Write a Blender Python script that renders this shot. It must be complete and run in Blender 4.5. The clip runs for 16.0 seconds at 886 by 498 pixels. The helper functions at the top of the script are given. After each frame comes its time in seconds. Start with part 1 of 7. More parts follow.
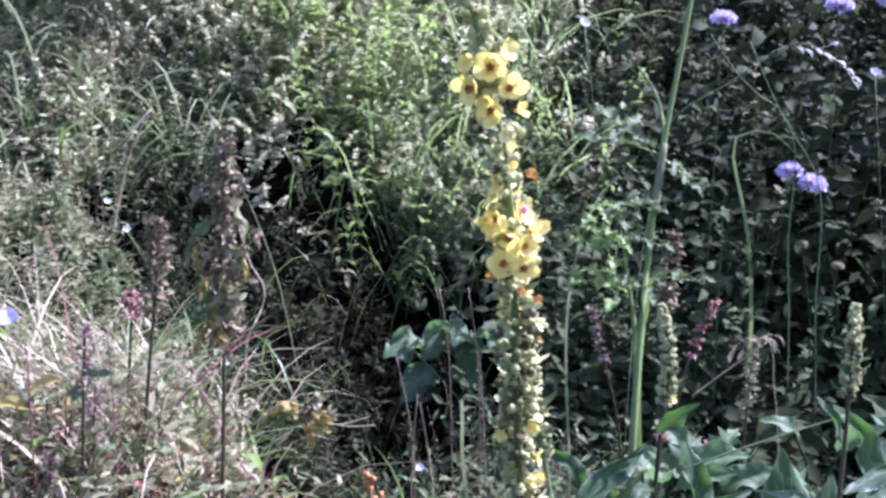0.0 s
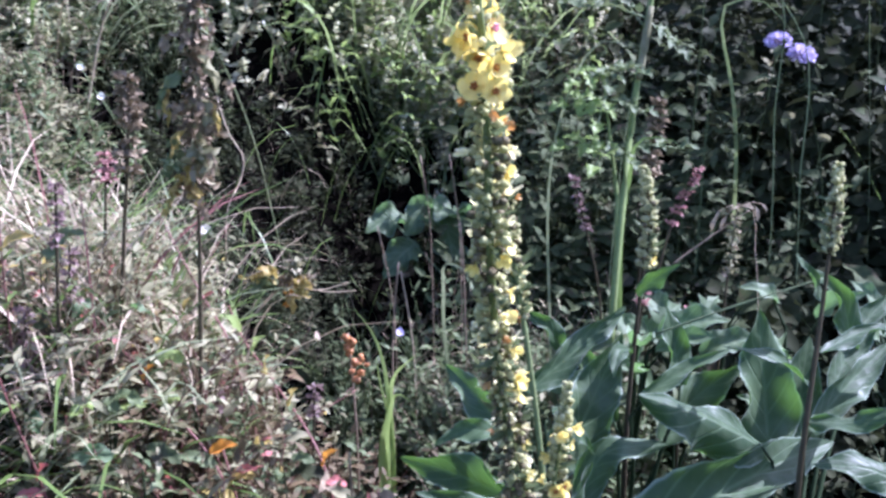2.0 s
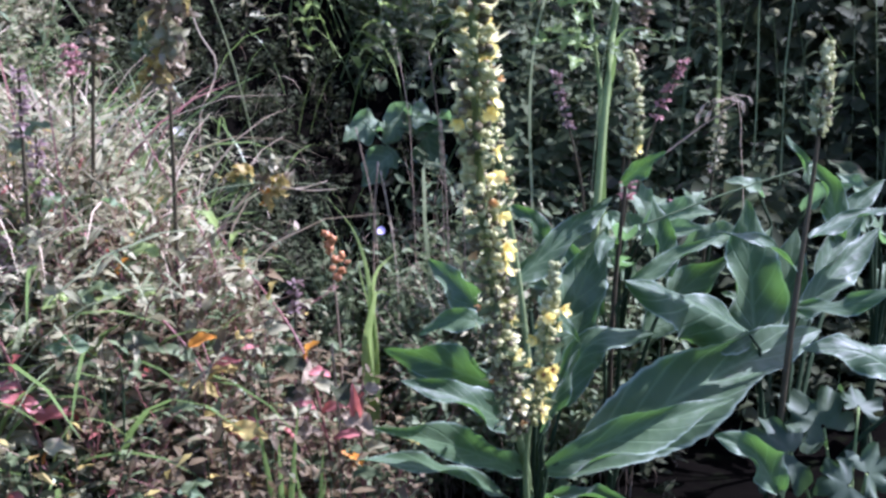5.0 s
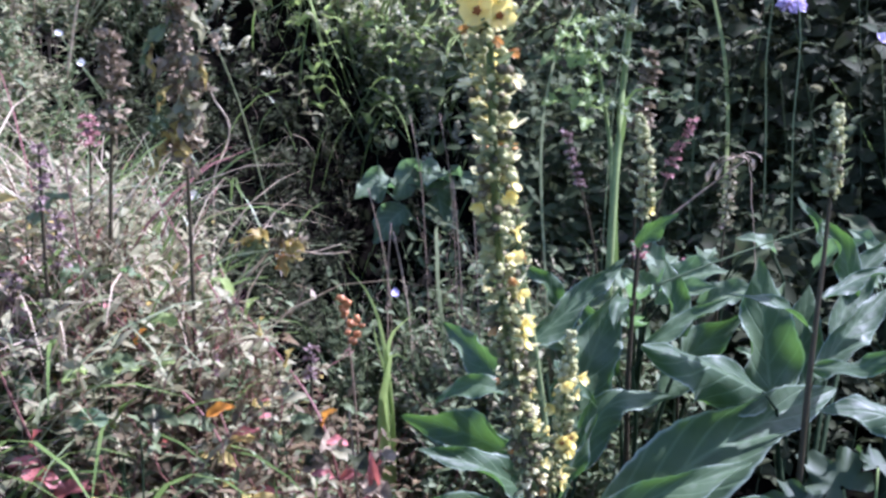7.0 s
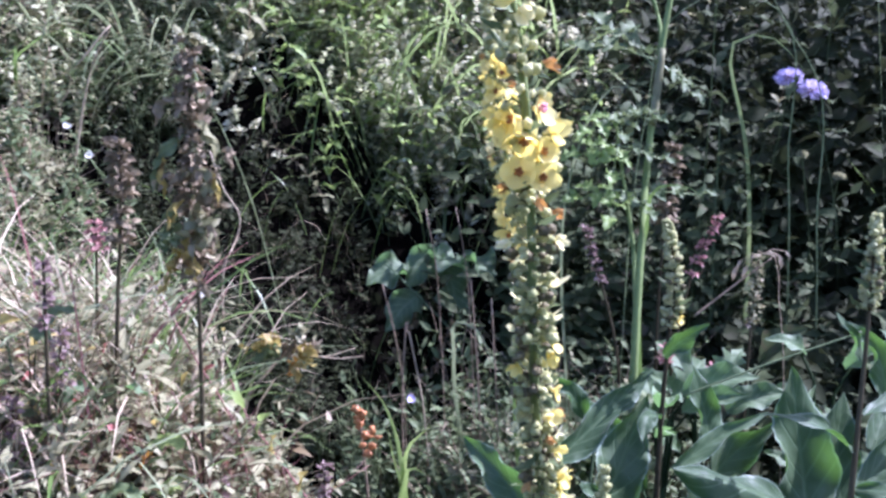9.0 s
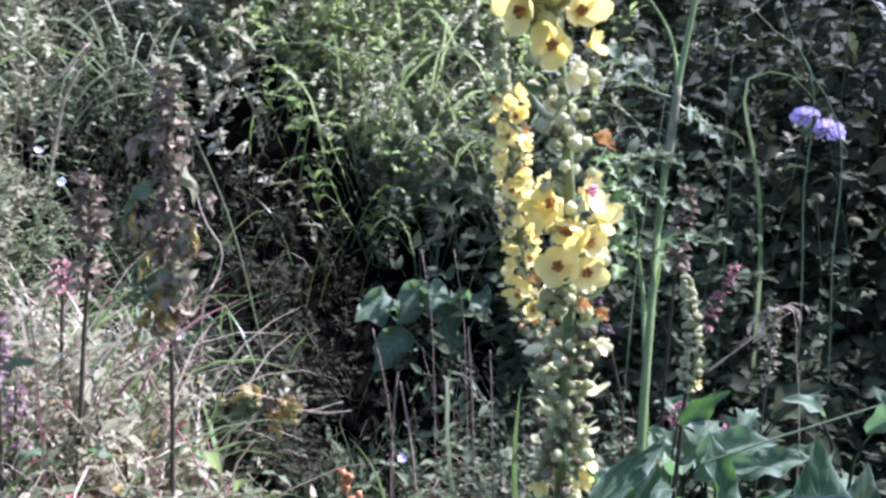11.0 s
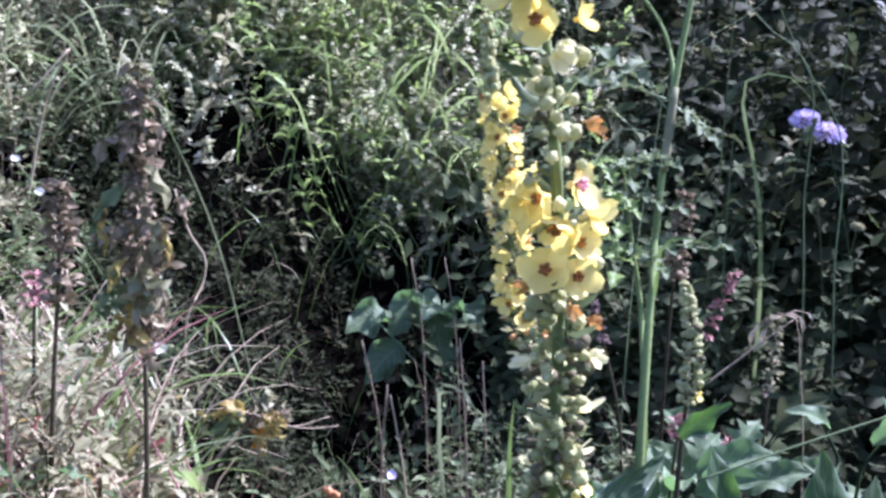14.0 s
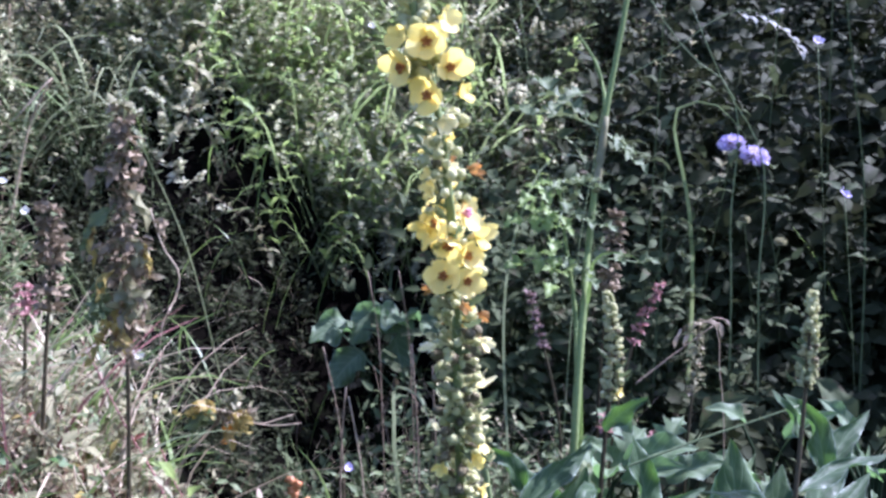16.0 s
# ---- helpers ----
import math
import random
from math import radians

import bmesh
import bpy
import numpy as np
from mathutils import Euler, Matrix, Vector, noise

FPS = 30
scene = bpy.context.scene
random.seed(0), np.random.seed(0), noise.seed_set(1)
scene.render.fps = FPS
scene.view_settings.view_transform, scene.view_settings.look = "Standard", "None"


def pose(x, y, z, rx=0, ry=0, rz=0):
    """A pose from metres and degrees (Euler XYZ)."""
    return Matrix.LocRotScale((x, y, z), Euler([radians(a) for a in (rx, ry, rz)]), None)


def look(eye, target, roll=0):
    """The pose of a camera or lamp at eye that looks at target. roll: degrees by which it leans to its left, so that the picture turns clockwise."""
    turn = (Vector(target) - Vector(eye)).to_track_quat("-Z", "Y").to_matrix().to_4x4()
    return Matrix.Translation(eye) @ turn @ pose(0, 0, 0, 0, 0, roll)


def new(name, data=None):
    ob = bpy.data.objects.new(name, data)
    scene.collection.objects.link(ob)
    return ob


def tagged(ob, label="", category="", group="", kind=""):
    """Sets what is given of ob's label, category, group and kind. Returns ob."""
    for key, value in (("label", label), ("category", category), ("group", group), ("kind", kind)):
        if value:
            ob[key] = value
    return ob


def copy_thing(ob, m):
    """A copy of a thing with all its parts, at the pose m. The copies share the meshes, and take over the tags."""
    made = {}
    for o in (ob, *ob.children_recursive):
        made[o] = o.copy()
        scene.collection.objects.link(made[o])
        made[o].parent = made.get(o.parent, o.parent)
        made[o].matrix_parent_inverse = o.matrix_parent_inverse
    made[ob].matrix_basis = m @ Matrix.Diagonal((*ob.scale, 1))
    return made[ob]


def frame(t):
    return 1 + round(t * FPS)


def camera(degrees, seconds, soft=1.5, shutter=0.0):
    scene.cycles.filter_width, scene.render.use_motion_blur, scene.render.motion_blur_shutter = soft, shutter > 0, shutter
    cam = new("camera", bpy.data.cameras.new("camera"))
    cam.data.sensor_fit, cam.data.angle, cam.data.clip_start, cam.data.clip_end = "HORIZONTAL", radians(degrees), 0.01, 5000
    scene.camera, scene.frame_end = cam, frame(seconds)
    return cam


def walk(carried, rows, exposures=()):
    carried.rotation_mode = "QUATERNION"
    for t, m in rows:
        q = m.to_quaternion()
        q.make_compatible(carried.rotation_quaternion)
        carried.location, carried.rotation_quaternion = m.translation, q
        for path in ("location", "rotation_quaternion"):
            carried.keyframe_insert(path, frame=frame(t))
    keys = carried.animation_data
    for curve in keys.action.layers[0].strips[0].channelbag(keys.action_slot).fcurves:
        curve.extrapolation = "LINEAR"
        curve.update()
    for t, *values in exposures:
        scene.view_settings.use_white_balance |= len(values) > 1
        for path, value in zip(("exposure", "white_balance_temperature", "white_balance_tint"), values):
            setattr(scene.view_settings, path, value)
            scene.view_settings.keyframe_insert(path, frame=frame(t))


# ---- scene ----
cam = camera(45.9, 16.0, soft=2.9)
PATH = [
    (0, (0.043, -0.056, 0.828), (-0.011, 1.929, 0.592), -0.1),
    (0.5, (0.04, -0.051, 0.814), (-0.01, 1.93, 0.537), 0.5),
    (1, (0.049, -0.042, 0.814), (0.009, 1.927, 0.465), -0.4),
    (1.5, (0.038, -0.045, 0.786), (0.02, 1.922, 0.426), 0.1),
    (2, (0.054, -0.046, 0.784), (0.022, 1.907, 0.353), -0.0),
    (2.5, (0.04, -0.032, 0.754), (0.036, 1.918, 0.31), 0.2),
    (3, (0.069, -0.02, 0.748), (0.03, 1.915, 0.246), -0.4),
    (3.5, (0.023, -0.04, 0.701), (0.066, 1.902, 0.225), -0.0),
    (4, (0.05, -0.035, 0.727), (0.07, 1.887, 0.173), -0.3),
    (6.3, (0.041, -0.026, 0.732), (0.048, 1.897, 0.182), -0.7),
    (6.5, (0.038, -0.025, 0.743), (0.05, 1.902, 0.209), -0.9),
    (7, (0.041, -0.029, 0.756), (0.038, 1.914, 0.28), -1.4),
    (7.5, (0.038, -0.024, 0.774), (0.032, 1.927, 0.332), -1.7),
    (8, (0.036, -0.02, 0.79), (0.015, 1.938, 0.384), -1.9),
    (8.5, (0.031, -0.001, 0.801), (0.013, 1.96, 0.405), -1.9),
    (9, (0.025, 0.032, 0.809), (0.016, 1.996, 0.431), -1.4),
    (9.2, (0.021, 0.044, 0.814), (0.004, 2.01, 0.445), -1.1),
    (11.3, (0.01, 0.138, 0.829), (0.03, 2.108, 0.487), 0.3),
    (11.5, (0.017, 0.138, 0.824), (0.026, 2.11, 0.496), 0.2),
    (12, (0.019, 0.152, 0.821), (0.027, 2.126, 0.496), -0.2),
    (12.5, (0.014, 0.165, 0.82), (0.018, 2.139, 0.496), 0.1),
    (13, (0.01, 0.177, 0.82), (0.03, 2.151, 0.498), 0.4),
    (13.5, (0.012, 0.186, 0.823), (0.033, 2.159, 0.502), -0.0),
    (14, (0.019, 0.178, 0.818), (0.044, 2.15, 0.488), -0.2),
    (14.5, (0.026, 0.147, 0.826), (0.056, 2.12, 0.499), -0.3),
    (15, (0.035, 0.115, 0.829), (0.074, 2.088, 0.503), -0.2),
    (15.5, (0.037, 0.078, 0.836), (0.082, 2.053, 0.527), -0.3),
    (16, (0.041, 0.048, 0.838), (0.122, 2.024, 0.536), -0.1),
]
walk(cam, [(t, look(eye, target, roll)) for t, eye, target, roll in PATH], [(0.0, 1.67, 5020, 33), (16.0, 1.67, 5020, 33)])


# ---- light ----
SUN_TO = Vector((0.60, 0.24, 0.76)).normalized()
world = bpy.data.worlds.new("sky")
scene.world = world
world.use_nodes = True
wn = world.node_tree
sky = wn.nodes.new("ShaderNodeTexSky")
sky.sky_type, sky.sun_disc = "NISHITA", False
sky.air_density, sky.dust_density, sky.ozone_density = 1.0, 2.0, 0.8
sky.sun_elevation = math.asin(SUN_TO.z)
sky.sun_rotation = math.atan2(SUN_TO.x, SUN_TO.y)
wn.links.new(sky.outputs[0], wn.nodes["Background"].inputs[0])
wn.nodes["Background"].inputs[1].default_value = 0.108
sun_data = bpy.data.lights.new("sun", "SUN")
sun_data.energy, sun_data.angle, sun_data.color = 5.0, radians(0.6), (1.0, 0.95, 0.86)
sun = new("sun", sun_data)
sun.matrix_world = look(SUN_TO * 20, (0, 0, 0))

# ---- materials ----


def node(tree, kind, **values):
    n = tree.nodes.new(kind)
    for key, value in values.items():
        n.inputs[key].default_value = value
    return n


def plant_mat(name, dark, light, rough=0.55, through_light=0.3, through_colour=None, scale=60.0, bump=0.15, per="island", spots=None, sheen=0.0, veins=False, gloss=0.4):
    """A plant surface: two colours mixed from piece to piece and by a fine grain, with light that comes through the leaf."""
    m = bpy.data.materials.new(name)
    m.use_nodes = True
    t = m.node_tree
    L = t.links.new
    bsdf, out = t.nodes["Principled BSDF"], t.nodes["Material Output"]
    coord = t.nodes.new("ShaderNodeTexCoord")
    if per == "island":
        geo = t.nodes.new("ShaderNodeNewGeometry")
        rnd = geo.outputs["Random Per Island"]
    else:
        rnd = t.nodes.new("ShaderNodeObjectInfo").outputs["Random"]
    fine = node(t, "ShaderNodeTexNoise", Scale=scale, Detail=4.0)
    broad = node(t, "ShaderNodeTexNoise", Scale=scale * 0.12, Detail=2.0)
    for n in (fine, broad):
        L(coord.outputs["Object"], n.inputs["Vector"])
    add = t.nodes.new("ShaderNodeMath")
    add.operation = "MULTIPLY_ADD"
    L(rnd, add.inputs[0])
    add.inputs[1].default_value = 0.75
    L(fine.outputs["Fac"], add.inputs[2])
    add2 = t.nodes.new("ShaderNodeMath")
    add2.operation = "MULTIPLY_ADD"
    L(broad.outputs["Fac"], add2.inputs[0])
    add2.inputs[1].default_value = 0.6
    L(add.outputs[0], add2.inputs[2])
    rng = node(t, "ShaderNodeMapRange")
    rng.inputs["From Min"].default_value, rng.inputs["From Max"].default_value = 0.55, 1.75
    L(add2.outputs[0], rng.inputs["Value"])
    mix = t.nodes.new("ShaderNodeMix")
    mix.data_type = "RGBA"
    mix.inputs["A"].default_value, mix.inputs["B"].default_value = (*dark, 1), (*light, 1)
    L(rng.outputs[0], mix.inputs["Factor"])
    colour = mix.outputs["Result"]
    if spots:
        sp = node(t, "ShaderNodeTexNoise", Scale=scale * 0.5, Detail=3.0)
        L(coord.outputs["Object"], sp.inputs["Vector"])
        sr = node(t, "ShaderNodeMapRange")
        sr.inputs["From Min"].default_value, sr.inputs["From Max"].default_value = 0.56, 0.68
        L(sp.outputs["Fac"], sr.inputs["Value"])
        m2 = t.nodes.new("ShaderNodeMix")
        m2.data_type = "RGBA"
        m2.inputs["B"].default_value = (*spots, 1)
        L(colour, m2.inputs["A"])
        L(sr.outputs[0], m2.inputs["Factor"])
        colour = m2.outputs["Result"]
    height = fine.outputs["Fac"]
    if veins:
        sep = t.nodes.new("ShaderNodeSeparateXYZ")
        L(coord.outputs["UV"], sep.inputs[0])
        au = t.nodes.new("ShaderNodeMath")
        au.operation = "ABSOLUTE"
        L(sep.outputs[0], au.inputs[0])
        ph = t.nodes.new("ShaderNodeMath")
        ph.operation = "MULTIPLY_ADD"
        L(au.outputs[0], ph.inputs[0])
        ph.inputs[1].default_value = -0.28
        L(sep.outputs[1], ph.inputs[2])
        sw = t.nodes.new("ShaderNodeMath")
        sw.operation = "MULTIPLY"
        L(ph.outputs[0], sw.inputs[0])
        sw.inputs[1].default_value = 41.0
        si = t.nodes.new("ShaderNodeMath")
        si.operation = "SINE"
        L(sw.outputs[0], si.inputs[0])
        vr = node(t, "ShaderNodeMapRange")
        vr.inputs["From Min"].default_value, vr.inputs["From Max"].default_value = 0.8, 1.0
        L(si.outputs[0], vr.inputs["Value"])
        mr = node(t, "ShaderNodeMapRange")
        mr.inputs["From Min"].default_value, mr.inputs["From Max"].default_value = 0.09, 0.03
        L(au.outputs[0], mr.inputs["Value"])
        mx = t.nodes.new("ShaderNodeMath")
        mx.operation = "MAXIMUM"
        L(vr.outputs[0], mx.inputs[0])
        L(mr.outputs[0], mx.inputs[1])
        m3 = t.nodes.new("ShaderNodeMix")
        m3.data_type = "RGBA"
        m3.inputs["B"].default_value = (*[min(1, c * 1.5 + 0.02) for c in light], 1)
        fac = t.nodes.new("ShaderNodeMath")
        fac.operation = "MULTIPLY"
        fac.inputs[1].default_value = 0.5
        L(mx.outputs[0], fac.inputs[0])
        L(fac.outputs[0], m3.inputs["Factor"])
        L(colour, m3.inputs["A"])
        colour = m3.outputs["Result"]
        er = node(t, "ShaderNodeMapRange")
        er.inputs["From Min"].default_value, er.inputs["From Max"].default_value = 0.90, 1.0
        L(au.outputs[0], er.inputs["Value"])
        ef = t.nodes.new("ShaderNodeMath")
        ef.operation = "MULTIPLY"
        ef.inputs[1].default_value = 0.75
        L(er.outputs[0], ef.inputs[0])
        m4 = t.nodes.new("ShaderNodeMix")
        m4.data_type = "RGBA"
        m4.inputs["B"].default_value = (0.32, 0.39, 0.30, 1)
        L(ef.outputs[0], m4.inputs["Factor"])
        L(colour, m4.inputs["A"])
        colour = m4.outputs["Result"]
        quilt = node(t, "ShaderNodeTexVoronoi", Scale=75.0)
        L(coord.outputs["Object"], quilt.inputs["Vector"])
        hh = t.nodes.new("ShaderNodeMath")
        hh.operation = "MULTIPLY_ADD"
        hh.inputs[1].default_value = -1.2
        L(mx.outputs[0], hh.inputs[0])
        L(quilt.outputs["Distance"], hh.inputs[2])
        height = hh.outputs[0]
    L(colour, bsdf.inputs["Base Color"])
    bsdf.inputs["Roughness"].default_value = rough
    bsdf.inputs["Specular IOR Level"].default_value = gloss
    if sheen:
        bsdf.inputs["Sheen Weight"].default_value = sheen
        bsdf.inputs["Sheen Roughness"].default_value = 0.5
    bp = node(t, "ShaderNodeBump", Strength=bump, Distance=0.0035 if veins else 0.002)
    L(height, bp.inputs["Height"])
    L(bp.outputs[0], bsdf.inputs["Normal"])
    if through_light:
        tr = t.nodes.new("ShaderNodeBsdfTranslucent")
        if through_colour:
            tr.inputs[0].default_value = (*through_colour, 1)
        else:
            L(colour, tr.inputs[0])
        ms = t.nodes.new("ShaderNodeMixShader")
        ms.inputs[0].default_value = through_light
        L(bsdf.outputs[0], ms.inputs[1])
        L(tr.outputs[0], ms.inputs[2])
        L(ms.outputs[0], out.inputs["Surface"])
    return m


# Near-black soil: the shade between the plants is put into its colour.
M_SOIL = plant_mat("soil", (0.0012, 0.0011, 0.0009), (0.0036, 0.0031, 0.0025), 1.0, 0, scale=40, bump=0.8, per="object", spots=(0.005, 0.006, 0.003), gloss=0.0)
# Away from the plants the shade-blackened soil gives way to turf colour.
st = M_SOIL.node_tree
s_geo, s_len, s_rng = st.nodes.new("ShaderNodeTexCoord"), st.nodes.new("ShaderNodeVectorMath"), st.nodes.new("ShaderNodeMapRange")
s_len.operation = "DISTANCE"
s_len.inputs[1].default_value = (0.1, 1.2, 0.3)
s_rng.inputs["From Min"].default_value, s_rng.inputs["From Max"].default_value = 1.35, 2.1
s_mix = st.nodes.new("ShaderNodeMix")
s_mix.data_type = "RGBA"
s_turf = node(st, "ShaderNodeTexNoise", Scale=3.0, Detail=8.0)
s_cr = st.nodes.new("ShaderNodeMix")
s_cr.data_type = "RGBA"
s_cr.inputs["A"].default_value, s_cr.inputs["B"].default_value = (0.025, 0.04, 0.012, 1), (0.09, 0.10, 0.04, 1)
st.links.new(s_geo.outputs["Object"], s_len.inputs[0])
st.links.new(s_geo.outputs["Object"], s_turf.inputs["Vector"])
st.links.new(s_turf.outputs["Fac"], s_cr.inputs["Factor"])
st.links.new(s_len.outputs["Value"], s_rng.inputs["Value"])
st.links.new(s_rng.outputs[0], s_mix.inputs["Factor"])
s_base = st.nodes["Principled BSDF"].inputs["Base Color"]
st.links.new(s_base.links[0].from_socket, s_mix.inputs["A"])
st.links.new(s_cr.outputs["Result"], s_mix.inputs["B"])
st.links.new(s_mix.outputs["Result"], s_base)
M_MULLEIN = plant_mat("mullein_leaf", (0.018, 0.040, 0.015), (0.066, 0.104, 0.042), 0.46, 0.22, (0.14, 0.29, 0.045), 30, 0.28, "object", spots=(0.085, 0.12, 0.066), sheen=0.12, veins=True, gloss=0.20)
M_LOBED = plant_mat("lobed_leaf", (0.016, 0.030, 0.014), (0.065, 0.090, 0.046), 0.6, 0.12, (0.14, 0.26, 0.06), 60, 0.3, "object", gloss=0.25)
M_STALK = plant_mat("mullein_stalk", (0.10, 0.145, 0.045), (0.22, 0.27, 0.10), 0.8, 0, scale=150, per="object", gloss=0.15)
M_SPIKE_STEM = plant_mat("spike_stem", (0.11, 0.15, 0.05), (0.24, 0.28, 0.11), 0.65, 0.1, scale=150, per="object")
# Darker green stem: the hedge's shade is put into the colour.
M_STEM_DIM = plant_mat("shaded_green_stem", (0.045, 0.065, 0.025), (0.11, 0.14, 0.06), 0.7, 0, scale=120, gloss=0.15)
# Leaf stalks with the shade under the leaves put into their colour.
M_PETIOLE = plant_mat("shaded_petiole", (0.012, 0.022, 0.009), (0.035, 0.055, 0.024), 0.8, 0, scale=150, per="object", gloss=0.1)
M_STALK_BROWN = plant_mat("brown_stalk", (0.030, 0.024, 0.012), (0.085, 0.068, 0.038), 0.8, 0, scale=150, per="object", gloss=0.15)
M_PETAL = plant_mat("yellow_petal", (0.85, 0.69, 0.16), (0.94, 0.86, 0.42), 0.55, 0.42, (0.95, 0.78, 0.20), 90, 0.1, "object", gloss=0.2)
M_PETAL_PALE = plant_mat("cream_petal", (0.78, 0.70, 0.36), (0.93, 0.89, 0.62), 0.6, 0.4, (0.93, 0.86, 0.45), 90, 0.1, "object", gloss=0.2)
M_PETAL_OLD = plant_mat("wilted_petal", (0.28, 0.14, 0.045), (0.54, 0.34, 0.12), 0.6, 0.22, (0.7, 0.33, 0.08), 120, 0.3, "object", gloss=0.2)
M_STAMEN = plant_mat("stamen_wool", (0.22, 0.07, 0.02), (0.50, 0.22, 0.04), 0.7, 0, scale=300, per="object")
M_STAMEN_PINK = plant_mat("pink_stamen_wool", (0.60, 0.18, 0.26), (0.85, 0.42, 0.48), 0.7, 0, scale=300, per="object")
M_BUD = plant_mat("woolly_bud", (0.24, 0.26, 0.09), (0.74, 0.70, 0.38), 0.85, 0.3, (0.66, 0.64, 0.28), scale=200, bump=0.4, per="object", sheen=0.1, gloss=0.15)
M_BUD_GREY = plant_mat("grey_bud", (0.42, 0.43, 0.22), (0.76, 0.73, 0.46), 0.9, 0.45, (0.72, 0.70, 0.38), scale=300, bump=0.4, per="object", gloss=0.1)
M_CAPSULE = plant_mat("spent_calyx", (0.05, 0.045, 0.02), (0.20, 0.16, 0.075), 0.8, 0.0, scale=200, bump=0.4, per="object")
M_GRASS = plant_mat("green_grass", (0.085, 0.14, 0.032), (0.25, 0.35, 0.10), 0.38, 0.52, scale=30)
M_GRASS_LIME = plant_mat("fresh_grass", (0.12, 0.175, 0.055), (0.36, 0.43, 0.18), 0.38, 0.55, scale=30)
M_GRASS_BLUE = plant_mat("grey_green_grass", (0.10, 0.145, 0.055), (0.40, 0.43, 0.25), 0.28, 0.45, scale=30, gloss=0.6)
M_STRAW = plant_mat("bleached_grass", (0.24, 0.18, 0.11), (0.54, 0.44, 0.31), 0.55, 0.2, scale=40)
M_HERB = plant_mat("herb_leaf", (0.06, 0.095, 0.036), (0.18, 0.21, 0.095), 0.6, 0.32, scale=70, gloss=0.3)
# Dark leaf tone with the shade of hedge and hollow put into it.
M_HERB_DARK = plant_mat("dark_shaded_leaf", (0.016, 0.022, 0.009), (0.054, 0.060, 0.027), 0.7, 0.22, scale=60, spots=(0.046, 0.044, 0.028), gloss=0.1)
M_HERB_GREY = plant_mat("grey_herb", (0.15, 0.155, 0.076), (0.43, 0.40, 0.235), 0.7, 0.45, scale=90, gloss=0.25)
M_HERB_PINK = plant_mat("faded_herb", (0.13, 0.135, 0.062), (0.40, 0.365, 0.21), 0.6, 0.35, scale=80, spots=(0.29, 0.22, 0.15))
M_FLUFF = plant_mat("beige_flower_fluff", (0.46, 0.45, 0.29), (0.80, 0.77, 0.57), 0.75, 0.5, scale=90, gloss=0.15)
M_HERB_LIME = plant_mat("fresh_herb", (0.17, 0.25, 0.06), (0.42, 0.52, 0.17), 0.5, 0.52, scale=60)
M_HERB_MOSS = plant_mat("yellowish_herb", (0.33, 0.36, 0.19), (0.76, 0.74, 0.48), 0.6, 0.5, scale=70, spots=(0.50, 0.48, 0.34), gloss=0.3)
M_RUSSET = plant_mat("russet_leaf", (0.055, 0.046, 0.024), (0.20, 0.145, 0.075), 0.6, 0.3, scale=80, spots=(0.10, 0.11, 0.05), gloss=0.2)
# Darker copy of herb_leaf, with the shade of its places in the colour.
M_HERB_SHADE = plant_mat("shaded_herb", (0.034, 0.050, 0.020), (0.100, 0.118, 0.055), 0.68, 0.3, scale=70, spots=(0.085, 0.068, 0.042), gloss=0.1)
M_STEM_GREEN = plant_mat("green_stem", (0.10, 0.14, 0.05), (0.22, 0.26, 0.12), 0.5, 0, scale=120)
M_STEM_RED = plant_mat("red_stem", (0.09, 0.032, 0.028), (0.24, 0.10, 0.08), 0.5, 0, scale=120)
M_STEM_TAN = plant_mat("tan_stem", (0.12, 0.085, 0.05), (0.34, 0.25, 0.17), 0.65, 0, scale=120)
M_DEAD = plant_mat("dead_brown", (0.092, 0.066, 0.040), (0.36, 0.285, 0.180), 0.85, 0.2, scale=180, bump=0.5)
M_DEAD_YELLOW = plant_mat("yellowing_leaf", (0.22, 0.19, 0.05), (0.58, 0.44, 0.13), 0.6, 0.4, scale=90, spots=(0.18, 0.10, 0.03))
M_RED = plant_mat("red_leaf", (0.21, 0.045, 0.038), (0.50, 0.20, 0.17), 0.45, 0.3, (0.55, 0.15, 0.11), 90)
M_ORANGE = plant_mat("orange_leaf", (0.50, 0.16, 0.02), (0.80, 0.36, 0.05), 0.5, 0.35, (0.9, 0.4, 0.05), 90)
M_LILAC = plant_mat("lilac_floret", (0.47, 0.39, 0.62), (0.74, 0.66, 0.86), 0.6, 0.3, scale=150)
M_PURPLE = plant_mat("purple_flower", (0.17, 0.105, 0.100), (0.33, 0.235, 0.215), 0.6, 0.4, scale=150)
M_PINK = plant_mat("pink_flower", (0.29, 0.12, 0.115), (0.50, 0.28, 0.25), 0.6, 0.4, scale=150)
M_COLT = plant_mat("soft_green_leaf", (0.065, 0.105, 0.048), (0.16, 0.21, 0.11), 0.55, 0.35, (0.18, 0.32, 0.10), 60, 0.3, "object", veins=True, gloss=0.3)
M_PALE = plant_mat("pale_flower", (0.55, 0.52, 0.42), (0.85, 0.82, 0.75), 0.6, 0.25, scale=150)
M_BERRY = plant_mat("orange_seed", (0.26, 0.09, 0.03), (0.50, 0.22, 0.08), 0.5, 0, scale=150)

# ---- mesh tools ----
RNG = np.random.default_rng(11)
WORLD = {}


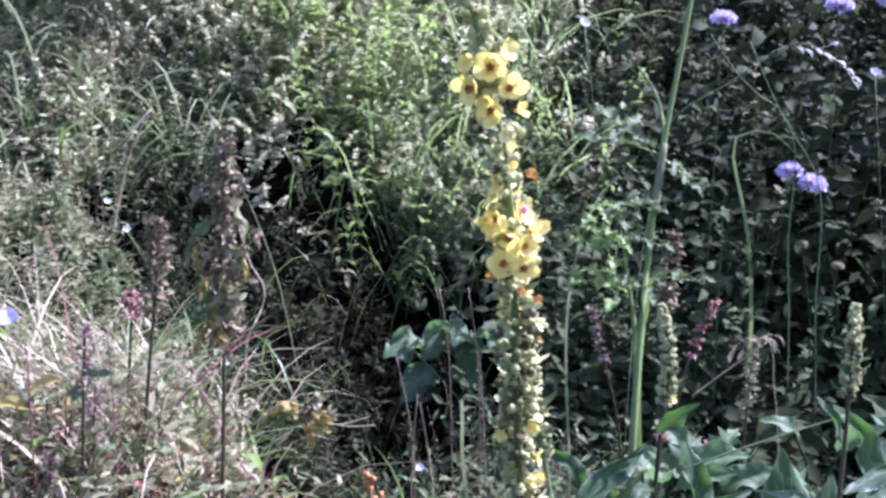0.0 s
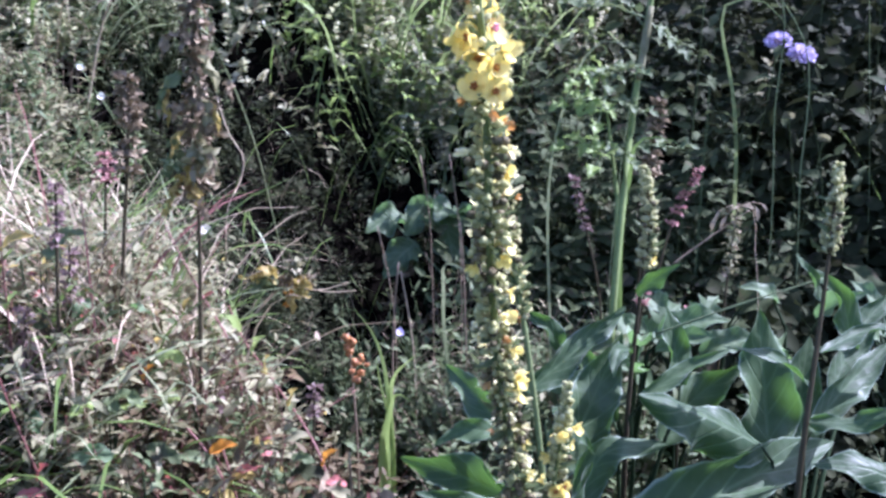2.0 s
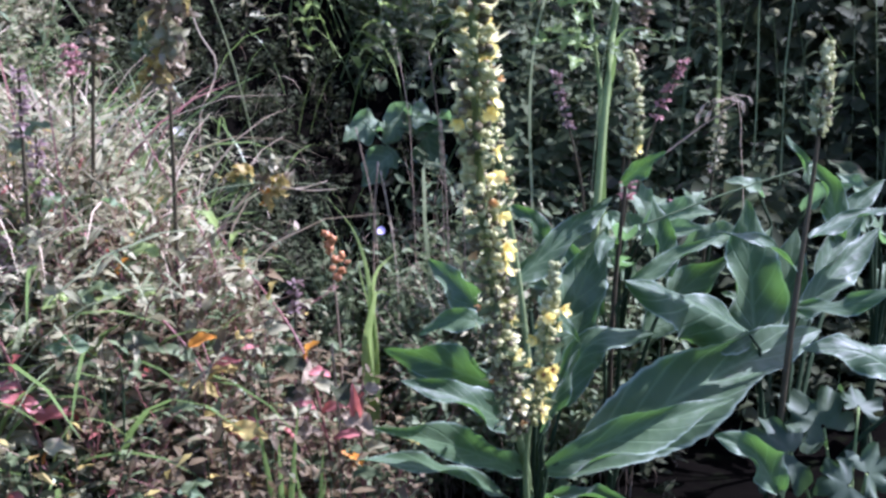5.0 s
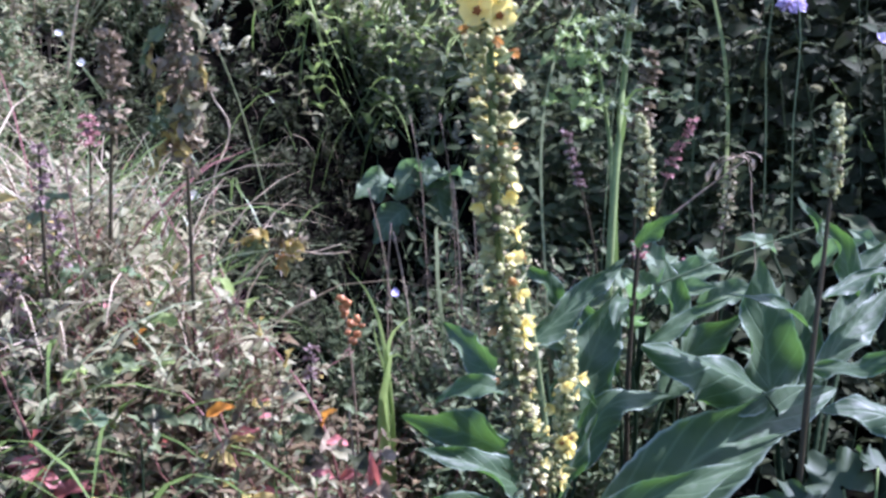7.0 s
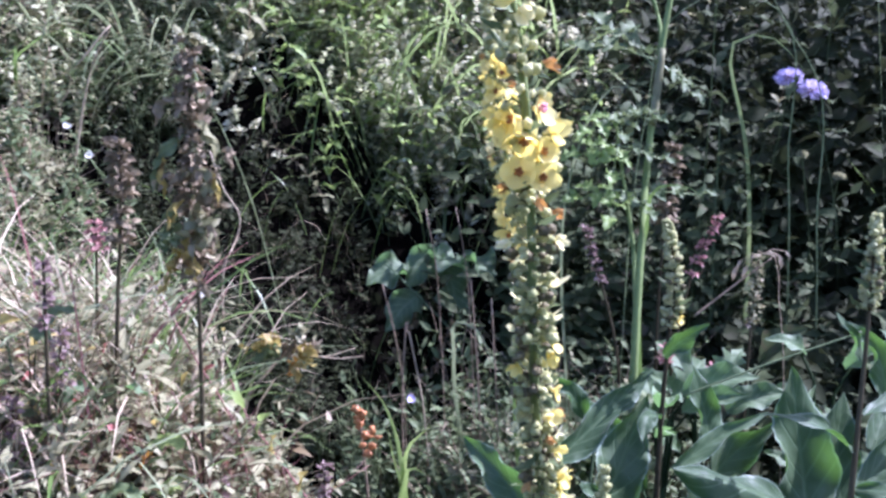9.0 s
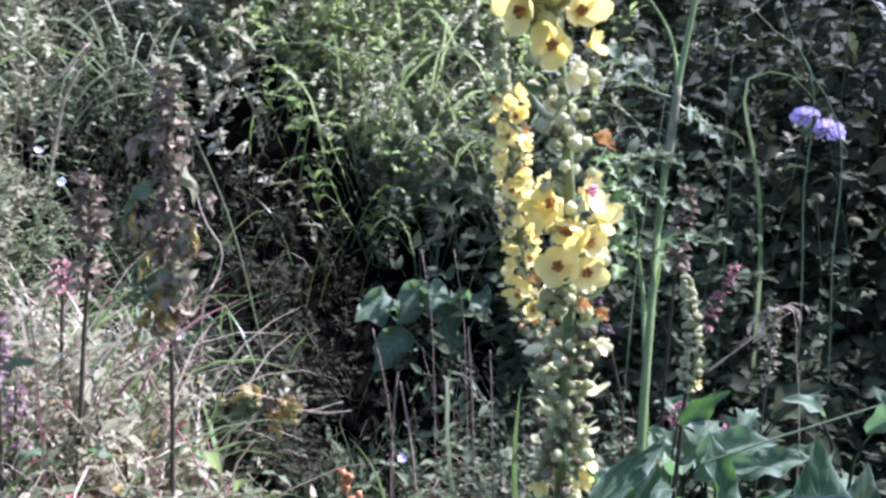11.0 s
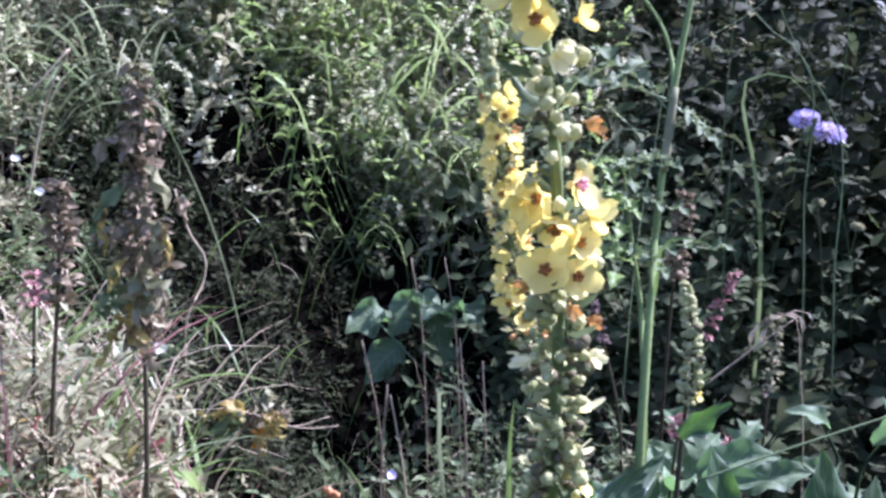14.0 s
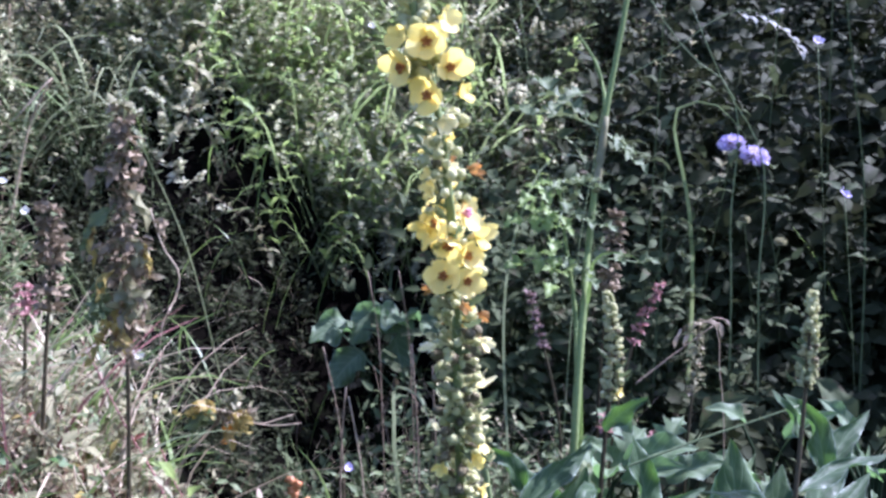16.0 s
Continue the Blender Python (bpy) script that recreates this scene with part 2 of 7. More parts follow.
def mesh_of(name, V, F, mats, slots=None, uv=None, smooth=True):
    me = bpy.data.meshes.new(name)
    me.from_pydata(np.asarray(V, float).tolist(), [], F if isinstance(F, list) else F.tolist())
    for m in mats if isinstance(mats, (list, tuple)) else [mats]:
        me.materials.append(m)
    if slots is not None:
        me.polygons.foreach_set("material_index", np.asarray(slots, np.int32))
    if uv is not None:
        layer = me.uv_layers.new(name="UVMap")
        idx = np.empty(len(me.loops), np.int32)
        me.loops.foreach_get("vertex_index", idx)
        layer.data.foreach_set("uv", np.asarray(uv, np.float32)[idx].ravel())
    if smooth:
        me.polygons.foreach_set("use_smooth", np.ones(len(me.polygons), bool))
    me.update()
    return me


def thing(name, base, label, category, group="", kind=""):
    ob = new(name)
    ob.empty_display_size = 0.02
    ob.location = base
    WORLD[ob] = Matrix.Translation(base)
    return tagged(ob, label, category, group, kind)


def part(name, me, parent, at=None, label=""):
    """A mesh under a thing or a part. Without a place of its own its vertices are in the world's metres."""
    ob = new(name, me)
    m = at if at is not None else Matrix.Identity(4)
    ob.parent = parent
    ob.matrix_basis = WORLD[parent].inverted() @ m
    WORLD[ob] = m
    return tagged(ob, label)


def stuff(name, me, label, category):
    return tagged(new(name, me), label, category, kind="stuff")


def unit(v):
    v = np.asarray(v, float)
    return v / np.maximum(np.linalg.norm(v, axis=-1, keepdims=True), 1e-9)


def curve(points, n):
    """n points evenly along a smooth line through the given points."""
    p = np.asarray(points, float)
    t = np.r_[0, np.cumsum(np.linalg.norm(np.diff(p, axis=0), axis=1))]
    d = np.gradient(p, t, axis=0) if len(p) > 2 else np.repeat([(p[1] - p[0]) / t[1]], 2, 0)
    s = np.linspace(0, t[-1], n)
    i = np.clip(np.searchsorted(t, s, side="right") - 1, 0, len(p) - 2)
    h = (t[i + 1] - t[i])[:, None]
    u = ((s - t[i])[:, None]) / h
    return (2 * u**3 - 3 * u**2 + 1) * p[i] + (u**3 - 2 * u**2 + u) * h * d[i] + (-2 * u**3 + 3 * u**2) * p[i + 1] + (u**3 - u**2) * h * d[i + 1]


def tube(points, radii, sides=6):
    p = np.asarray(points, float)
    n = len(p)
    r = np.broadcast_to(np.asarray(radii, float), (n,)) if np.ndim(radii) == 0 or len(np.atleast_1d(radii)) == n else np.interp(np.linspace(0, 1, n), np.linspace(0, 1, len(radii)), radii)
    d = unit(np.gradient(p, axis=0))
    ref = np.where(np.abs(d[:, 2:3]) > 0.9, [[1.0, 0, 0]], [[0, 0, 1.0]])
    a = unit(np.cross(d, ref))
    b = np.cross(d, a)
    ang = np.arange(sides) * 2 * np.pi / sides
    V = (p[:, None] + r[:, None, None] * (np.cos(ang)[None, :, None] * a[:, None] + np.sin(ang)[None, :, None] * b[:, None])).reshape(-1, 3)
    F = []
    for i in range(n - 1):
        for j in range(sides):
            k = (j + 1) % sides
            F.append([i * sides + j, i * sides + k, (i + 1) * sides + k, (i + 1) * sides + j])
    F += [list(range(sides))[::-1], [(n - 1) * sides + j for j in range(sides)]]
    return V, F


def join(*pieces):
    V, F, S, o = [], [], [], 0
    for piece in pieces:
        v, f = piece[0], piece[1]
        V.append(np.asarray(v, float))
        F += [[i + o for i in q] for q in f]
        S += [piece[2] if len(piece) > 2 else 0] * len(f)
        o += len(v)
    return np.concatenate(V), F, S


def blob(centre, radius, stretch=(1, 1, 1), rings=4, sides=7, rough=0.12):
    V, F = [], []
    for i in range(rings + 1):
        a = math.pi * i / rings
        for j in range(sides):
            b = 2 * math.pi * j / sides
            k = radius * (1 + RNG.uniform(-rough, rough))
            V.append([centre[0] + k * stretch[0] * math.sin(a) * math.cos(b), centre[1] + k * stretch[1] * math.sin(a) * math.sin(b), centre[2] + k * stretch[2] * math.cos(a)])
    for i in range(rings):
        for j in range(sides):
            k = (j + 1) % sides
            F.append([i * sides + j, (i + 1) * sides + j, (i + 1) * sides + k, i * sides + k])
    return np.array(V), F


LEAF_S = np.array([0.0, 0.3, 0.3, 0.3, 0.68, 0.68, 0.68, 1.0])
LEAF_U = np.array([0.0, -1, 0, 1, -0.78, 0, 0.78, 0.0])
LEAF_F = np.array([[0, 1, 2, 2], [0, 2, 3, 3], [1, 4, 5, 2], [2, 5, 6, 3], [4, 7, 5, 5], [5, 7, 6, 6]])


KITE_S, KITE_U = np.array([0.0, 0.42, 0.5, 0.42, 1.0]), np.array([0.0, -1, 0, 1, 0.0])
KITE_F = np.array([[0, 1, 2, 2], [0, 2, 3, 3], [1, 4, 2, 2], [2, 4, 3, 3]])


def many_leaves(P, D, U, L, W, fold=0.25, droop=0.25, fine=False):
    """Many small folded, drooping leaves: places, directions, upper sides, lengths and widths."""
    D = unit(D)
    S = unit(np.cross(D, U))
    U = np.cross(S, D)
    n = len(P)
    droop = np.broadcast_to(droop, (n,))
    ls, lu, lf = (KITE_S, KITE_U, KITE_F) if fine else (LEAF_S, LEAF_U, LEAF_F)
    s, u = ls[None, :, None], lu[None, :, None]
    l, w = np.broadcast_to(L, (n,))[:, None, None], np.broadcast_to(W, (n,))[:, None, None]
    V = P[:, None] + D[:, None] * s * l + S[:, None] * u * w / 2 + U[:, None] * (np.abs(u) * w * fold / 2 - droop[:, None, None] * s**2 * l)
    F = (lf[None] + (np.arange(n) * len(ls))[:, None, None]).reshape(-1, 4)
    return V.reshape(-1, 3), F


def faces_list(F):
    """Faces of four corners, of which the last may be the third again."""
    return [q[:3] if q[2] == q[3] else q for q in F.tolist()]


def many_tubes(C, R, sides=3):
    """Many thin stems: C is (stems, points, 3), R the radii (stems, points)."""
    n, m, _ = C.shape
    d = unit(np.gradient(C, axis=1))
    a = unit(np.cross(d, np.array([0.31, 0.92, 0.23])))
    b = np.cross(d, a)
    ang = np.arange(sides) * 2 * np.pi / sides
    V = C[:, :, None] + R[:, :, None, None] * (np.cos(ang)[None, None, :, None] * a[:, :, None] + np.sin(ang)[None, None, :, None] * b[:, :, None])
    i, j = np.meshgrid(np.arange(m - 1), np.arange(sides), indexing="ij")
    k = (j + 1) % sides
    q = np.stack([i * sides + j, i * sides + k, (i + 1) * sides + k, (i + 1) * sides + j], -1).reshape(-1, 4)
    F = (q[None] + (np.arange(n) * m * sides)[:, None, None]).reshape(-1, 4)
    return V.reshape(-1, 3), F


def ramp(a):
    a = np.clip(a, 0, 1)
    return a * a * (3 - 2 * a)


def ground_z(x, y):
    x, y = np.asarray(x, float), np.asarray(y, float)
    left = 0.34 * ramp(-x / 0.40) * ramp((y - 0.35) / 0.75) + 0.25 * ramp((-x - 0.3) / 0.5) * ramp((y - 1.2) / 0.6)
    bank = 1.25 * ramp((y - 1.7) / 1.6) + 0.5 * ramp((y - 3.2) / 6)
    bumps = 0.018 * np.sin(9 * x + 2.1 * y) * np.cos(7.3 * y - 1.7 * x)
    return 0.03 + left + bank + bumps


def spread(n, x0, x1, y0, y1, keep=None):
    """n places on the ground in a rectangle, thinned by keep(x, y), a chance."""
    x, y = RNG.uniform(x0, x1, n), RNG.uniform(y0, y1, n)
    if keep is not None:
        ok = RNG.random(n) < keep(x, y)
        x, y = x[ok], y[ok]
    return np.stack([x, y, ground_z(x, y)], 1)


def clumps(n, per, x0, x1, y0, y1, radius, keep=None):
    """Places on the ground gathered in n clumps, and each one's share of the full height: clumps differ, and are highest in their middle."""
    c = spread(n, x0, x1, y0, y1, keep)
    k = len(c)
    r = RNG.uniform(*radius, k)
    tall = RNG.uniform(0.55, 1.15, k)
    off = RNG.normal(0, 0.6, (k, per, 2)) * r[:, None, None]
    xy = c[:, None, :2] + off
    share = tall[:, None] * (1.05 - 0.45 * np.clip(np.linalg.norm(off, axis=-1) / r[:, None], 0, 1.2))
    xy, share = xy.reshape(-1, 2), share.ravel()
    return np.c_[xy, ground_z(xy[:, 0], xy[:, 1])], share


def herb_patch(name, base, height, leaf, mats, label, category="plants", nodes=8, per_node=2, bare=0.25, lean=0.35, aspect=0.42, rise=0.35, thick=0.0008, tilt=(0, 0), droop=0.25, taper=0.5, leaf_up=(0, 0, 1.0)):
    """Leafy stems: from each base a leaning stem with leaves at its nodes."""
    base, share = base if isinstance(base, tuple) else (base, 1.0)
    n = len(base)
    h = RNG.uniform(*height, n) * share
    az = RNG.uniform(0, 2 * np.pi, n)
    ln = RNG.uniform(0, lean, n)
    side = np.stack([np.cos(az) * ln + tilt[0], np.sin(az) * ln + tilt[1], np.zeros(n)], 1)
    s = np.linspace(0, 1, 6)

    def at(t):
        return base[:, None] + h[:, None, None] * (np.array([0, 0, 1.0]) * (t - 0.12 * t**2)[..., None] + side[:, None] * (t**1.7)[..., None])

    C = at(np.broadcast_to(s, (n, 6)))
    C += RNG.normal(0, 0.009, C.shape) * s[None, :, None] * np.array([1, 1, 0.2])
    V1, F1 = many_tubes(C, thick * (1.15 - 0.75 * s)[None] * RNG.uniform(0.7, 1.4, n)[:, None])
    t = bare + (1 - bare) * (np.arange(nodes)[None] + RNG.uniform(0.1, 0.9, (n, nodes))) / nodes
    P = at(t)
    P, T = np.repeat(P, per_node, 1).reshape(-1, 3), np.repeat(t, per_node, 1).ravel()
    a = (RNG.uniform(0, 6.28, n)[:, None, None] + np.arange(nodes)[None, :, None] * 1.7 + np.arange(per_node)[None, None] * 2 * np.pi / per_node + RNG.normal(0, 0.35, (n, nodes, per_node))).ravel()
    e = RNG.normal(rise, 0.4, len(a))
    D = np.stack([np.cos(a) * np.cos(e), np.sin(a) * np.cos(e), np.sin(e)], 1)
    U = np.array(leaf_up) + RNG.normal(0, 0.35, (len(a), 3))
    L = RNG.uniform(*leaf, len(a)) * (1 - taper * (T - bare) / (1 - bare))
    V2, F2 = many_leaves(P, D, U, L, L * RNG.uniform(0.8, 1.2, len(a)) * aspect, 0.3, RNG.uniform(0, 2 * droop, len(a)), fine=leaf[1] < 0.036)
    V = np.concatenate([V1, V2])
    F = F1.tolist() + faces_list(F2 + len(V1))
    return stuff(name, mesh_of(name, V, F, mats, np.r_[np.ones(len(F1)), np.zeros(len(F2))]), label, category)


def blade_patch(name, base, length, width, mat, label, category="grass", lean=(0.3, 1.0), curl=0.5, az=None, spread_az=3.14, single=""):
    """Grass blades that rise, lean over and droop."""
    base = base[0] if isinstance(base, tuple) else base
    n = len(base)
    l, w = RNG.uniform(*length, n), RNG.uniform(*width, n)
    a = RNG.uniform(-np.pi, np.pi, n) if az is None else az + RNG.normal(0, spread_az, n)
    k = RNG.uniform(*lean, n)
    s = np.linspace(0, 1, 7)
    out = np.stack([np.cos(a), np.sin(a), np.zeros(n)], 1)
    th = k[:, None] * 0.35 + (k[:, None] + curl * RNG.uniform(0.3, 1.2, n)[:, None]) * s[None] ** 1.4
    step = l[:, None] / 6
    dx, dz = np.sin(th) * step, np.cos(th) * step
    X, Z = np.cumsum(np.c_[np.zeros(n), dx[:, :-1]], 1), np.cumsum(np.c_[np.zeros(n), dz[:, :-1]], 1)
    C = base[:, None] + out[:, None] * X[..., None] + np.array([0, 0, 1.0]) * Z[..., None]
    C[..., :2] += RNG.normal(0, 0.02, (n, 1, 2)) * (s**2)[None, :, None]
    sd = np.stack([-np.sin(a + RNG.normal(0, 0.5, n)), np.cos(a), RNG.normal(0, 0.3, n)], 1)
    half = w[:, None] / 2 * np.array([0.7, 1, 1, 0.9, 0.7, 0.45, 0.05])[None]
    V = np.stack([C - sd[:, None] * half[..., None], C + sd[:, None] * half[..., None]], 2)
    i = np.arange(6)
    q = np.stack([2 * i, 2 * i + 1, 2 * i + 3, 2 * i + 2], 1)
    if single:
        for k in range(n):
            ob = tagged(new(single, mesh_of(single, V[k].reshape(-1, 3) - base[k], q, mat)), label, category, name.replace("_", " "))
            ob.location = base[k]
        return None
    F = (q[None] + (np.arange(n) * 14)[:, None, None]).reshape(-1, 4)
    return stuff(name, mesh_of(name, V.reshape(-1, 3), F, mat), label, category)


def big_leaf(base, tip, width, up=(0, -0.55, 0.85), arch=0.16, fold=0.50, wave=0.20, roll=0.0, shape="lance", nl=15, nw=8):
    """A broad leaf from base to tip: folded along its midrib, arched, with a wavy edge and thickness. Returns vertices, faces and the leaf's own coordinates."""
    base, tip = np.asarray(base, float), np.asarray(tip, float)
    L = np.linalg.norm(tip - base)
    D = (tip - base) / L
    S = unit(np.cross(D, up))
    U = np.cross(S, D)
    if roll:
        S, U = S * math.cos(roll) + U * math.sin(roll), U * math.cos(roll) - S * math.sin(roll)
    s = np.linspace(0, 1, nl)
    if shape == "lance":
        prof = np.sin(np.pi * np.clip(s * 0.93 + 0.05, 0, 1) ** 0.85) ** 0.85 * (1 - 0.15 * s)
    elif shape == "round":
        prof = np.sqrt(np.clip(1 - ((s - 0.5) / 0.52) ** 2, 0, 1))
    else:
        prof = np.sin(np.pi * np.clip(s * 0.95 + 0.03, 0, 1) ** 0.7) * (1 + 0.42 * np.cos(s * 5 * 2 * np.pi))
    prof[-1] = 0.012
    u = np.linspace(-1, 1, nw + 1)
    p1, p2 = RNG.uniform(0, 6.28, 2)
    V, uv = [], []
    for i, si in enumerate(s):
        for uj in u:
            edge = 1 + (0.035 * math.sin(si * 75 + p1 + uj) * (nl > 20) + 0.05 * math.sin(si * 19 + p2)) * abs(uj)
            hgt = arch * L * math.sin(math.pi * si) + fold * abs(uj) ** 1.2 * prof[i] * width / 2
            hgt += wave * width * abs(uj) ** 2 * math.sin(si * 13 + (p1 if uj > 0 else p2)) * prof[i]
            hgt += 0.016 * width * math.sin(si * 60 - abs(uj) * 12) + 0.05 * width * math.sin(si * 7 + p2 + 2 * uj) * prof[i]
            V.append(base + D * L * si + S * uj * prof[i] * width / 2 * edge + U * hgt)
            uv.append((uj, si))
    F = []
    k = nw + 1
    for i in range(nl - 1):
        for j in range(nw):
            F.append([i * k + j, i * k + j + 1, (i + 1) * k + j + 1, (i + 1) * k + j])
    return np.array(V), F, np.array(uv)


def leaf_part(name, parent, base, tip, width, mat=None, foot=None, label="", stalk=1.0, **kw):
    V, F, uv = big_leaf(base, tip, width, **kw)
    S = [0] * len(F)
    if foot is not None:
        b = np.asarray(base, float)
        f = np.asarray(foot, float)
        tv, tf = tube(curve([f, (f + b) / 2 + np.array([0, 0, 0.3 * np.linalg.norm(b - f)]), b, b + (np.asarray(tip) - b) * 0.15 + (V[2 * (kw.get("nw", 8) + 1) + 4] - b) * 0], 8), [0.0045 * stalk, 0.003 * stalk, 0.002 * stalk], 6)
        F = F + [[i + len(V) for i in q] for q in tf]
        S += [1] * len(tf)
        V = np.concatenate([V, tv])
        uv = np.concatenate([uv, np.full((len(tv), 2), 0.5)])
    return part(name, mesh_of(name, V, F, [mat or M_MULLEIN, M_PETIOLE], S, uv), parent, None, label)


def rib_leaf(name, parent, ribs, halves, up, folds=(0.35, 0.35), wave=0.09, mat=None, foot=None, label="", stalk=1.0, nl=27, nw=8):
    """A lance-shaped leaf along a bent midrib. halves: the widths of its two sides; folds: how far each side turns up from the midrib (radians); the edge is finely toothed."""
    C = curve(ribs, nl)
    D = unit(np.gradient(C, axis=0))
    S = unit(np.cross(D, np.asarray(up, float)))
    U = np.cross(S, D)
    s = np.linspace(0, 1, nl)
    prof = np.sin(np.pi * np.clip(s * 0.94 + 0.045, 0, 1) ** 0.82) ** 0.9 * (1 - 0.18 * s)
    prof[-1] = 0.012
    p1, p2 = RNG.uniform(0, 6.28, 2)
    V, uv = [], []
    for u in np.linspace(-1, 1, nw + 1):
        k = abs(u)
        half, bend = halves[int(u > 0)], folds[int(u > 0)]
        turn = bend * (0.55 + 0.75 * k) + wave * 5 * k**2 * np.sin(s * 11 + (p1 if u > 0 else p2))
        r = half * prof * k * (1 + 0.03 * k**4 * np.sin(s * 95 + p1) + 0.05 * k * np.sin(s * 15 + p2))
        quilt = 0.012 * half * np.sin(s * 42 - k * 9 + p1) * (1 - k) * np.minimum(1, 4 * k)
        V.append(C + S * (np.sign(u) * r * np.cos(turn))[:, None] + U * (r * np.sin(turn) + quilt)[:, None])
        uv.append(np.stack([np.full(nl, u), s], 1))
    V, uv = np.stack(V, 1).reshape(-1, 3), np.stack(uv, 1).reshape(-1, 2)
    k = nw + 1
    F = [[i * k + j, i * k + j + 1, (i + 1) * k + j + 1, (i + 1) * k + j] for i in range(nl - 1) for j in range(nw)]
    slots = [0] * len(F)
    if foot is not None:
        f, b = np.asarray(foot, float), C[0]
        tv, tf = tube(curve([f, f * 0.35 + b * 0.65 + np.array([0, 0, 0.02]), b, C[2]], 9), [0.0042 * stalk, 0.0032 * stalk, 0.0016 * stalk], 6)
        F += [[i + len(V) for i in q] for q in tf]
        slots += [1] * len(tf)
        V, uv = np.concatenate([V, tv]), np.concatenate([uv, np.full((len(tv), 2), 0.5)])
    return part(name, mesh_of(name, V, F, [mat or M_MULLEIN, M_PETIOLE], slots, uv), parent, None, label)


# ---- ground ----
def far_steps(lo, hi, near0, near1, step):
    near = np.arange(near0, near1, step)
    up = near1 + np.cumsum(step * 1.45 ** np.arange(1, 24))
    down = near0 - np.cumsum(step * 1.45 ** np.arange(1, 24))
    v = np.r_[down[::-1], near, up]
    return v[(v > lo) & (v < hi)]


GX, GY = far_steps(-400, 400, -1.6, 1.6, 0.04), far_steps(-400, 400, 0.2, 3.6, 0.04)
gx, gy = np.meshgrid(GX, GY)
gz = ground_z(gx, gy)
gw = len(GX)
gi, gj = np.meshgrid(np.arange(len(GY) - 1), np.arange(gw - 1), indexing="ij")
gf = np.stack([gi * gw + gj, gi * gw + gj + 1, (gi + 1) * gw + gj + 1, (gi + 1) * gw + gj], -1).reshape(-1, 4)
tagged(new("ground", mesh_of("ground", np.stack([gx, gy, gz], -1).reshape(-1, 3), gf, M_SOIL)), "soil of a rising meadow bank, blackened for the plants' shade", "ground", kind="structure")


# ---- undergrowth ----
# left mound: faded herbs, bleached stems
def mound(x, y):
    return ramp((-x - 0.11) / 0.18) * ramp((1.55 - y - 0.9 * (x + 0.35)) / 0.2)


herb_patch("faded_meadow_herbs", clumps(120, 10, -1.0, 0.0, 0.92, 1.55, (0.03, 0.08), mound), (0.13, 0.26), (0.018, 0.038), [M_HERB_PINK, M_STEM_TAN], "tangle of faded pinkish green herbs on the mound", nodes=6, lean=0.9)
herb_patch("green_mound_herbs", clumps(120, 10, -1.0, 0.02, 0.86, 1.5, (0.03, 0.08), mound), (0.11, 0.25), (0.018, 0.034), [M_HERB_GREY, M_STEM_TAN], "low grey-green herbs among the faded ones", nodes=7, per_node=2, lean=0.9, aspect=0.38)
blade_patch("bleached_grass_tangle", spread(760, -1.0, -0.24, 0.90, 1.5, mound), (0.16, 0.40), (0.0014, 0.0036), M_STRAW, "bleached pale grass blades lying through the herbs", lean=(0.8, 1.6), curl=0.6, az=3.3, spread_az=1.0)
blade_patch("fallen_straw", spread(110, -1.0, -0.30, 0.86, 1.4, mound), (0.20, 0.36), (0.0016, 0.0034), M_STRAW, "pale straws fallen towards the hollow", lean=(0.7, 1.5), curl=0.5, az=-0.5, spread_az=0.8)
blade_patch("mound_green_grass", spread(520, -1.0, -0.22, 0.80, 1.5, mound), (0.12, 0.30), (0.003, 0.008), M_GRASS, "green grass blades through the mound", lean=(0.6, 1.6), curl=0.8)
blade_patch("mound_pale_grass", spread(420, -1.0, -0.24, 0.80, 1.5, mound), (0.12, 0.32), (0.002, 0.006), M_GRASS_BLUE, "pale grey-green blades through the mound", lean=(0.6, 1.6), curl=0.8)
herb_patch("mound_broad_herbs", clumps(76, 6, -0.9, -0.14, 0.72, 1.4, (0.03, 0.07), mound), (0.12, 0.24), (0.028, 0.050), [M_HERB_GREY, M_STEM_RED], "broader soft green leaves among the mound's herbs", nodes=5, lean=0.7, aspect=0.45)
blade_patch("reddish_stalks", spread(60, -0.8, -0.25, 0.85, 1.25, mound), (0.22, 0.42), (0.0016, 0.003), M_STEM_RED, "thin reddish dry stalk leaning through the mound", "stalk", lean=(0.6, 1.3), curl=0.3, single="reddish_stalk")
herb_patch("near_ground_herbs", clumps(40, 12, -0.58, -0.16, 0.62, 1.15, (0.03, 0.06), lambda x, y: ramp((-x - 0.04) / 0.15)), (0.07, 0.17), (0.024, 0.046), [M_HERB_SHADE, M_STEM_RED], "low green herbs with reddish stems", nodes=5, lean=0.6, aspect=0.34)
herb_patch("flank_herbs", clumps(64, 11, -0.26, -0.02, 0.80, 1.25, (0.03, 0.06)), (0.14, 0.27), (0.018, 0.038), [M_RUSSET, M_STEM_RED], "dull green herbs on the mound's shaded flank", nodes=6, lean=0.6, aspect=0.38)
herb_patch("flank_green_herbs", clumps(26, 9, -0.28, -0.03, 0.84, 1.22, (0.03, 0.06)), (0.14, 0.27), (0.016, 0.034), [M_HERB, M_STEM_RED], "small olive leaves among the flank's dull herbs", nodes=6, lean=0.6, aspect=0.36)
herb_patch("russet_herbs", clumps(30, 9, -0.52, -0.03, 0.84, 1.16, (0.03, 0.06)), (0.10, 0.20), (0.020, 0.040), [M_RUSSET, M_STEM_RED], "russet and dull green leaves beside the rosette", nodes=5, lean=0.6, aspect=0.36)

